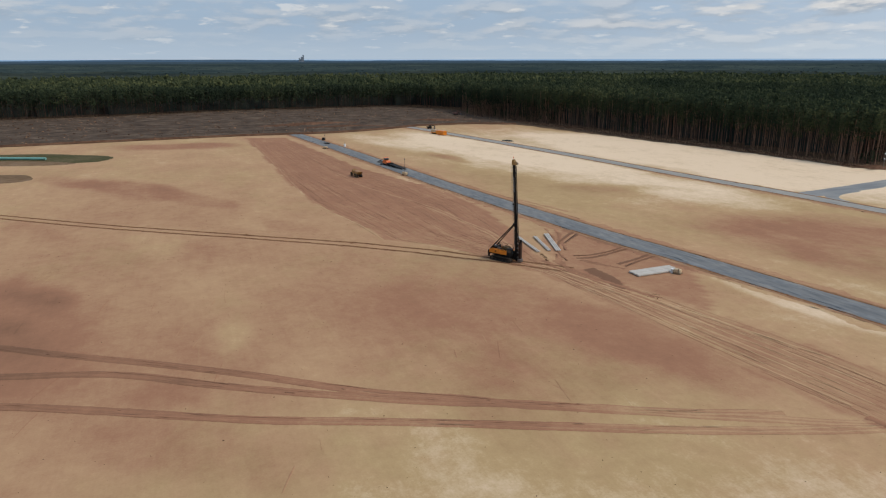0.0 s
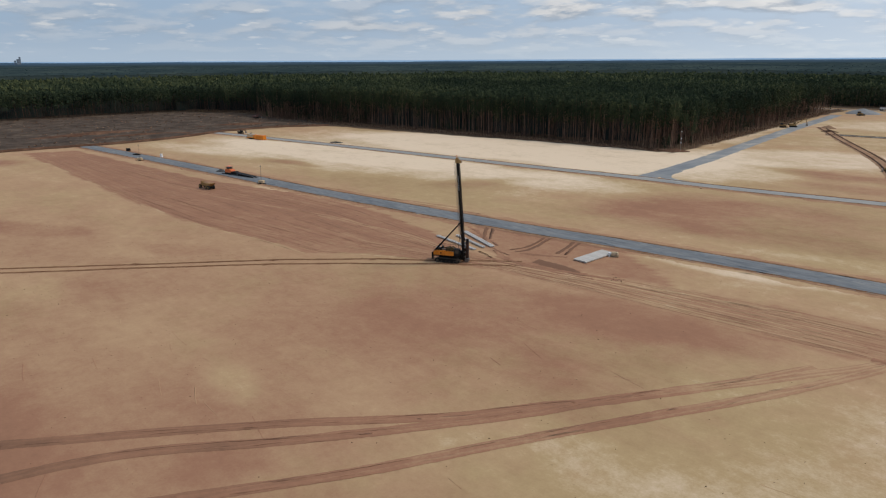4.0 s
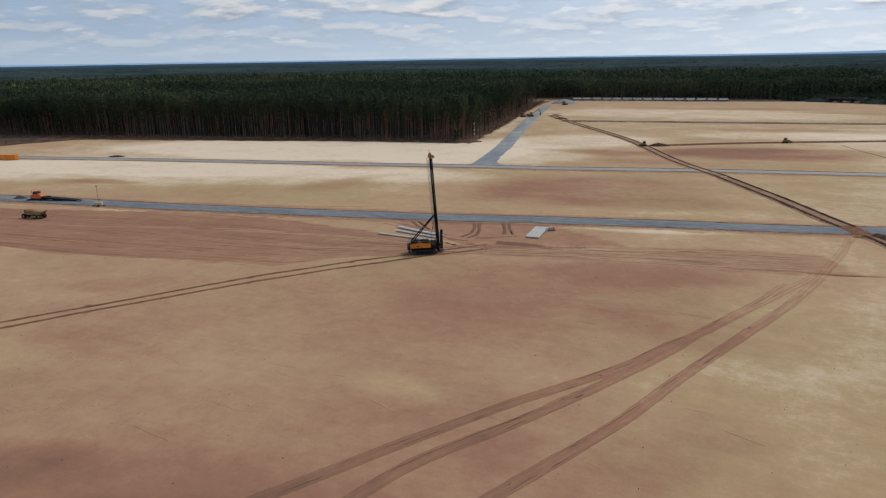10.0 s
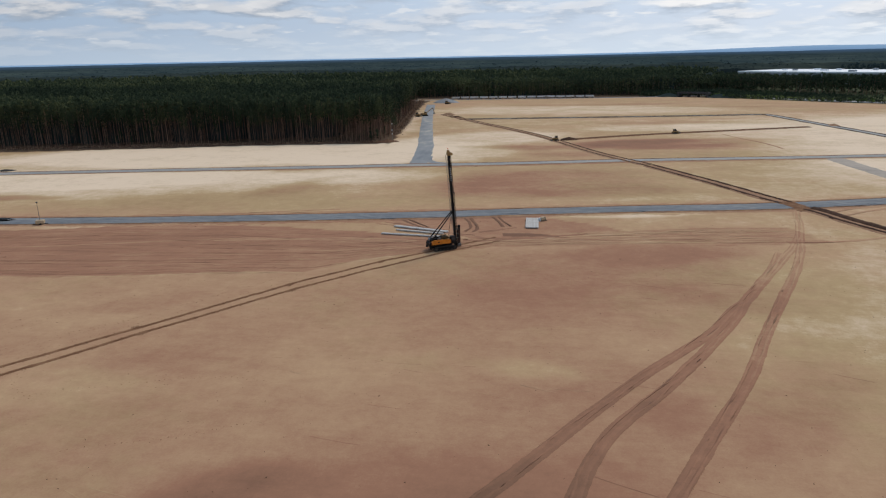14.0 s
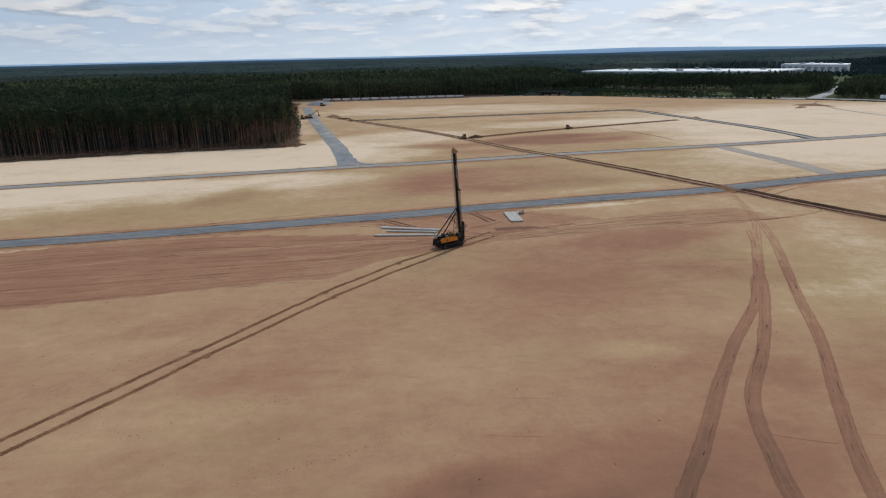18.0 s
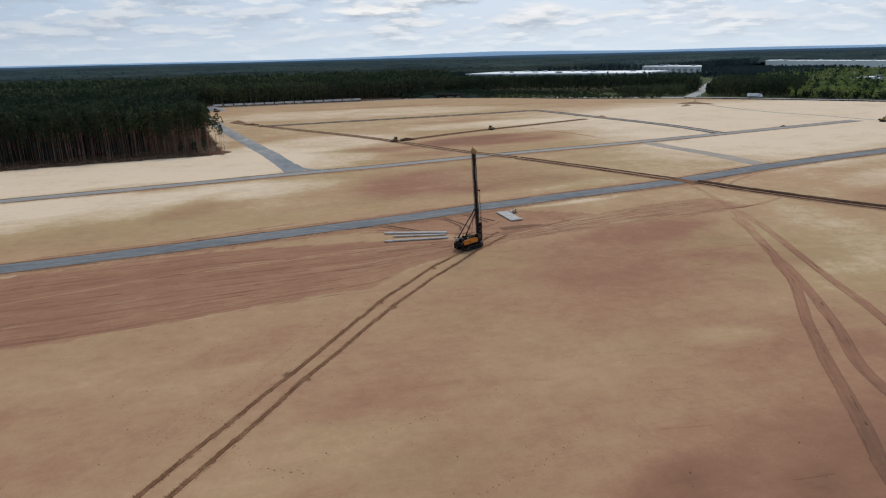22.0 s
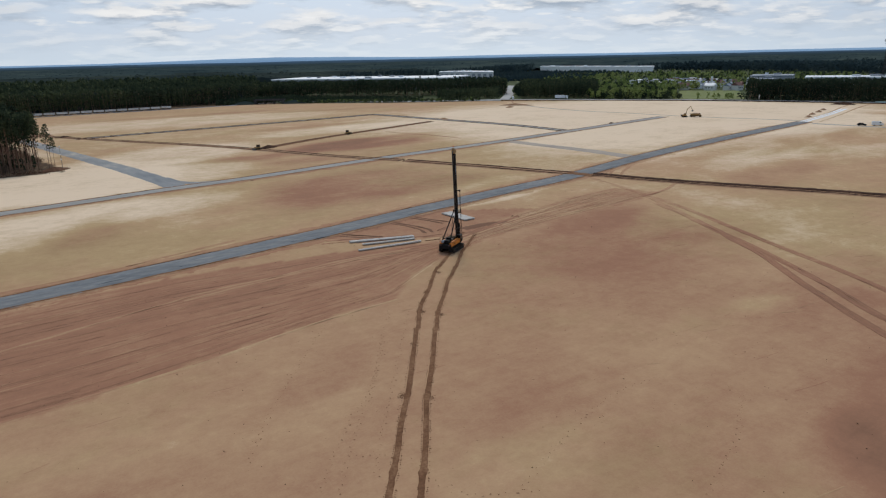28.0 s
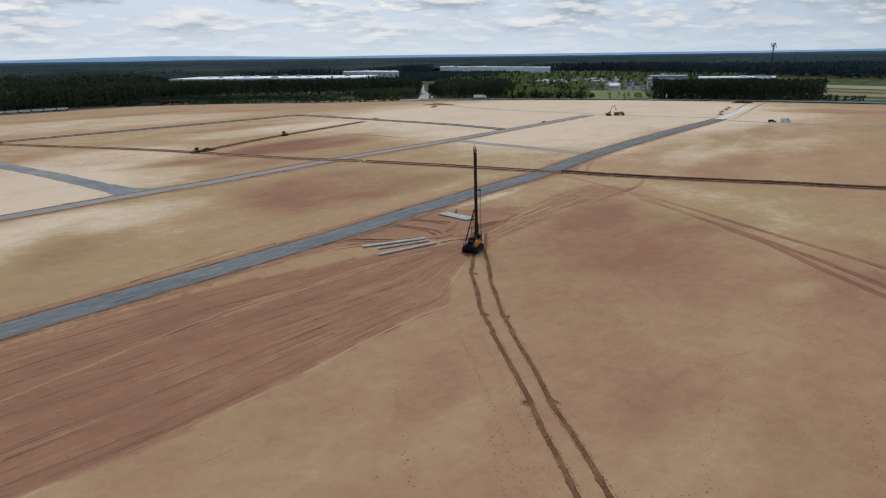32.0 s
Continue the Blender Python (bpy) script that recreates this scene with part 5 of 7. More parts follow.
    soft = np.where(edge, shut, np.clip(soft * 1.6 - 0.3, 0, 1))
    Z = -0.5 + (top + 0.5) * soft
    ny, nx = X.shape
    idx = np.arange(nx * ny).reshape(ny, nx)
    f = np.stack([idx[:-1, :-1], idx[1:, :-1], idx[1:, 1:], idx[:-1, 1:]], -1).reshape(-1, 4)
    ok = shut.ravel()[f].any(1)
    roof = np.stack([X, Y, Z], -1).reshape(-1, 3)
    # past about 1.3 km the roof takes the colour with more haze painted in
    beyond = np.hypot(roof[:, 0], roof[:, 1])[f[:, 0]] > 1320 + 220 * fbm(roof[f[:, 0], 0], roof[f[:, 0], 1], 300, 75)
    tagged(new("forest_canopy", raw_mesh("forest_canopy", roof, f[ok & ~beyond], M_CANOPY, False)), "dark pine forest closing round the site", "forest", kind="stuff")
    tagged(new("forest_canopy", raw_mesh("forest_canopy", roof, f[ok & beyond], M_WOOD_OUT, False)), "endless forest reaching the horizon, tinted blue-green for haze", "forest", kind="stuff")
    far_n = 8000
    ang, far_r = np.radians(rng.uniform(-12, 206, far_n)), 860 * np.exp(rng.uniform(0, 1.25, far_n))
    fx, fy = far_r * np.cos(ang), far_r * np.sin(ang)
    keep = ~is_open(fx, fy) & ~is_open(fx, fy - 30) & ~is_open(fx - 30, fy)
    fx, fy, far_r = fx[keep], fy[keep], far_r[keep]
    tops = 17.2 + 1.6 * fbm(fx, fy, 60, 71) + 2.0 * np.clip((far_r - 850) / 500, 0, 1) + rng.uniform(-0.5, 1.6, len(fx))
    v, f = tufts_mesh(np.column_stack([fx, fy, tops]), rng.uniform(1.8, 3.6, len(fx)) * (0.8 + far_r / 3200), rng, 0.40)
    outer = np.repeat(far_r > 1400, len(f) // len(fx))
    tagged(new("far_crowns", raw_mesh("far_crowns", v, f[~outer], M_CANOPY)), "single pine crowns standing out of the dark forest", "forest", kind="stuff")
    tagged(new("far_crowns", raw_mesh("far_crowns", v, f[outer], M_WOOD_OUT)), "single crowns standing out of the far haze-tinted forest", "forest", kind="stuff")
    # belts, grove and block beyond the highway
    xy = scatter(BELT_NORTH, 4.2, rng)
    grove("pine_belt", xy, 17.0, 3.5, rng, 14, 1.06, M_NEEDLE, "dark pine belt between highway and warehouses", low=0.25)
    xy = scatter(BELT_EAST, 4.2, rng)
    grove("pine_belt", xy, 14.0, 3.5, rng, 18, 0.94, M_NEEDLE, "dark pines beside the side road", low=0.2)
    xy = scatter(BLOCK, 3.9, rng)
    grove("pine_block", xy, 16.3, 2.0, rng, 22, 0.9, M_NEEDLE, "even dark block of planted pines by the highway", low=0.12, spread=0.10, narrow=0.5)
    def near_village(x, y):
        return ~inside(x, y, MEADOW) & ((y > 470) | (fbm(x, y, 26, 91) > -0.25))

    xy = scatter(LEAFY, 8.0, rng, near_village)
    grove("leafy_trees", xy, 9.0, 5.0, rng, 52, 0.8, M_LEAF, "fresh green broadleaf trees near the village", low=0.2, spread=0.26, narrow=0.5)
    xy = scatter(LEAFY, 13.0, rng, near_village)
    grove("leafy_trees", xy, 9.5, 5.0, rng, 40, 0.9, M_NEEDLE, "dark green trees near the village", low=0.15, spread=0.22, narrow=0.6)
    xy = scatter([(590, 250), (640, 420), (520, 445), (470, 520), (900, 900), (1100, 820), (1100, 420), (900, 300)], 15.0, rng)
    xy = xy[(fbm(xy[:, 0], xy[:, 1], 60, 92) > -0.35) | (xy[:, 0] > 800)]
    dark = xy[::3]
    grove("leafy_trees", dark + 5.0, 8.0, 4.0, rng, 12, 1.35, M_NEEDLE, "dark trees scattered among the village houses", low=0.1, spread=0.22, narrow=0.6)
    grove("leafy_trees", xy, 6.2, 3.2, rng, 16, 1.0, M_LEAF, "scattered green trees among the village houses", low=0.15, spread=0.26, narrow=0.5)
    xy = scatter([(900, -40), (1060, 240), (1300, 800), (1250, 1000), (1500, 900), (1500, -60)], 9.0, rng)
    # haze over these far woods is mixed into their crown colour
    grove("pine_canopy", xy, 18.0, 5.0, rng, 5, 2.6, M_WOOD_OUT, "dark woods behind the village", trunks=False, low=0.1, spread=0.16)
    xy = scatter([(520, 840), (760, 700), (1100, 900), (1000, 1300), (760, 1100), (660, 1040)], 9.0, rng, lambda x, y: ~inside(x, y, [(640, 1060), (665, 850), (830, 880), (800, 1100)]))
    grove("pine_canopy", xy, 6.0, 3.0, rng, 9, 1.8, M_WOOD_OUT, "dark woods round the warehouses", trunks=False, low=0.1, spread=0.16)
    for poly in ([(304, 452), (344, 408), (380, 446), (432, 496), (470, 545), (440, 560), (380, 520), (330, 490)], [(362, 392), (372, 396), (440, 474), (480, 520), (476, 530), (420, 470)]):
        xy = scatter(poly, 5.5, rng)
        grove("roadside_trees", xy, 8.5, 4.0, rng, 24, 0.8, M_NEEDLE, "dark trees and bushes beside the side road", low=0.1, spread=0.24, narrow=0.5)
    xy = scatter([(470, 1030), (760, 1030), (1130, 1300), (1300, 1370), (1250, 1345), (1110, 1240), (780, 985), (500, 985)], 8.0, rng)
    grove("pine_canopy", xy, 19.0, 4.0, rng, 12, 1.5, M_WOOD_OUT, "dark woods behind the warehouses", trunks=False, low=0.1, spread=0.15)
    xy = scatter([(186, 640), (240, 640), (262, 700), (300, 790), (290, 880), (250, 900), (190, 760)], 5.0, rng)
    grove("pine_canopy", xy, 12.0, 3.0, rng, 14, 1.2, M_NEEDLE, "dark pines behind the road bridge", trunks=False, low=0.1, spread=0.15)
    # dark hedge between the highway and the leafy trees, and in front of the planted block
    xy = scatter([(408, 340), (448, 270), (456, 274), (416, 346)], 3.6, rng)
    grove("hedge", xy, 6.0, 3.0, rng, 26, 0.7, M_NEEDLE, "dark green hedge of young pines along the highway", low=0.08, spread=0.30, narrow=0.5)
    xy = scatter([(474, 232), (484, 208), (490, 211), (480, 236)], 4.2, rng)
    grove("hedge", xy, 5.0, 2.5, rng, 24, 0.7, M_NEEDLE, "dark bushes at the edge of the meadow", low=0.08, spread=0.32, narrow=0.5)
    xy = scatter([(478, 206), (514, 112), (520, 114), (484, 209)], 8.0, rng)
    grove("hedge", xy, 4.0, 2.5, rng, 22, 0.7, M_NEEDLE, "low bushes before the planted pine block", low=0.05, spread=0.35, narrow=0.5)
    # bushes on the embankment
    verge = [(170, 536), (253, 453), (318, 403), (324, 408), (258, 460), (180, 544)]
    for mat, spacing, label in ((M_NEEDLE, 3.6, "dark bushes on the verge before the highway"), (M_LEAF, 6.0, "fresh green bushes on the verge before the highway")):
        xy = scatter(verge, spacing, rng)
        grove("bushes", xy, 2.9, 1.4, rng, 18, 0.55, mat, label, trunks=False, low=0.08, spread=0.45, narrow=0.4)
    xy = scatter([(176, 548), (215, 505), (262, 470), (300, 470), (262, 560), (205, 620)], 5.0, rng)
    grove("bushes", xy, 3.0, 1.6, rng, 16, 0.75, M_NEEDLE, "low dark green bushes on the embankment", trunks=False, low=0.1, spread=0.5, narrow=0.4)
    xy = scatter([(112, 556), (205, 552), (214, 610), (130, 596)], 4.0, rng)
    grove("bushes", xy, 4.5, 2.0, rng, 18, 0.8, M_NEEDLE, "dark bushes beyond the road bridge", trunks=False, low=0.05, spread=0.35, narrow=0.4)
    xy = scatter([(455, 262), (470, 232), (478, 236), (462, 268)], 5.5, rng)
    grove("bushes", xy, 5.0, 2.0, rng, 12, 0.9, M_LEAF, "young trees along the highway meadow", low=0.1, spread=0.25, narrow=0.5)
    xy = scatter([(522, 90), (530, 60), (545, 64), (536, 96)], 7.0, rng)
    grove("bushes", xy, 4.5, 2.0, rng, 14, 0.9, M_NEEDLE, "dark bushes at the end of the pine block", low=0.1, spread=0.35, narrow=0.4)


make_forest()


M_BRUSH = material("torn_brown_brushwood", [(0.045, 0.025, 0.016), (0.105, 0.055, 0.034), (0.27, 0.165, 0.105)], 0.95, scale=1.5, random_island=0.5, spec=0.05)


def brush(name, line, width, count, seed, label):
    """Broken twigs and stumps strewn along a cut edge."""
    rng = np.random.default_rng(seed)
    line = np.array(line, float)
    d = np.r_[0, np.cumsum(np.linalg.norm(np.diff(line, axis=0), axis=1))]
    s = rng.uniform(0, d[-1], count)
    xy = np.stack([np.interp(s, d, line[:, 0]), np.interp(s, d, line[:, 1])], -1) + rng.normal(0, width / 2, (count, 2))
    c = np.column_stack([xy, rng.uniform(0.02, 0.35, count)])
    v, f = tufts_mesh(c, rng.uniform(0.08, 0.38, count), rng, 0.7)
    return tagged(new(name, raw_mesh(name, v, f, M_BRUSH)), label, "brush", kind="stuff")


brush("brushwood", EDGE_SOUTH[1:] - np.array([0, 5.0]), 6.0, 9000, 51, "dark brushwood and torn soil along the forest edge")
brush("brushwood", EDGE_EAST[1:] + np.array([2.4, 0]), 4.0, 3600, 52, "dark brushwood and torn soil along the forest edge")


def felled_debris():
    rng = np.random.default_rng(53)
    xy = scatter(CLEARING, 3.2, rng)
    xy = xy[rng.uniform(0, 1, len(xy)) < 0.28]
    c = np.column_stack([xy, rng.uniform(0.2, 0.7, len(xy))])
    v, f = tufts_mesh(c, rng.uniform(0.2, 0.8, len(xy)), rng, 0.6)
    tagged(new("felling_debris", raw_mesh("felling_debris", v, f, M_BRUSH)), "stumps and branches left on the cleared ground", "debris", kind="stuff")


felled_debris()


def hills(name, radius, height, mat, label):
    az = np.radians(np.linspace(-15, 210, 700))
    deg = np.degrees(az)
    h = height(deg)
    rows = []
    for r, k in ((radius - 160, -0.1), (radius - 70, 0.6), (radius, 1.0), (radius + 50, 0.7)):
        rows.append(np.column_stack([r * np.cos(az), r * np.sin(az), np.maximum(h * k, -2)]))
    v = np.stack(rows, 0)
    n = len(az)
    idx = np.arange(4 * n).reshape(4, n)
    f = np.stack([idx[:-1, :-1], idx[1:, :-1], idx[1:, 1:], idx[:-1, 1:]], -1).reshape(-1, 4)
    tagged(new(name, raw_mesh(name, v.reshape(-1, 3), f, mat, True)), label, "hills", kind="structure")


def near_rank(deg):
    return 35.0 + 3.0 * fbm(deg, deg * 0, 9, 91, 4) + 1.2 * fbm(deg, deg * 0 + 5, 1.7, 93, 3) + 9 * np.exp(-(((deg - 181) / 11) ** 2)) + 4 * np.exp(-(((deg - 8) / 6) ** 2))


def far_rank(deg):
    return 43.0 + 1.5 * fbm(deg, deg * 0, 7, 97, 4) + 22 * np.exp(-(((deg - 69) / 8.5) ** 2)) * (1 + 0.15 * fbm(deg, deg * 0, 3, 95)) + 7 * np.exp(-(((deg - 50) / 9) ** 2)) + 5 * np.exp(-(((deg - 30) / 14) ** 2)) + 9 * np.exp(-(((deg - 8) / 6) ** 2))


def low_rank(base, seed):
    return lambda deg: base + 3.2 * fbm(deg, deg * 0 + seed, 12, seed, 4) + 1.6 * fbm(deg, deg * 0, 1.3, seed + 2, 3)


# each farther rank carries more of the painted haze
hills("backdrop", 2750, low_rank(22.5, 201), M_WOOD_NEAR, "dark pine woods far off, faintly tinted for haze")
hills("backdrop", 3450, low_rank(27.0, 211), M_WOOD_MID, "pine woods towards the horizon, tinted bluish for haze")
hills("backdrop", 4050, low_rank(31.0, 221), M_WOOD_FAR, "low wooded ridge near the horizon, tinted blue-green for haze")
hills("backdrop", 4560, near_rank, M_HILL_NEAR, "wooded ridge near the horizon, tinted dark blue for haze")
hills("backdrop", 4770, far_rank, M_HILL, "long hills on the horizon, tinted pale blue for haze")


def power_station():
    a = radians(170.4)
    d = thing("power_station", pose(4500 * math.cos(a), 4500 * math.sin(a), 0, 0, 0, 80), "far grey power station with tall blocks on the horizon", "power station")
    part("boiler_house", box(B(), (13, 14, 60), (0, 0, 30), bevel=0.5), M_ROOF_GREY, d)
    part("boiler_house", box(B(), (9, 12, 72), (10, 0, 36), bevel=0.5), M_ROOF_GREY, d)
    for x in (-11, -17):
        b = B()
        rod(b, (x, 0, 0), (x, 0, 52), 3, 2.5, sides=16)
        part("chimney", b, M_ROOF_GREY, d)


power_station()


# ---- the piling rig ----
M_DRUM = material("oily_brown_steel", [(0.030, 0.022, 0.012), (0.075, 0.050, 0.022), (0.16, 0.105, 0.04)], 0.6, 0.2, scale=3.0)
M_HAMMER = material("rusty_dark_steel", [(0.010, 0.007, 0.006), (0.030, 0.017, 0.012), (0.10, 0.040, 0.022)], 0.7, 0.1, scale=1.6, bump=0.01)
M_TRACK = material("muddy_track_steel", [(0.022, 0.018, 0.015), (0.050, 0.040, 0.032), (0.10, 0.075, 0.055)], 0.8, 0.2, scale=3.0)


def piling_rig():
    rig = thing("piling_rig", pose(0, 0, 0, 0, 0, 30), "black and orange crawler piling rig with tall leader mast", "piling rig")
    # undercarriage
    b = B()
    box(b, (4.2, 1.9, 0.5), (-3.4, 0, 0.75), bevel=0.06)
    rod(b, (-3.4, 0, 0.9), (-3.4, 0, 1.25), 0.95, sides=20)
    part("undercarriage", b, M_BLACK, rig)
    shoe = B()
    box(shoe, (0.24, 0.85, 0.06), bevel=0.01)
    bar(shoe, (0, -0.42, 0.05), (0, 0.42, 0.05), 0.05, 0.05)
    shoe_me = bpy.data.meshes.new("track_shoe")
    shoe.to_mesh(shoe_me)
    shoe.free()
    shoe_me.materials.append(M_TRACK)
    for side in (-1, 1):
        b = B()
        prism(b, [(-5.9, 0.30), (-5.6, 0.10), (-0.9, 0.10), (-0.6, 0.30), (-0.6, 0.62), (-0.9, 0.86), (-5.6, 0.86), (-5.9, 0.62)], 0.6, (0, side * 1.45, 0))
        tr = part("crawler", b, M_BLACK, rig, "muddy steel crawler")
        loop = [(-5.95, 0.48, 90)] + [(-5.6 + 0.262 * k, 0.93, 0) for k in range(19)] + [(-0.55, 0.48, -90)] + [(-0.88 - 0.262 * k, 0.04, 180) for k in range(19)] + [(-5.83, 0.77, 45), (-0.67, 0.77, -45), (-0.67, 0.17, -135), (-5.83, 0.17, 135)]
        for x, z, a in loop:
            share("track_shoe", shoe_me, tr, pose(x, side * 1.45, z, 0, -a, 0))
        for x in (-5.45, -4.5, -3.6, -2.7, -1.8, -1.05):
            b = B()
            r = 0.34 if x in (-5.45, -1.05) else 0.2
            rod(b, (x, side * 1.13, 0.46 if r > 0.3 else 0.3), (x, side * 1.79, 0.46 if r > 0.3 else 0.3), r, sides=12)
            part("track_roller", b, M_TRACK, tr)
    # upper works
    b = B()
    box(b, (6.0, 2.6, 0.28), (-3.8, 0, 1.36), bevel=0.04)
    box(b, (1.0, 1.5, 0.7), (-0.9, 0, 1.55), bevel=0.05)
    part("turntable_frame", b, M_BLACK, rig)
    for side in (-1, 1):
        b = B()
        prism(b, [(-6.4, 1.5), (-2.0, 1.5), (-1.75, 1.75), (-1.75, 2.2), (-2.1, 2.42), (-6.1, 2.42), (-6.4, 2.2)], 0.62, (0, side * 1.12, 0))
        hood = part("side_panel", b, M_ORANGE, rig, "glossy orange engine cover")
        for k in range(4):
            b = B()
            box(b, (0.36, 0.03, 0.3), (-5.6 + 0.85 * k, side * 1.435, 1.98), bevel=0.008)
            lou = part("louvre", b, M_BLACK if k == 1 else M_ORANGE, hood)
        b = B()
        bar(b, (-6.3, side * 1.4, 2.45), (-2.2, side * 1.4, 2.45), 0.04, 0.04)
        bar(b, (-6.3, side * 1.4, 3.25), (-2.2, side * 1.4, 3.25), 0.04, 0.04)
        for x in (-6.3, -4.9, -3.5, -2.2):
            bar(b, (x, side * 1.4, 2.4), (x, side * 1.4, 3.25), 0.04, 0.04)
        part("guard_rail", b, M_BLACK, rig)
    b = B()
    prism(b, [(-6.85, 1.05), (-6.35, 1.05), (-6.35, 2.0), (-6.65, 2.05), (-6.85, 1.85)], 2.6)
    part("counterweight", b, M_BLACK, rig, "black cast counterweight")
    for side in (-1, 1):
        b = B()
        box(b, (0.06, 0.42, 0.2), (-6.87, side * 1.0, 1.85), bevel=0.01)
        part("rear_lamp", b, M_ROOF_RED, rig)
        b = B()
        box(b, (0.36, 0.34, 1.1), (-6.65, side * 1.22, 1.15), bevel=0.03)
        rod(b, (-6.65, side * 1.22, 0.62), (-6.65, side * 1.22, 0.54), 0.32, sides=12)
        part("support_jack", b, M_BLACK, rig)
    b = B()
    box(b, (3.9, 1.55, 0.85), (-4.2, 0, 1.9), bevel=0.05)
    box(b, (1.4, 1.2, 0.4), (-5.4, 0, 2.5), bevel=0.05)
    part("engine_deck", b, M_BLACK, rig)
    b = B()
    rod(b, (-5.0, 0.45, 2.6), (-5.0, 0.45, 3.35), 0.09, sides=10)
    part("exhaust", b, M_STEEL, rig)
    for name, size, at, mat in (
        ("hydraulic_tank", (0.9, 0.6, 0.5), (-6.0, 0.75, 2.45), M_GREY_WALL),
        ("battery_box", (0.6, 0.5, 0.35), (-6.05, -0.7, 2.35), M_BLACK),
        ("air_filter", (0.8, 0.36, 0.36), (-4.4, -0.62, 2.62), M_STEEL),
        ("radiator", (0.25, 1.3, 0.8), (-4.75, 0, 2.72), M_BLACK),
        ("tool_box", (0.7, 0.35, 0.3), (-3.9, 0.95, 2.58), M_GREY_WALL),
        ("valve_block", (0.5, 0.4, 0.3), (-2.2, 0.7, 2.58), M_STEEL)):
        part(name, box(B(), size, at, bevel=0.04), mat, rig)
    for y0, y1 in ((0.2, 0.5), (-0.2, -0.5), (0.0, 0.1)):
        b = B()
        arc = [Vector((-5.2 + 0.55 * n, y0 + (y1 - y0) * n / 6, 2.5 + 0.42 * math.sin(math.pi * n / 6))) for n in range(7)]
        for p, q in zip(arc, arc[1:]):
            rod(b, p, q, 0.045, sides=6)
        part("hydraulic_hose", b, M_RUBBER, rig)
    for k, x in enumerate((-2.5, -3.3)):
        b = B()
        rod(b, (x, -0.55, 2.68), (x, 0.55, 2.68), 0.30, sides=14)
        rod(b, (x, -0.60, 2.68), (x, -0.52, 2.68), 0.44, sides=16)
        rod(b, (x, 0.52, 2.68), (x, 0.60, 2.68), 0.44, sides=16)
        part("winch_drum", b, M_DRUM, rig, "dusty brown winch drum")
    # operator's cab
    b = B()
    prism(b, [(-1.85, 1.5), (-0.6, 1.5), (-0.5, 2.2), (-0.75, 2.95), (-1.85, 2.95)], 0.95, (0, -1.0, 0))
    cab = part("cab", b, M_BLACK, rig, "black operator's cab")
    b = B()
    box(b, (0.9, 0.03, 0.75), (-1.25, -1.49, 2.5), bevel=0.01)
    part("cab_window", b, M_GLASS, cab)
    b = B()
    prism(b, [(-0.535, 2.15), (-0.515, 2.15), (-0.735, 2.87), (-0.755, 2.87)], 0.8, (0.03, -1.0, 0))
    part("windscreen", b, M_GLASS, cab)
    b = B()
    box(b, (1.35, 1.0, 0.07), (-1.2, -1.0, 2.99), bevel=0.02)
    part("cab_roof", b, M_BLACK, cab)
    # leader mast leaning back over the body
    lean = lambda z, off=0.0, y=0.0: (-1.51 * z / 22.0 + off, y, z)
    b = B()
    bar(b, lean(0.25), lean(21.5), 0.50, 0.44)
    part("leader_mast", b, M_BLACK, rig, "black square leader mast")
    for y in (-0.27, 0.27):
        b = B()
        bar(b, lean(0.3, 0.36, y), lean(21.0, 0.36, y), 0.09, 0.12)
        part("guide_rail", b, M_BLACK, rig)
    for k in range(10):
        b = B()
        z = 2.2 + 1.9 * k
        box(b, (0.70, 0.60, 0.10), lean(z), (0, -3.9, 0), bevel=0.015)
        part("mast_flange", b, M_BLACK, rig)
    b = B()
    for y in (-0.16, 0.16):
        bar(b, lean(3.0, -0.42, y), lean(20.8, -0.42, y), 0.035, 0.035)
    for k in range(59):
        z = 3.1 + 0.3 * k
        bar(b, lean(z, -0.42, -0.16), lean(z, -0.42, 0.16), 0.025, 0.025)
    part("ladder", b, M_STEEL, rig)
    for k in range(7):
        b = B()
        box(b, (0.02, 0.20, 0.26), (lean(15.6 + 0.46 * k)[0] + 0.0, -0.335, 15.6 + 0.46 * k), (0, 0, 90), bevel=0.0)
        part("marking_bar", b, M_GREY_WALL, rig, "plain pale bar painted on the mast")
    # head of the mast
    b = B()
    prism(b, [(-0.4, 0), (0.7, 0), (0.95, 0.25), (0.7, 0.6), (0.2, 0.75), (0.1, 1.15), (-0.3, 1.15), (-0.5, 0.4)], 0.12, lean(21.15, 0, 0.2))
    prism(b, [(-0.4, 0), (0.7, 0), (0.95, 0.25), (0.7, 0.6), (0.2, 0.75), (0.1, 1.15), (-0.3, 1.15), (-0.5, 0.4)], 0.12, lean(21.15, 0, -0.2))
    head = part("mast_head", b, M_YELLOW, rig, "dusty yellow sheave head")
    for x in (-0.2, 0.65):
        b = B()
        c = Vector(lean(21.42, x))
        rod(b, c - Vector((0, 0.12, 0)), c + Vector((0, 0.12, 0)), 0.27, sides=16)
        part("sheave", b, M_STEEL, head)
    b = B()
    rod(b, lean(22.2, -0.1), lean(22.7, -0.1), 0.03, sides=6)
    box(b, (0.16, 0.16, 0.22), lean(22.75, -0.1), bevel=0.03)
    part("warning_light", b, M_RED_ORANGE, head)
    # back stays
    for y in (-0.95, 0.95):
        b = B()
        rod(b, (-6.3, y, 2.35), lean(8.4, -0.35, y * 0.35), 0.12, sides=10)
        part("back_stay", b, M_BLACK, rig)
        b = B()
        rod(b, (-6.2, y, 2.42), (-5.3, y * 0.90, 3.43), 0.145, sides=10)
        part("stay_cylinder", b, M_BLACK, rig)
    b = B()
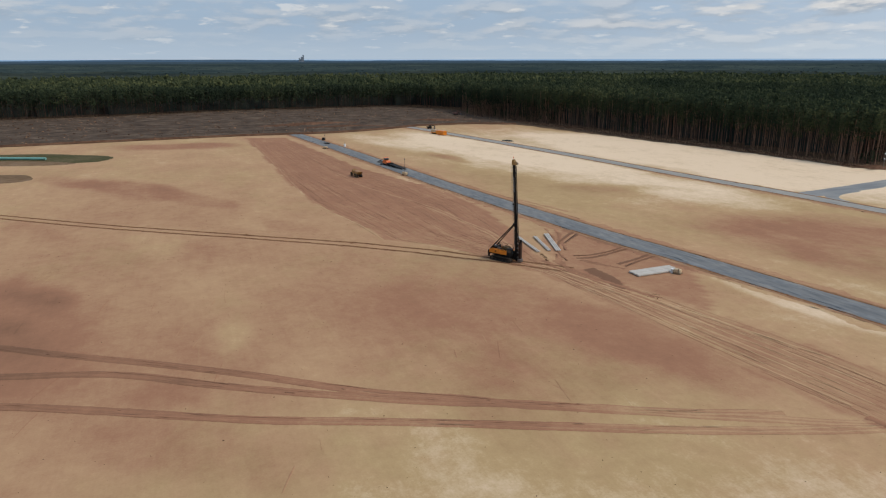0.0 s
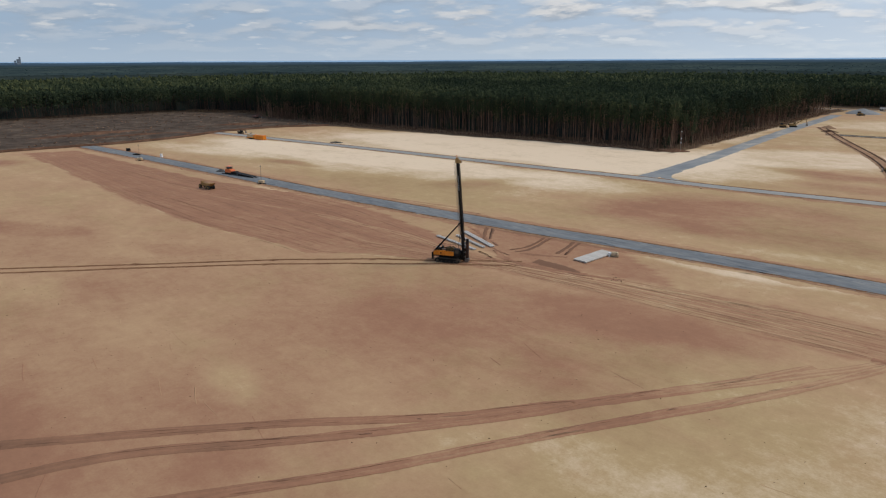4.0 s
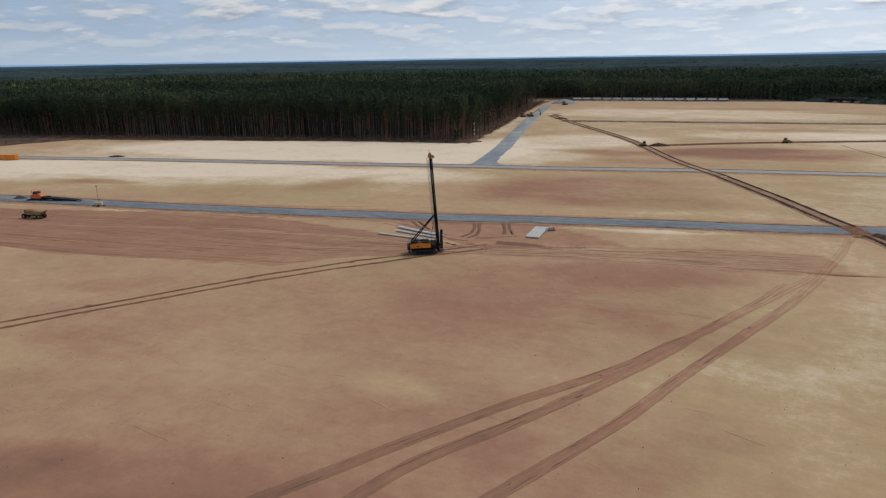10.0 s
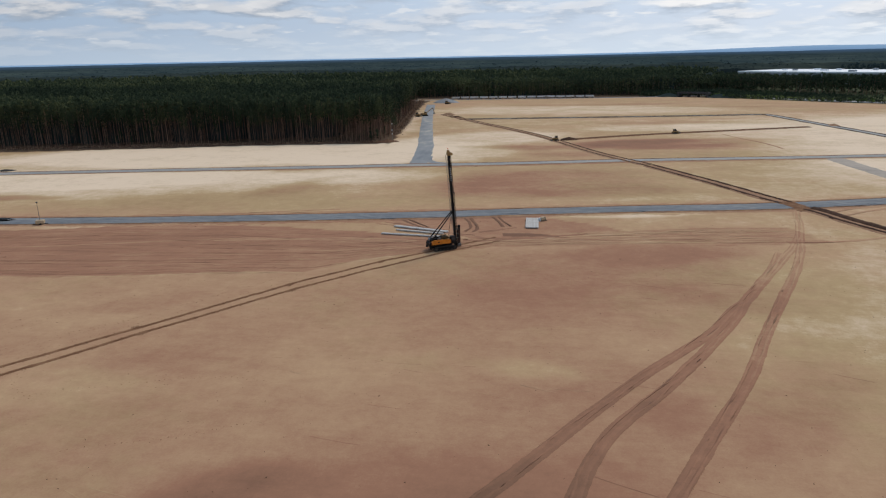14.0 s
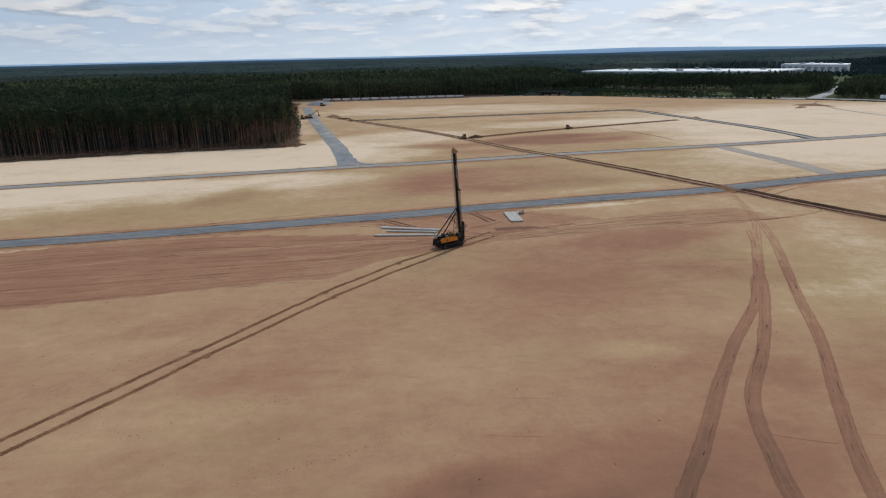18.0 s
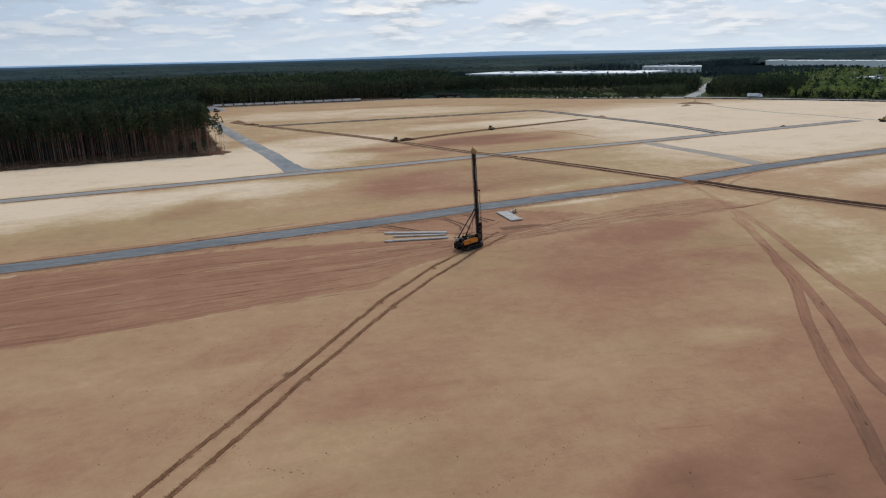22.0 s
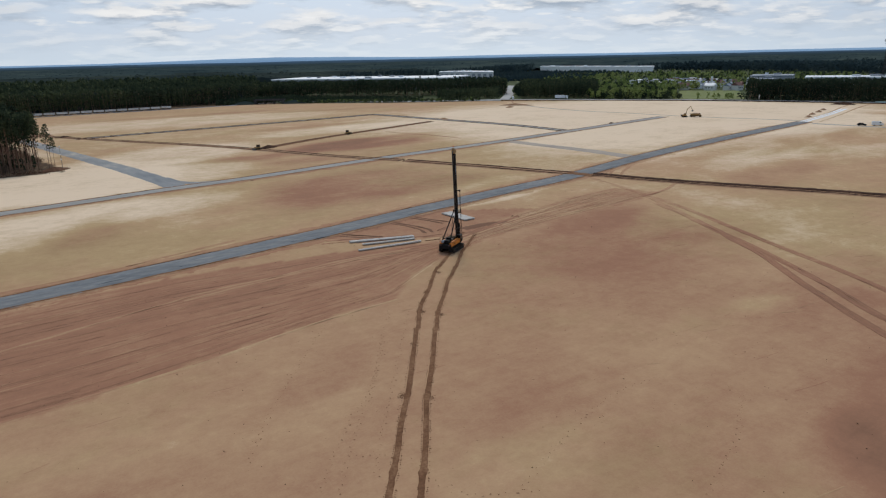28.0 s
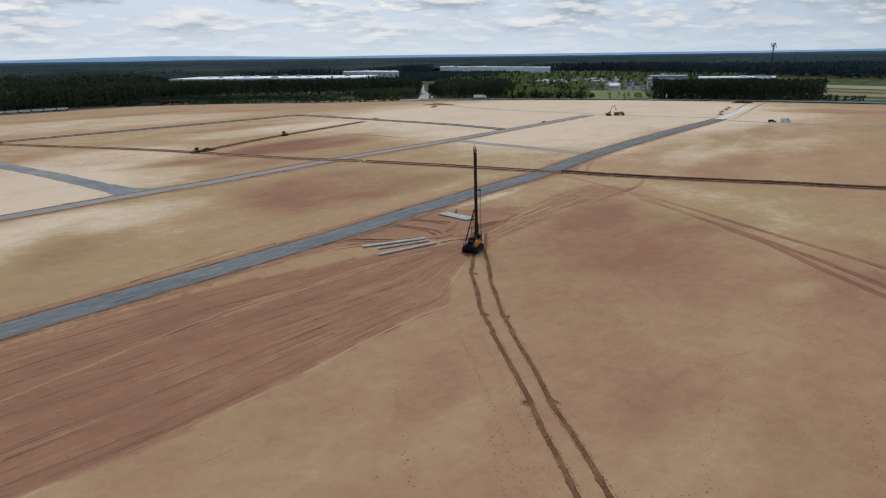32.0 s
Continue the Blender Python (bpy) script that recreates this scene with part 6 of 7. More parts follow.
    box(b, (0.55, 1.0, 0.35), lean(8.4, -0.3), bevel=0.05)
    part("stay_bracket", b, M_BLACK, rig)
    b = B()
    prism(b, [(-1.4, 1.3), (-0.1, 0.5), (0.1, 1.0), (-0.1, 2.6), (-1.2, 2.3)], 0.8)
    part("mast_foot", b, M_BLACK, rig, "heavy black mast foot")
    # hammer hanging at the foot of the mast
    b = B()
    box(b, (0.62, 0.66, 4.2), (0.70, 0, 2.45), bevel=0.08)
    ham = part("hydraulic_hammer", b, M_HAMMER, rig, "dark rust-brown hydraulic hammer on the mast")
    b = B()
    box(b, (0.9, 0.95, 0.7), (0.72, 0, 0.55), bevel=0.08)
    part("drive_cap", b, M_STEEL, ham)
    b = B()
    box(b, (0.5, 0.5, 0.7), (0.75, 0, 4.8), bevel=0.06)
    part("hammer_head", b, M_BLACK, ham)
    for z in (1.2, 2.2, 3.2, 4.2):
        b = B()
        box(b, (0.55, 0.66, 0.16), (0.30, 0, z), bevel=0.02)
        part("guide_clamp", b, M_STEEL, ham)
    b = B()
    bar(b, lean(12.9, 0.1, -0.2), lean(12.9, 0.15, -1.05), 0.14, 0.18)
    box(b, (0.3, 0.3, 0.4), (lean(12.9, 0.15, -1.0)), bevel=0.05)
    part("rope_bracket", b, M_BLACK, rig)
    for y, x0 in ((-0.92, 0.1), (-1.08, 0.2)):
        b = B()
        rod(b, (x0 - 0.05, y, 1.6), lean(12.8, x0, y), 0.035, sides=6)
        part("hoist_rope", b, M_BLACK, rig)
    for x, y in ((-0.80, 0.0), (-0.62, 0.12)):
        b = B()
        rod(b, lean(21.3, x, y), lean(5.2, x * 0.9, y), 0.025, sides=6)
        part("hoist_rope", b, M_STEEL, rig)
    # hose loop
    b = B()
    pts = [Vector((-1.5, 0.7, 2.4)), Vector((-1.3, 0.75, 4.5)), Vector((-1.0, 0.6, 6.6)), Vector((-0.8, 0.45, 7.2)), Vector((-0.4, 0.5, 6.2)), Vector((0.2, 0.5, 4.6))]
    for p, q in zip(pts, pts[1:]):
        rod(b, p, q, 0.05, sides=6)
    part("hydraulic_hose", b, M_RUBBER, rig)
    return rig


piling_rig()


# ---- concrete piles ----
def concrete_pile(length, width, high):
    b = B()
    box(b, (length, width, high), (0, 0, high / 2), bevel=0.03)
    return b


def lay_piles():
    made = {}
    rows = (((-20.0, 10.1), (-4.8, 8.0), 2), ((-17.0, 13.9), (-4.7, 10.8), 2), ((-18.3, 17.8), (-3.8, 12.7), 3))
    for (x0, y0), (x1, y1), count in rows:
        ln, ang = math.hypot(x1 - x0, y1 - y0), math.degrees(math.atan2(y1 - y0, x1 - x0))
        for k in range(count):
            m = pose((x0 + x1) / 2, (y0 + y1) / 2, 0.12, 0, 0, ang) @ pose(0.12 * (k % 2), 0.42 * (k - (count - 1) / 2), 0)
            ob = link_bm("concrete_column", concrete_pile(ln, 0.32, 0.27), M_CONCRETE)
            ob.matrix_basis = m
            tagged(ob, "long pale square concrete pile lying on timber bearers", "concrete column", "piles beside the rig")
        for f in (-0.3, 0.3):
            ob = link_bm("timber_bearer", box(B(), (0.16, 0.42 * count + 0.3, 0.125), (0, 0, 0.0625), bevel=0.01), M_TIMBER)
            ob.matrix_basis = pose((x0 + x1) / 2, (y0 + y1) / 2, 0, 0, 0, ang) @ pose(f * ln, 0, 0)
            tagged(ob, "weathered timber bearer under the piles", "timber", "bearers under the piles")
    base = pose(16.9, 23.15, 0.11, 0, 0, 90.5)
    for k in range(8):
        ob = link_bm("concrete_column", concrete_pile(10.4, 0.385, 0.30), M_CONCRETE)
        ob.matrix_basis = base @ pose(0.1 * ((k * 5) % 3 - 1), 0.415 * (k - 3.5), 0)
        tagged(ob, "pale square concrete pile in a close row", "concrete column", "row of piles near the road")
    for f in (-3.4, 0, 3.4):
        ob = link_bm("timber_bearer", box(B(), (0.18, 3.7, 0.12), (0, 0, 0.06), bevel=0.01), M_TIMBER)
        ob.matrix_basis = pose(16.9, 23.15, 0, 0, 0, 90.5) @ pose(f, 0, 0)
        tagged(ob, "weathered timber bearer under the piles", "timber", "bearers under the piles")


lay_piles()


def tool_crate():
    c = thing("tool_crate", pose(19.7, 26.8, 0, 0, 0, 30), "beige covered tool crate beside the pile row", "crate")
    part("base", box(B(), (1.7, 1.2, 0.25), (0, 0, 0.13), bevel=0.02), M_TIMBER, c)
    part("cover", box(B(), (1.6, 1.1, 0.8), (0, 0, 0.65), bevel=0.16, taper=0.85), M_BEIGE, c)
    part("strap", box(B(), (0.08, 1.14, 0.82), (0.3, 0, 0.66), bevel=0.02), M_BLACK, c)
    s = thing("fuel_drum", pose(18.75, 26.2, 0), "white steel fuel drum on the sand", "drum")
    b = B()
    rod(b, (0, 0, 0), (0, 0, 0.88), 0.29, sides=16)
    part("barrel", b, M_WHITE, s)
    b = B()
    for z in (0.28, 0.58):
        rod(b, (0, 0, z), (0, 0, z + 0.04), 0.305, sides=16)
    part("rib", b, M_STEEL, s)


tool_crate()


# ---- machines ----
def wheel_part(root, x, y, r, w, hub=M_YELLOW):
    b = B()
    rod(b, (x, y - w / 2, r), (x, y + w / 2, r), r, sides=18)
    for k in range(18):
        a = 2 * math.pi * k / 18
        box(b, (0.16 * r, w * 0.96, 0.10 * r), (x + r * math.cos(a), y, r + r * math.sin(a)), (0, -math.degrees(a) + 90, 0))
    t = part("tyre", b, M_RUBBER, root)
    b = B()
    rod(b, (x, y - w / 2 - 0.02, r), (x, y + w / 2 + 0.02, r), r * 0.52, sides=14)
    part("rim", b, hub, t)


def dump_truck(m, label):
    d = thing("dump_truck", m, label, "dump truck")
    part("chassis", box(B(), (8.6, 1.0, 0.5), (0.2, 0, 1.05), bevel=0.05), M_BLACK, d)
    b = B()
    prism(b, [(-2.6, 1.7), (-2.9, 3.0), (-1.8, 3.25), (-1.8, 3.1), (3.4, 2.75), (4.9, 3.05), (4.9, 2.9), (3.2, 1.35), (-2.0, 1.45)], 2.75)
    skip = part("skip", b, M_YELLOW, d, "worn dusty yellow tipping skip")
    part("load", box(B(), (4.9, 2.3, 0.3), (0.7, 0, 3.0), (0, 3.8, 0), bevel=0.1, taper=0.8), M_BERM, skip)
    for x in (-1.2, 0.2, 1.6, 3.0):
        for s in (-1, 1):
            part("skip_rib", box(B(), (0.14, 0.10, 1.3), (x, s * 1.41, 2.15), bevel=0.02), M_YELLOW, skip)
    b = B()
    prism(b, [(-4.75, 1.0), (-3.1, 1.0), (-3.1, 1.9), (-4.6, 1.8), (-4.85, 1.45)], 2.4)
    part("bonnet", b, M_YELLOW, d)
    b = B()
    prism(b, [(-3.9, 1.75), (-2.75, 1.75), (-2.75, 3.3), (-3.5, 3.3), (-3.9, 2.5)], 1.7)
    cab = part("cab", b, M_YELLOW, d)
    part("windscreen", box(B(), (0.04, 1.45, 0.85), (-3.73, 0, 2.9), (0, 26, 0), bevel=0.01), M_GLASS, cab)
    for s in (-1, 1):
        part("side_window", box(B(), (0.75, 0.03, 0.75), (-3.2, s * 0.86, 2.75), bevel=0.01), M_GLASS, cab)
    for x in (-3.7, 1.3, 3.2):
        for s in (-1, 1):
            wheel_part(d, x, s * 1.2, 0.88, 0.7)
    return d


def digger(m, label, paint, boom=((0.6, 1.9), (2.4, 5.4), (5.2, 6.2), (6.6, 3.0))):
    d = thing("excavator", m, label, "excavator")
    for s in (-1, 1):
        b = B()
        prism(b, [(-2.1, 0.25), (-1.8, 0), (1.8, 0), (2.1, 0.25), (2.1, 0.6), (1.8, 0.9), (-1.8, 0.9), (-2.1, 0.6)], 0.6, (0, s * 1.15, 0))
        part("crawler", b, M_RUBBER, d)
    part("slew_ring", box(B(), (1.8, 1.7, 0.4), (0, 0, 0.95), bevel=0.05), M_BLACK, d)
    b = B()
    prism(b, [(-2.7, 1.1), (1.4, 1.1), (1.4, 1.9), (-0.3, 2.15), (-2.4, 2.15), (-2.7, 1.8)], 2.6)
    part("house", b, paint, d)
    part("counterweight", box(B(), (0.5, 2.5, 0.9), (-2.75, 0, 1.6), bevel=0.15), M_BLACK, d)
    b = B()
    prism(b, [(-0.2, 1.9), (1.4, 1.9), (1.25, 2.9), (0.9, 3.1), (-0.2, 3.1)], 1.0, (0, 0.75, 0))
    cab = part("cab", b, paint, d)
    part("cab_window", box(B(), (1.2, 1.03, 0.7), (0.6, 0.75, 2.55), bevel=0.02), M_GLASS, cab)
    names = ("boom", "boom", "dipper_arm")
    for k in range(3):
        (x0, z0), (x1, z1) = boom[k], boom[k + 1]
        b = B()
        bar(b, (x0, -0.1, z0), (x1, -0.1, z1), 0.55 - 0.1 * k, 0.4)
        part(names[k], b, paint, d)
    b = B()
    rod(b, (1.0, -0.1, 1.4), ((boom[0][0] + boom[1][0]) / 2 + 0.3, -0.1, (boom[0][1] + boom[1][1]) / 2), 0.10, sides=8)
    part("boom_cylinder", b, M_STEEL, d)
    x, z = boom[3]
    b = B()
    prism(b, [(x - 0.6, z + 0.2), (x + 0.3, z + 0.2), (x + 0.5, z - 0.5), (x + 0.1, z - 1.0), (x - 0.8, z - 0.8)], 1.2)
    part("bucket", b, M_STEEL, d)
    return d


def bulldozer(m, label, paint=None):
    paint = paint or M_YELLOW
    d = thing("bulldozer", m, label, "bulldozer")
    for s in (-1, 1):
        b = B()
        prism(b, [(-2.0, 0.3), (-1.6, 0), (1.5, 0), (1.9, 0.3), (1.9, 0.6), (1.5, 0.95), (-1.2, 1.05), (-2.0, 0.7)], 0.6, (0, s * 1.05, 0))
        part("crawler", b, M_RUBBER, d)
    b = B()
    prism(b, [(-1.9, 0.8), (1.9, 0.8), (1.95, 1.75), (0.2, 1.95), (-1.9, 1.8)], 1.3)
    part("body", b, paint, d)
    b = B()
    prism(b, [(-1.5, 1.8), (0.1, 1.85), (0.0, 3.05), (-1.4, 3.05)], 1.5)
    cab = part("cab", b, M_GLASS, d, "dark glazed cab")
    part("cab_roof", box(B(), (1.7, 1.7, 0.12), (-0.7, 0, 3.1), bevel=0.03), paint, cab)
    b = B()
    prism(b, [(2.5, 0.05), (2.75, 0.0), (2.6, 0.6), (2.8, 1.25), (2.65, 1.3), (2.4, 0.6)], 3.6)
    part("blade", b, M_STEEL, d)
    for s in (-1, 1):
        b = B()
        bar(b, (0.5, s * 1.45, 0.45), (2.5, s * 1.45, 0.4), 0.18, 0.2)
        part("push_arm", b, paint, d)
    b = B()
    rod(b, (1.0, 0.4, 1.8), (1.0, 0.4, 2.6), 0.07, sides=8)
    part("exhaust", b, M_BLACK, d)
    return d


dump_truck(pose(-121.6, -4.4, 0, 0, 0, 8) @ Matrix.Scale(0.74, 4), "dusty yellow dump truck with loaded skip")
dump_truck(pose(306.5, 154.8, 0, 0, 0, 130) @ Matrix.Scale(0.78, 4), "brown yellow dump truck waiting beside the excavator")
digger(pose(301.5, 159.5, 0, 0, 0, -32) @ Matrix.Scale(0.8, 4), "yellow crawler excavator with raised arm", M_YELLOW, ((0.6, 1.9), (2.0, 6.6), (4.6, 8.6), (6.4, 5.4)))
digger(pose(-69.0, 352.0, 0, 0, 0, 30), "yellow crawler excavator working on the stone road", M_YELLOW, ((0.6, 1.9), (3.4, 3.6), (6.4, 5.6), (7.6, 2.0)))
bulldozer(pose(-73.0, 346.0, 0, 0, 0, 20), "yellow bulldozer parked on the stone road")
bulldozer(pose(-70.0, 478.0, 0, 0, 0, 40), "dusty yellow bulldozer beside the gravel heap")
bulldozer(pose(25.0, 199.0, 0, 0, 0, 200) @ Matrix.Scale(0.8, 4), "dusty yellow bulldozer beside a sand heap")
bulldozer(pose(89.0, 229.0, 0, 0, 0, 22) @ Matrix.Scale(0.8, 4), "dusty yellow bulldozer on the bulldozed strip")


def paver():
    d = thing("road_paver", pose(-144.0, 14.4, 0.15, 0, 0, 12) @ Matrix.Scale(0.8, 4), "orange road paver at work on the grey haul road", "road paver")
    for s in (-1, 1):
        b = B()
        prism(b, [(-2.2, 0.25), (-1.9, 0), (1.7, 0), (2.0, 0.25), (2.0, 0.6), (1.7, 0.85), (-1.9, 0.85), (-2.2, 0.6)], 0.5, (0, s * 1.1, 0))
        part("crawler", b, M_RUBBER, d)
    b = B()
    prism(b, [(-2.4, 0.7), (2.2, 0.7), (2.5, 1.6), (1.6, 2.3), (-1.6, 2.5), (-2.4, 1.9)], 2.4)
    part("body", b, M_RED_ORANGE, d, "bright red-orange body")
    part("roof", box(B(), (2.6, 2.4, 0.14), (-0.6, 0, 3.75), bevel=0.04), M_RED_ORANGE, d)
    for x in (-1.7, 0.5):
        for s in (-1, 1):
            b = B()
            bar(b, (x, s * 1.05, 2.3), (x, s * 1.05, 3.7), 0.08, 0.08)
            part("roof_post", b, M_BLACK, d)
    part("cab_window", box(B(), (1.6, 2.0, 0.9), (-0.6, 0, 2.95), bevel=0.03), M_GLASS, d)
    b = B()
    prism(b, [(2.2, 0.4), (4.2, 0.5), (4.6, 1.5), (2.4, 1.5)], 3.0)
    part("hopper", b, M_BLACK, d)
    part("screed", box(B(), (1.1, 4.4, 0.5), (-3.0, 0, 0.4), bevel=0.05), M_STEEL, d)
    t = thing("lowbed_trailer", pose(-135.4, 16.0, 0.15, 0, 0, 12) @ Matrix.Diagonal((0.95, 0.85, 0.8, 1)), "low black trailer with sloping ramp on the road", "trailer")
    b = B()
    prism(b, [(-5.4, 1.25), (-3.4, 1.2), (5.8, 0.55), (6.6, 0.1), (6.6, 0.02), (5.2, 0.3), (-5.4, 0.8)], 2.6)
    part("bed", b, M_BLACK, t)
    for x in (-2.6, -1.4, -0.2):
        for s in (-1, 1):
            b = B()
            rod(b, (x, s * 0.8, 0.42), (x, s * 1.2, 0.42), 0.42, sides=14)
            part("wheel", b, M_RUBBER, t)
    for s in (-1, 1):
        b = B()
        bar(b, (5.6, s * 0.8, 0.5), (7.6, s * 0.8, 0.05), 0.5, 0.06)
        part("ramp", b, M_STEEL, t)


paver()


def light_tower(m, h, label):
    d = thing("light_tower", m, label, "light tower")
    part("base", box(B(), (2.2, 1.2, 1.0), (0, 0, 0.85), bevel=0.12), M_BEIGE, d, "dusty beige generator box")
    b = B()
    bar(b, (-2.0, 0, 0.3), (2.0, 0, 0.3), 0.12, 0.12)
    bar(b, (0, -1.6, 0.25), (0, 1.6, 0.25), 0.1, 0.1)
    part("outrigger", b, M_BLACK, d)
    for s in (-1, 1):
        b = B()
        rod(b, (0.2, s * 0.6, 0.3), (0.2, s * 0.78, 0.3), 0.3, sides=14)
        part("wheel", b, M_RUBBER, d)
    b = B()
    rod(b, (0, 0, 1.3), (0, 0, h * 0.6), 0.07, sides=8)
    rod(b, (0, 0, h * 0.6), (0, 0, h), 0.045, sides=8)
    part("mast", b, M_STEEL, d)
    for x, z in ((-0.15, 0), (0.15, 0), (-0.15, -0.2), (0.15, -0.2)):
        part("lamp_head", box(B(), (0.22, 0.14, 0.15), (x, 0, h + z), (15, 0, 0), bevel=0.03), M_STEEL, d)


light_tower(pose(-116.7, 13.2, 0.0, 0, 0, 20), 6.4, "mobile light tower on a small trailer beside the road")
light_tower(pose(-206.0, 1.6, 0.0, 0, 0, 50), 7.0, "mobile light tower on a small trailer beside the road")


def marker_post(m):
    d = thing("marker_cabinet", m, "small white cabinet with a short post by the road edge", "cabinet")
    part("body", box(B(), (1.0, 0.8, 1.5), (0, 0, 0.85), bevel=0.06), M_WHITE, d)
    part("plinth", box(B(), (1.2, 1.0, 0.14), (0, 0, 0.07), bevel=0.02), M_CONCRETE, d)
    b = B()
    rod(b, (0, 0, 1.5), (0, 0, 3.0), 0.05, sides=8)
    part("post", b, M_STEEL, d)


marker_post(pose(-210.6, 12.6, 0.0, 0, 0, 15))


def heap(name, m, rx, ry, h, mat, label, seed, category="heap"):
    rng = np.random.default_rng(seed)
    n, k = 28, 9
    a = np.linspace(0, 2 * np.pi, n, endpoint=False)
    rows = []
    for j in range(k + 1):
        t = j / k
        rad = (1 - t) * (1 + 0.14 * fbm(np.cos(a) * 3 + j * 0.4, np.sin(a) * 3, 1.4, seed))
        z = h * (1 - (1 - t) ** 1.3) * (1 + 0.12 * fbm(np.cos(a) * 3, np.sin(a) * 3 + j, 1.2, seed + 3)) - 0.08 * (j == 0)
        rows.append(np.stack([rx * rad * np.cos(a), ry * rad * np.sin(a), z], -1))
    v = np.concatenate(rows)
    idx = np.arange((k + 1) * n).reshape(k + 1, n)
    f = np.stack([idx[:-1], np.roll(idx[:-1], -1, 1), np.roll(idx[1:], -1, 1), idx[1:]], -1).reshape(-1, 4)
    ob = new(name, raw_mesh(name, v, f, mat, True))
    ob.matrix_basis = m
    return tagged(ob, label, category)


heap("gravel_heap", pose(-74, 497, 0, 0, 0, 10), 13, 8, 4.0, M_GREY_HEAP, "large grey gravel heap at the end of the road", 1)
heap("sand_heap", pose(-52, 362, 0, 0, 0, -40), 7, 3, 1.5, M_BERM, "long brown sand heap beside the trench", 2)
heap("sand_heap", pose(-43, 338, 0), 5, 2.2, 1.0, M_TRENCH, "low dark spoil heap at the trench", 3)
heap("sand_heap", pose(32, 203, 0, 0, 0, 20), 5.5, 2.6, 1.4, M_TRENCH, "dark spoil heap pushed up by the bulldozer", 4)
heap("sand_heap", pose(182.5, 267, 0, 0, 0, 80), 6, 3, 1.1, M_BERM, "low brown heap on the narrow track", 5)
heap("gravel_heap", pose(-152.2, 14.2, 0.1, 0, 0, 12), 2.6, 1.6, 1.0, M_HEAP, "dark asphalt heap on the haul road", 6)
heap("black_matting", pose(-203, 101, 0, 0, 0, 8), 4.5, 2.6, 0.55, M_RUBBER, "flat heap of black matting on the sand", 7)
heap("brush_mound", pose(-61.5, 196, 0, 0, 0, 30), 6.5, 4.2, 1.3, M_BERM_DARK, "low mound of torn red-brown soil at the forest corner", 35)
heap("sand_heap", pose(303, 331, 0, 0, 0, -50), 16, 3, 1.6, M_BERM, "long brown heap at the site entrance", 8)
heap("sand_heap", pose(285, 318, 0, 0, 0, 30), 8, 2.5, 1.2, M_BERM, "small brown heap at the site entrance", 9)
for k, (x, y) in enumerate(((352, 104), (372, 112), (392, 118), (410, 124))):
    heap("sand_heap", pose(x, y, 0, 0, 0, 10), 4.0, 2.0, 1.2, M_BERM, "small brown heap beside the white road bed", 20 + k)
heap("sand_heap", pose(468, 138, 0, 0, 0, -70), 9, 3, 2.2, M_TRENCH, "dark spoil heap at the end of the road bed", 30)
heap("sand_heap", pose(238, 166, 0), 2.4, 1.2, 0.6, M_TRENCH, "tiny dark spoil heap on the sand", 31)
heap("spoil_bank", pose(-312, 40, 0, 0, 0, 80), 34, 5, 1.4, M_BERM_DARK, "long dark spoil bank beside the cleared ground", 32)
heap("spoil_bank", pose(-340, 20, 0, 0, 0, 95), 40, 7, 1.6, M_BERM_DARK, "long dark spoil bank beside the cleared ground", 33)
heap("spoil_bank", pose(-335, 110, 0, 0, 0, 78), 34, 5, 1.4, M_BERM_DARK, "long dark spoil bank beside the cleared ground", 34)


def work_units():
    d = thing("site_container", pose(-243.2, 78.6, 0, 0, 0, 18) @ Matrix.Diagonal((0.85, 1, 0.95, 1)), "orange steel container standing on the sand", "container")
    part("body", box(B(), (6.2, 2.5, 2.5), (0, 0, 1.4), bevel=0.06), M_ORANGE, d)
    for x in np.arange(-2.8, 2.9, 0.4):
        part("rib", box(B(), (0.12, 0.06, 2.2), (x, -1.27, 1.4), bevel=0.01), M_ORANGE, d)
    part("door", box(B(), (0.06, 2.2, 2.2), (3.12, 0, 1.4), bevel=0.02), M_ORANGE, d)
    part("skid", box(B(), (6.0, 2.2, 0.16), (0, 0, 0.08), bevel=0.02), M_BLACK, d)
    w = thing("screening_plant", pose(-250.8, 77.4, 0, 0, 0, 14), "dusty orange screening plant with sloping conveyor", "screening plant")
    part("frame", box(B(), (7.0, 2.4, 0.8), (0, 0, 0.7), bevel=0.08), M_ORANGE, w)
    for y in (-1.15, 1.15):
        part("side_rail", box(B(), (6.6, 0.1, 0.22), (0, y, 2.55), (0, 4, 0), bevel=0.02), M_WHITE, w)
    b = B()
    prism(b, [(-3.4, 1.0), (-2.8, 2.9), (1.4, 2.7), (1.2, 1.0)], 2.2)
    part("hopper", b, M_BEIGE, w, "dusty beige hopper")
    b = B()
    bar(b, (-4.6, 0, 0.7), (-1.0, 0, 3.2), 0.9, 0.3)
    part("conveyor", b, M_BLACK, w)
    part("engine_box", box(B(), (2.2, 2.0, 1.4), (2.4, 0, 1.7), bevel=0.1), M_ORANGE, w)
    for s in (-1, 1):
        part("crawler", box(B(), (4.4, 0.5, 0.7), (0, s * 1.0, 0.35), bevel=0.15), M_RUBBER, w)


work_units()
digger(pose(-372, 141, 0.5, 0, 0, 25) @ Matrix.Scale(0.9, 4), "dark red forestry excavator on the cleared ground", M_ROOF_RED, ((0.6, 1.9), (2.8, 3.4), (5.0, 3.0), (6.4, 1.4)))
digger(pose(-281, 85, 0, 0, 0, 100) @ Matrix.Scale(0.7, 4), "dark crawler excavator at the edge of the sand", M_BLACK, ((0.6, 1.9), (2.8, 2.9), (4.6, 2.4), (5.2, 1.2)))


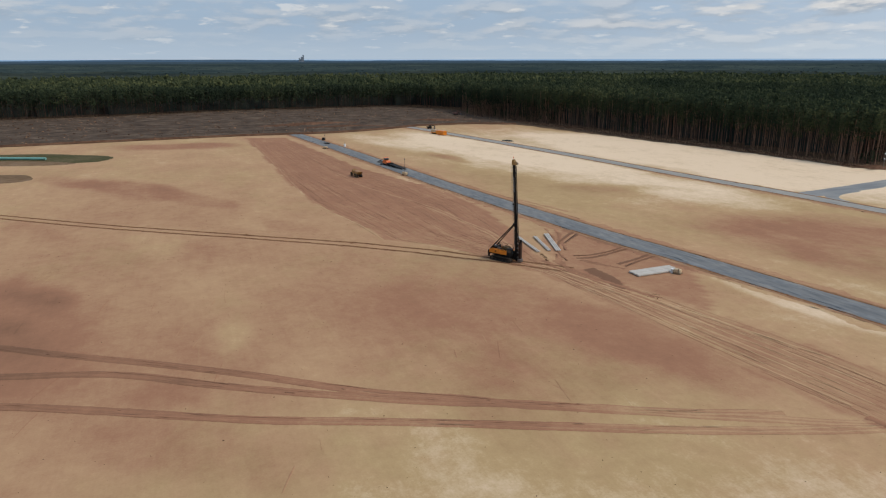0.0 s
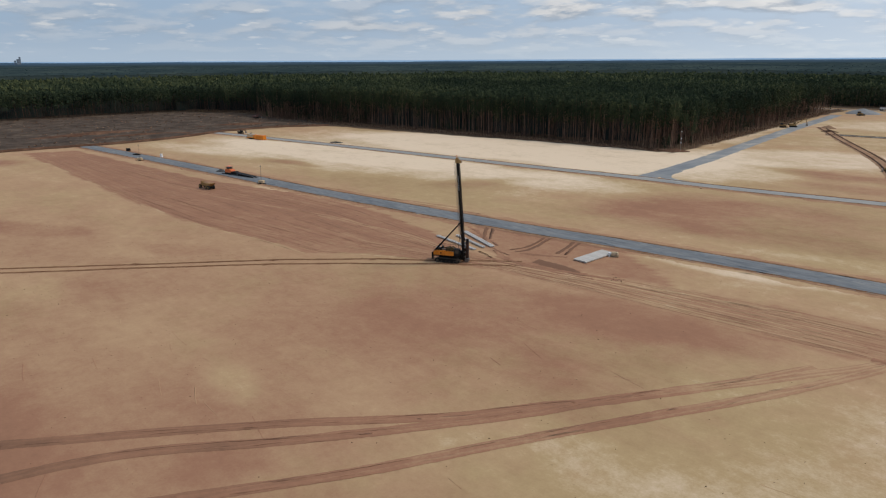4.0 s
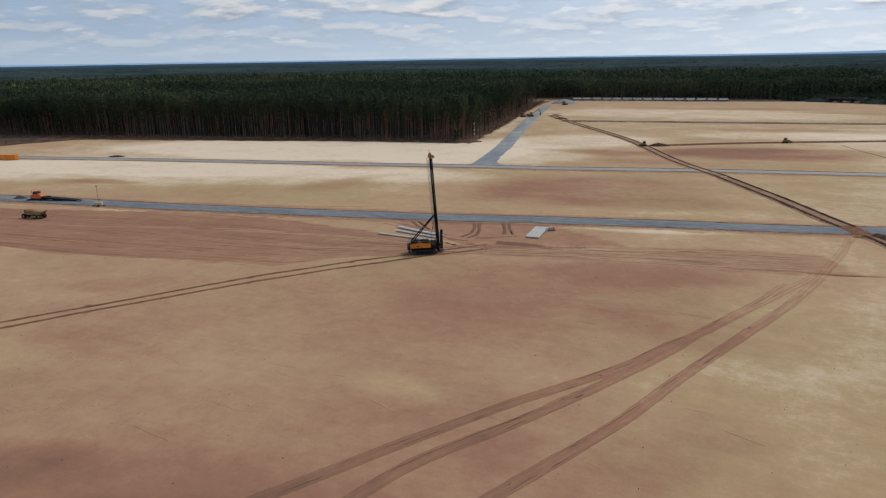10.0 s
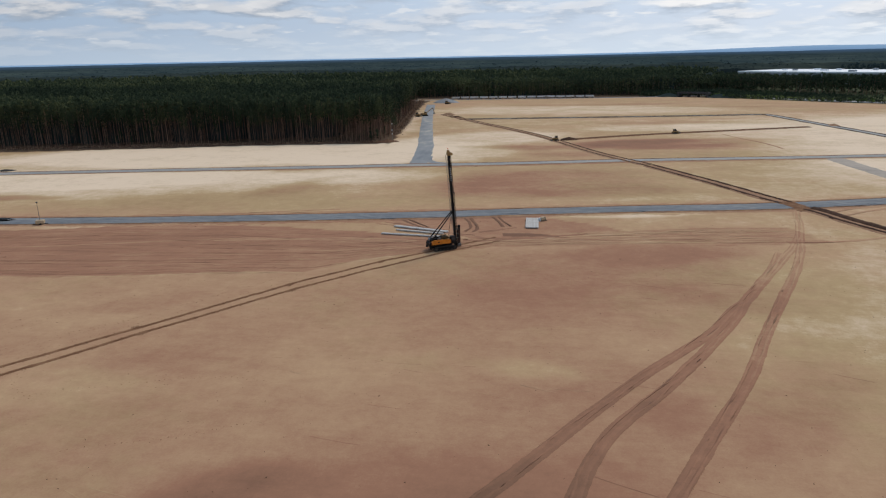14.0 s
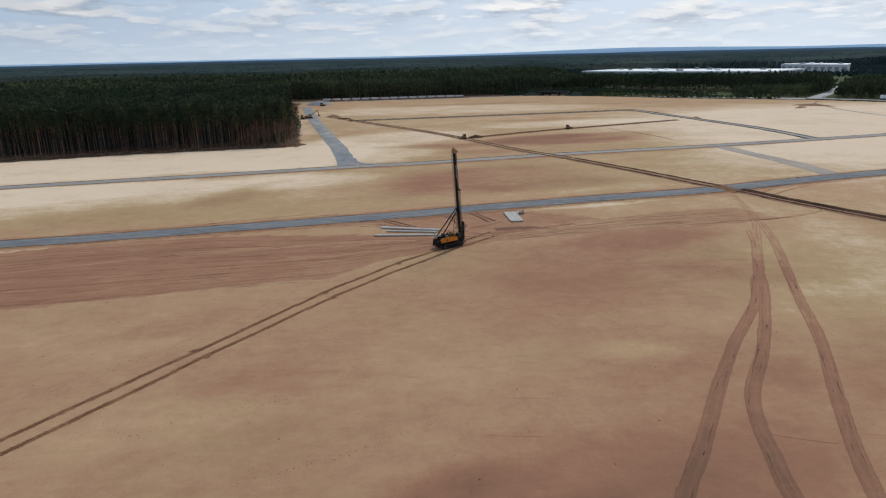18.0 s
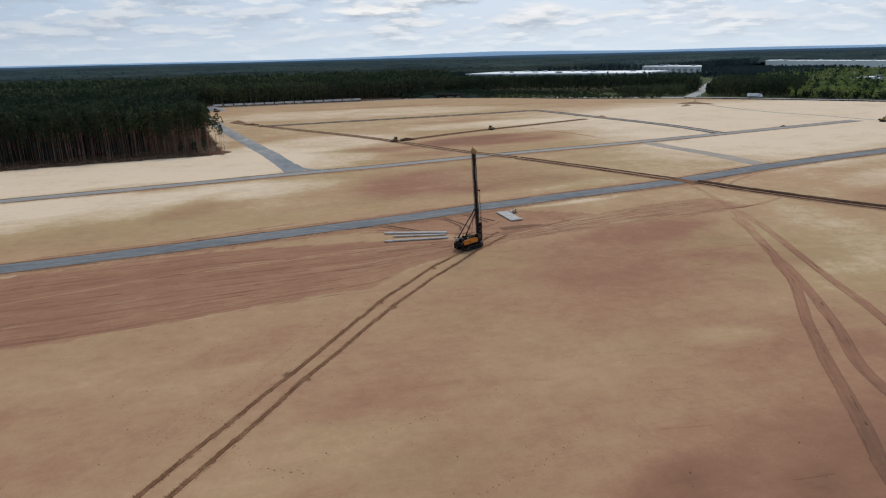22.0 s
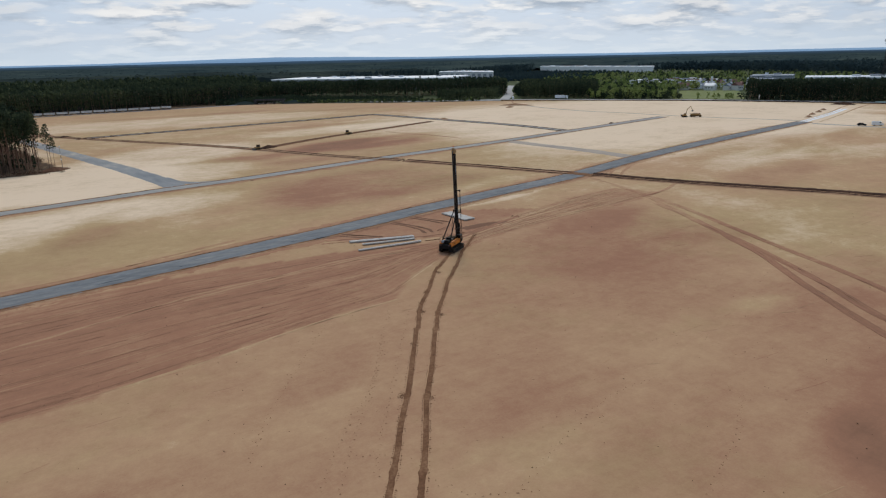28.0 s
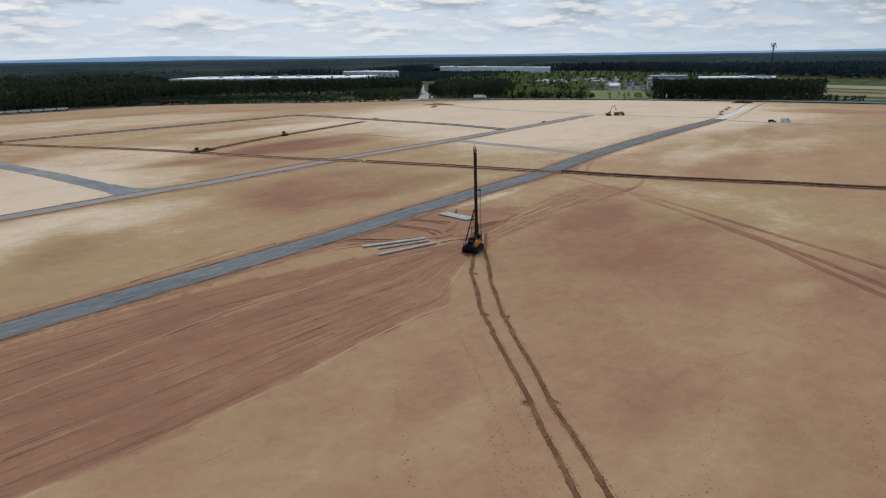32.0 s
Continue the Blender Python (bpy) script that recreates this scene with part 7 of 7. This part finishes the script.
def car(m, label, paint, van=False):
    d = thing("van" if van else "car", m, label, "van" if van else "car")
    b = B()
    if van:
        prism(b, [(-2.7, 0.4), (2.8, 0.4), (2.9, 1.1), (2.1, 1.35), (1.5, 2.3), (-2.6, 2.35), (-2.75, 1.2)], 1.95)
    else:
        prism(b, [(-2.2, 0.35), (2.2, 0.35), (2.25, 0.8), (1.2, 0.95), (0.6, 1.5), (-1.3, 1.52), (-2.1, 1.0)], 1.8)
    body = part("body", b, paint, d)
    b = B()
    if van:
        box(b, (0.9, 1.98, 0.6), (1.2, 0, 1.8), bevel=0.05)
    else:
        box(b, (1.9, 1.83, 0.38), (-0.35, 0, 1.22), bevel=0.05)
    part("window", b, M_GLASS, body)
    for x in (-1.5, 1.55):
        for s in (-1, 1):
            b = B()
            rod(b, (x, s * 0.72, 0.34), (x, s * 0.96, 0.34), 0.34, sides=14)
            part("wheel", b, M_RUBBER, d)




def site_box(name, m, size, label, category):
    """A low covered box on two skids."""
    d = thing(name, m, label, category)
    x, y, z = size
    part("body", box(B(), (x, y, z), (0, 0, 0.12 + z / 2), bevel=0.06, taper=0.94), M_BLACK, d)
    part("lid", box(B(), (x * 1.02, y * 1.02, 0.08), (0, 0, 0.16 + z), bevel=0.02), M_RUBBER, d)
    for side in (-1, 1):
        part("skid", box(B(), (x * 0.96, 0.12, 0.12), (0, side * y * 0.36, 0.06), bevel=0.02), M_TIMBER, d)


site_box("generator", pose(-243, 8.6, 0.14, 0, 0, 20), (1.9, 1.2, 1.2), "small black generator box beside the haul road", "generator")
site_box("mat_stack", pose(-226, 6.8, 0.14, 0, 0, 12), (3.6, 2.0, 0.3), "low stack of black mats on the haul road", "mats")
car(pose(320.5, 58.2, 0, 0, 0, -60), "dark parked car on the sand", M_BLACK)
car(pose(326.0, 52.6, 0, 0, 0, -55), "white panel van parked on the sand", M_WHITE, True)
car(pose(357.0, 398.0, 0.42, 0, 0, 50), "white van waiting at the road junction", M_WHITE, True)
car(pose(441.0, 491.0, 0.42, 0, 0, 48), "dark car on the side road", M_BLACK)
car(pose(461.0, 507.0, 0.42, 0, 0, 48), "dark car on the side road", M_BLACK)


def lorry(m, label):
    d = thing("lorry", m, label, "lorry")
    part("chassis", box(B(), (12.5, 1.0, 0.3), (0, 0, 0.85), bevel=0.03), M_BLACK, d)
    part("box_body", box(B(), (9.6, 2.5, 2.6), (1.4, 0, 2.35), bevel=0.05), M_WHITE, d, "plain white box body")
    b = B()
    prism(b, [(-6.2, 0.6), (-4.0, 0.6), (-4.0, 3.3), (-5.7, 3.3), (-6.2, 2.2)], 2.4)
    cab = part("cab", b, M_WHITE, d)
    part("windscreen", box(B(), (0.05, 2.2, 0.9), (-5.98, 0, 2.7), (0, 24, 0), bevel=0.01), M_GLASS, cab)
    for x in (-5.0, 2.6, 3.8, 5.0):
        for s in (-1, 1):
            b = B()
            rod(b, (x, s * 0.85, 0.5), (x, s * 1.2, 0.5), 0.5, sides=14)
            part("wheel", b, M_RUBBER, d)


lorry(pose(384, 358, 0.42, 0, 0, 128), "white box lorry driving on the highway")


# ---- railway, bridge ----
def railway():
    ballast = ribbon("rail_bed", [(-180, 534), (-78, 538.5), (66, 544), (150, 556), (260, 590)], [(-3.0, -0.04), (-2.2, 0.12), (2.2, 0.12), (3.0, -0.04)], M_GREY_HEAP, "grey ballast bed of the railway", 5, 0.1, category="railway")
    for off in (-0.72, 0.72):
        ribbon("rail", [(-180, 534 + off), (-78, 538.5 + off), (66, 544 + off), (150, 556 + off), (260, 590 + off)], [(-0.05, 0.1), (-0.04, 0.26), (0.04, 0.26), (0.05, 0.1)], M_STEEL, "steel railway rail", 5, 0.0, category="railway")
    w = thing("freight_wagon", pose(-70, 538.8, 0.26, 0, 0, 2.2), "pale grey freight wagon standing on the rails", "freight wagon", "row of freight wagons")
    b = B()
    box(b, (8.0, 2.7, 1.4), (0, 0, 1.85), bevel=0.08)
    body = part("body", b, M_WALL, w)
    for k in range(7):
        part("rib", box(B(), (0.2, 2.8, 1.4), (-3.3 + 1.1 * k, 0, 1.85), bevel=0.01), M_GREY_WALL, body)
    part("top_rail", box(B(), (8.4, 2.8, 0.14), (0, 0, 2.64), bevel=0.03), M_GREY_WALL, w)
    part("frame", box(B(), (8.8, 2.2, 0.3), (0, 0, 0.95), bevel=0.03), M_BLACK, w)
    for x in (-2.9, 2.9):
        bo = part("bogie", box(B(), (1.9, 2.0, 0.35), (x, 0, 0.62), bevel=0.04), M_BLACK, w)
        for dx in (-0.65, 0.65):
            for s in (-1, 1):
                b = B()
                rod(b, (x + dx, s * 0.68, 0.42), (x + dx, s * 0.80, 0.42), 0.42, sides=14)
                part("wheel", b, M_STEEL, bo)
    for x in (-4.5, 4.5):
        part("buffer", box(B(), (0.4, 1.8, 0.25), (x, 0, 0.95), bevel=0.03), M_BLACK, w)
    for k in range(1, 15):
        x = -70 + 9.5 * k
        copy_thing(w, Matrix()).matrix_basis = pose(x, 538.8 + (x + 70) * 0.0385, 0.26, 0, 0, 2.2)


railway()


def bridge():
    d = thing("road_bridge", pose(161, 541, 0, 0, 0, -30), "grey concrete road bridge at the site edge", "bridge")
    part("deck", box(B(), (30, 9, 0.8), (0, 0, 3.7), bevel=0.08), M_HEAP, d)
    for s in (-1, 1):
        part("parapet", box(B(), (30, 0.3, 0.7), (0, s * 4.3, 4.4), bevel=0.04), M_HEAP, d)
        part("abutment", box(B(), (2.0, 9.4, 3.4), (s * 13.6, 0, 1.6), bevel=0.1), M_HEAP, d)
    for x in (-4.5, 4.5):
        part("pier", box(B(), (0.8, 7.0, 3.4), (x, 0, 1.6), bevel=0.1), M_HEAP, d)
    for s, n in ((-1, 1), (1, 2)):
        heap("embankment", pose(161 + s * 24 * math.cos(radians(-30)), 541 + s * 24 * math.sin(radians(-30)), -0.5, 0, 0, -30), 15, 10, 3.8, M_CANOPY, "grassy embankment beside the bridge", 40 + n, "embankment")


bridge()


# ---- warehouses, village ----
def hall(name, corners, h, wall, roof, label, roof_units=6, doors=8, seed=1):
    """A flat-roofed hall over four corners, with its front between the first two."""
    rng = np.random.default_rng(seed)
    d = thing(name, pose(0, 0, 0), label, "warehouse")
    c = [Vector((x, y, 0)) for x, y in corners]
    b = B()
    lo = [b.verts.new(p) for p in c]
    hi = [b.verts.new(p + Vector((0, 0, h))) for p in c]
    for k in range(4):
        b.faces.new((lo[k], lo[(k + 1) % 4], hi[(k + 1) % 4], hi[k]))
    bmesh.ops.recalc_face_normals(b, faces=b.faces[:])
    part("wall", b, wall, d)
    mid = sum(c, Vector()) / 4
    b = B()
    out = [mid + (p - mid) * 1.008 for p in c]
    lo = [b.verts.new(p + Vector((0, 0, h - 1.2))) for p in out]
    hi = [b.verts.new(p + Vector((0, 0, h + 0.35))) for p in out]
    for k in range(4):
        b.faces.new((lo[k], lo[(k + 1) % 4], hi[(k + 1) % 4], hi[k]))
    b.faces.new(hi)
    bmesh.ops.recalc_face_normals(b, faces=b.faces[:])
    ro = part("roof", b, roof, d)
    front = c[1] - c[0]
    ang = math.degrees(math.atan2(front.y, front.x))
    inward = ((c[3] - c[0]) + (c[2] - c[1])) / 2
    for k in range(roof_units):
        p = c[0] + front * rng.uniform(0.1, 0.9) + inward * rng.uniform(0.1, 0.8)
        part("roof_vent", box(B(), (rng.uniform(4, 10), 4, rng.uniform(1.5, 3.0)), (p.x, p.y, h + 1.2), (0, 0, ang), bevel=0.1), M_ROOF_WHITE if k % 2 else M_GREY_WALL, ro)
    outw = -inward.normalized()
    for k in range(doors):
        p = c[0] + front * ((k + 0.5) / doors) + outw * 0.15
        part("dock_door", box(B(), (front.length / doors * 0.55, 0.3, h * 0.32), (p.x, p.y, h * 0.6), (0, 0, ang), bevel=0.03), M_GREY_WALL, d)
    return d


hall("warehouse", [(278, 838), (448, 632), (528, 698), (358, 904)], 15.2, M_GREY_WALL, M_ROOF_WHITE, "vast low warehouse with white membrane roof", 10, 18, 1)
hall("warehouse", [(671, 984), (700, 853), (755, 925), (722, 1050)], 14.6, M_WALL, M_ROOF_WHITE, "long low warehouse with white roof", 5, 10, 2)
hall("warehouse", [(1204, 1275), (1169, 873), (1229, 919), (1262, 1330)], 12.5, M_WHITE, M_ROOF_WHITE, "long white factory hall beyond the trees", 8, 0, 3)
hall("warehouse", [(679, 280), (720, 208), (767, 225), (724, 302)], 12.0, M_GREY_WALL, M_ROOF_WHITE, "long white-roofed hall behind the pine block", 3, 8, 4)
hall("warehouse", [(617, 311), (631, 286), (657, 302), (644, 327)], 11.5, M_WALL, M_ROOF_GREY, "pale hall with grey roof in the village", 2, 6, 5)
hall("warehouse", [(693, 194), (703, 168), (722, 176), (712, 202)], 7.5, M_WALL, M_ROOF_RED, "low hall with red roof behind the pines", 0, 5, 6)
hall("warehouse", [(690, 352), (712, 312), (760, 335), (738, 376)], 12.5, M_GREY_WALL, M_ROOF_GREY, "dark grey hall at the edge of the village", 2, 5, 7)

for k, (x, y, a, l, w, h) in enumerate(((604, 420, 20, 22, 12, 5), (640, 462, -35, 26, 12, 5.5), (702, 424, 15, 30, 13, 6), (566, 402, 50, 18, 10, 4.5), (735, 486, -20, 34, 14, 6), (668, 330, 70, 20, 11, 5), (690, 470, 10, 24, 12, 5), (626, 378, 35, 20, 10, 4.5), (655, 440, 25, 28, 11, 5.5), (722, 452, -30, 30, 12, 6), (584, 434, -15, 18, 9, 4.5), (676, 506, 15, 32, 13, 6))):
    c, s = math.cos(radians(a)), math.sin(radians(a))
    hall("commercial_shed", [(x + c * u - s * v, y + s * u + c * v) for u, v in ((-l / 2, -w / 2), (l / 2, -w / 2), (l / 2, w / 2), (-l / 2, w / 2))], h, M_WHITE if k % 3 else M_GREY_WALL, M_ROOF_WHITE if k % 2 else M_ROOF_GREY, "low pale commercial shed among the village trees", 1, 3, 20 + k)


def house(m, size, roof, label, wall=None):
    l, w, h = size
    d = thing("house", m, label, "house")
    part("wall", box(B(), (l, w, h), (0, 0, h / 2), bevel=0.03), wall or M_WALL, d)
    b = B()
    prism(b, [(-w / 2 - 0.4, h - 0.1), (w / 2 + 0.4, h - 0.1), (0, h + w * 0.38)], l + 0.6, (0, 0, 0), (0, 0, 90))
    ro = part("roof", b, roof, d)
    part("chimney", box(B(), (0.7, 0.7, 1.8), (l * 0.2, 0, h + w * 0.38), bevel=0.03), M_ROOF_RED, ro)
    for x in (-0.3, 0.0, 0.3):
        for s in (-1, 1):
            part("window", box(B(), (1.2, 0.08, 1.4), (x * l, s * (w / 2 + 0.02), h * 0.55), bevel=0.02), M_GLASS, d)
    part("door", box(B(), (1.1, 0.1, 2.1), (l * 0.15, -w / 2 - 0.03, 1.05), bevel=0.02), M_TIMBER, d)


def village():
    rng = np.random.default_rng(77)
    spots = [(591, 372), (606, 326), (644, 340), (647, 397), (670, 378), (640, 372), (662, 412), (684, 395), (690, 430), (615, 400), (625, 430), (588, 400)]
    spots += [(float(p[0]), float(p[1])) for p in scatter([(580, 300), (650, 320), (720, 380), (760, 470), (690, 500), (620, 450)], 26.0, rng)]
    for k, (x, y) in enumerate(spots):
        roof = (M_ROOF_RED, M_ROOF_GREY, M_ROOF_WHITE, M_ROOF_GREY)[k % 4]
        word = ("red-tiled", "grey-roofed", "white-roofed", "grey-roofed")[k % 4]
        house(pose(x, y, 0, 0, 0, float(rng.uniform(0, 180))), (float(rng.uniform(9, 15)), float(rng.uniform(6.5, 9)), float(rng.uniform(3.2, 5.5))), roof, f"pale rendered village house, {word}")
    t = thing("water_tower", pose(613, 351, 0), "slender white tower among the village trees", "tower")
    b = B()
    rod(b, (0, 0, 0), (0, 0, 13.5), 1.25, 1.15, sides=20)
    part("shaft", b, M_WHITE, t)
    b = B()
    rod(b, (0, 0, 13.5), (0, 0, 14.6), 1.4, 0.8, sides=20)
    part("cap", b, M_WHITE, t)
    b = B()
    box(b, (6, 5, 2.6), (-3, 4, 1.3), bevel=0.1)
    part("annex", b, M_WHITE, t)


village()


def lattice_mast(m, h, w, label, dishes=True):
    d = thing("radio_mast", m, label, "mast")
    legs = [(w * math.cos(a), w * math.sin(a)) for a in (0.5, 2.6, 4.7)]
    for x, y in legs:
        b = B()
        rod(b, (x, y, 0), (x * 0.35, y * 0.35, h), 0.16, sides=6)
        part("leg", b, M_HEAP, d)
    b = B()
    n = 18
    for k in range(n):
        z0, z1 = h * k / n, h * (k + 1) / n
        f0, f1 = 1 - 0.65 * k / n, 1 - 0.65 * (k + 1) / n
        for j in range(3):
            (x0, y0), (x1, y1) = legs[j], legs[(j + 1) % 3]
            rod(b, (x0 * f0, y0 * f0, z0), (x1 * f1, y1 * f1, z1), 0.08, sides=5)
            rod(b, (x0 * f1, y0 * f1, z1), (x1 * f1, y1 * f1, z1), 0.06, sides=5)
    part("bracing", b, M_HEAP, d)
    if dishes:
        for k in range(6):
            a = k * 1.05
            part("antenna_panel", box(B(), (0.5, 0.3, 2.6), (2.3 * math.cos(a), 2.3 * math.sin(a), h - 0.6 - 2.2 * (k % 2)), (0, 0, math.degrees(a)), bevel=0.05), M_HEAP, d)
            b = B()
            rod(b, (0, 0, h - 2.6), (2.2 * math.cos(a), 2.2 * math.sin(a), h - 1.0 - 2.2 * (k % 2)), 0.10, sides=5)
            part("antenna_arm", b, M_BLACK, d)
        part("platform", box(B(), (2.6, 2.6, 0.3), (0, 0, h - 5.2), bevel=0.05), M_BLACK, d)


lattice_mast(pose(605.4, 170.5, 0), 48.5, 1.5, "tall grey lattice radio mast behind the pine block")


def survey_pole():
    d = thing("camera_pole", pose(-58.6, 195.5, 0), "slim pole with white boxes at the forest corner", "pole")
    b = B()
    rod(b, (0, 0, 0), (0, 0, 9.6), 0.10, 0.06, sides=8)
    part("pole", b, M_STEEL, d)
    for z in (4.2, 6.2, 9.4):
        part("camera_box", box(B(), (0.4, 0.35, 0.5), (0, -0.2, z), bevel=0.05), M_WHITE, d)
    part("foot", box(B(), (1.0, 1.0, 0.4), (0, 0, 0.2), bevel=0.05), M_CONCRETE, d)


survey_pole()


def road_sign():
    d = thing("road_sign", pose(465, 205, 0.3, 0, 0, -60), "white sign board on posts beside the highway", "sign")
    for x in (-0.3, 0.3):
        b = B()
        rod(b, (x, 0, -0.4), (x, 0, 5.2), 0.09, sides=8)
        part("post", b, M_STEEL, d)
    part("board", box(B(), (0.9, 0.12, 3.0), (0, 0, 3.6), bevel=0.03), M_WHITE, d)


road_sign()


# ---- ponds ----
def pond():
    heap("grass_bank", pose(-222, -128, 0, 0, 0, 66), 38, 17, 0.9, M_BANK, "grass-covered bank round the settling pond", 61, "bank")
    heap("mud_bank", pose(-210, -131, 0, 0, 0, 66), 28, 9, 0.6, M_MUD, "bare brown bank of the settling pond", 62, "bank")
    heap("mud_bank", pose(-166, -132, 0, 0, 0, 68), 16, 11, 0.35, M_MUD, "wet brown mud hollow on the sand", 63, "bank")
    b = B()
    rod(b, (-225, -152, 1.3), (-211, -120.3, 1.2), 0.55, sides=12)
    ob = link_bm("drain_pipe", b, M_TEAL)
    tagged(ob, "long teal plastic drain pipe on the pond bank", "pipe")


pond()


# ---- small marks in the sand ----
def clods():
    rng = np.random.default_rng(88)
    n = 2000
    xy = np.column_stack([rng.uniform(-110, 100, n), rng.uniform(-115, 30, n)])
    c = np.column_stack([xy, np.full(n, 0.03)])
    v, f = tufts_mesh(c, rng.uniform(0.03, 0.10, n) * rng.choice([0.4, 0.5, 0.6, 0.8, 0.8, 1.2], n), rng, 0.6)
    tagged(new("clods", raw_mesh("clods", v, f, M_TRENCH)), "dark clods scattered over the smooth sand", "clods", kind="stuff")
    spots = np.array([(-3.2, 8.0), (-2.2, 7.7), (-1.0, 7.6), (-0.4, 7.4), (0.9, 6.8), (1.6, 6.6)])
    p = np.repeat(spots, 14, 0) + rng.normal(0, 0.24, (14 * len(spots), 2))
    p = np.vstack([p, np.array([(28.6, 13.9), (29.4, 13.1), (30.2, 13.6)]).repeat(9, 0) + rng.normal(0, 0.4, (27, 2))])
    v, f = tufts_mesh(np.column_stack([p, np.full(len(p), 0.06)]), rng.uniform(0.06, 0.17, len(p)), rng, 0.6)
    tagged(new("soil_lumps", raw_mesh("soil_lumps", v, f, M_BERM_DARK)), "dark lumps of turned soil in front of the rig", "soil", kind="stuff")
    # crumbled edges of the crawler and wheel tracks
    for lines, half, count, mat, big, label in ((CRAWLER_LINES, 0.42, 1500, M_RUT_DARK, 0.11, "dark crumbled soil along the crawler tracks"), ((TRACK_A, TRACK_B, TRACK_C), 0.76, 700, M_RUT, 0.07, "crumbled brown soil along the wheel tracks")):
        rows = []
        for line in lines:
            p = smooth_line(line, 0.4)
            k = rng.integers(1, len(p) - 1, count)
            t = p[k + 1] - p[k - 1]
            t /= np.linalg.norm(t, axis=1)[:, None]
            side = rng.choice([-1, 1], count) * (half + np.abs(rng.normal(0, 0.07, count)))
            rows.append(p[k] + np.stack([-t[:, 1], t[:, 0]], 1) * side[:, None])
        for x, y in ((-29, -29.6), (-27, -32.6), (-46.8, -52.4), (-44.2, -54.8), (-14.6, -13.4), (-58.6, -69.5), (-37, -40)):
            if mat is M_RUT_DARK:
                rows.append(np.array([x, y]) + rng.normal(0, 0.33, (70, 2)))
        p = np.vstack(rows)
        v, f = tufts_mesh(np.column_stack([p, np.full(len(p), 0.04)]), rng.uniform(0.03, big, len(p)), rng, 0.3)
        tagged(new("crumbled_soil", raw_mesh("crumbled_soil", v, f, mat)), label, "soil", kind="stuff")
    # soil crumbs thrown up along the road edges
    rows = []
    for line, half, count in ((MAIN, 3.6, 5200), (SECOND, 3.2, 2400)):
        p = smooth_line(line, 1.0)
        k = rng.integers(1, len(p) - 1, count)
        t = p[k + 1] - p[k - 1]
        t /= np.linalg.norm(t, axis=1)[:, None]
        far = fbm(p[k][:, 0], p[k][:, 1], 22, 63, 3)
        side = rng.choice([-1, 1, 1], count) * (half + np.abs(rng.normal(0, 0.9, count)) * np.clip(0.8 + 1.6 * far, 0.1, 2.2))
        rows.append(p[k] + np.stack([-t[:, 1], t[:, 0]], 1) * side[:, None])
    p = np.vstack(rows)
    v, f = tufts_mesh(np.column_stack([p, np.full(len(p), 0.05)]), rng.uniform(0.04, 0.17, len(p)), rng, 0.35)
    tagged(new("soil_crumbs", raw_mesh("soil_crumbs", v, f, M_BERM)), "brown soil crumbs thrown up along the stone roads", "soil", kind="stuff")
    pts = []
    for line in ([(-67.6, -55), (-61.7, -46.2), (-55.2, -37.9), (-47.4, -28.2), (-39.9, -20.4)], [(-63.6, -64.4), (-60.2, -59.9), (-54.4, -53.5), (-48.9, -48.2), (-42, -38.2), (-32.7, -25.4)], [(-62.2, -65.8), (-56.9, -58.4), (-49.7, -49.6), (-40.4, -36.4)], [(-57.9, -65.5), (-53.9, -59.4), (-42.9, -44.7), (-30.3, -27.4)], [(-58.5, -60.5), (-53.8, -64.3), (-53.6, -68.9), (-52, -73.4), (-46, -77)], [(-48.7, -76.5), (-42.6, -73.8), (-31.6, -69.7), (-23.5, -67.9), (-17, -68.5)], [(-34, -87.3), (-28.7, -85.3), (-21.5, -82.7), (-12.9, -77.8)]):
        p = smooth_line(line, 0.75)
        t = np.gradient(p, axis=0)
        t /= np.linalg.norm(t, axis=1)[:, None]
        s = np.where(np.arange(len(p)) % 2, 0.16, -0.16)[:, None]
        pts.append(p + np.stack([-t[:, 1], t[:, 0]], 1) * s + rng.normal(0, 0.08, p.shape))
    p = np.vstack(pts)
    c = np.column_stack([p, np.full(len(p), 0.035)])
    v, f = tufts_mesh(c, rng.uniform(0.06, 0.115, len(p)), rng, 0.12)
    tagged(new("footprints", raw_mesh("footprints", v, f, M_RUT_DARK)), "dotted lines of footprints over the sand", "footprints", kind="stuff")


clods()
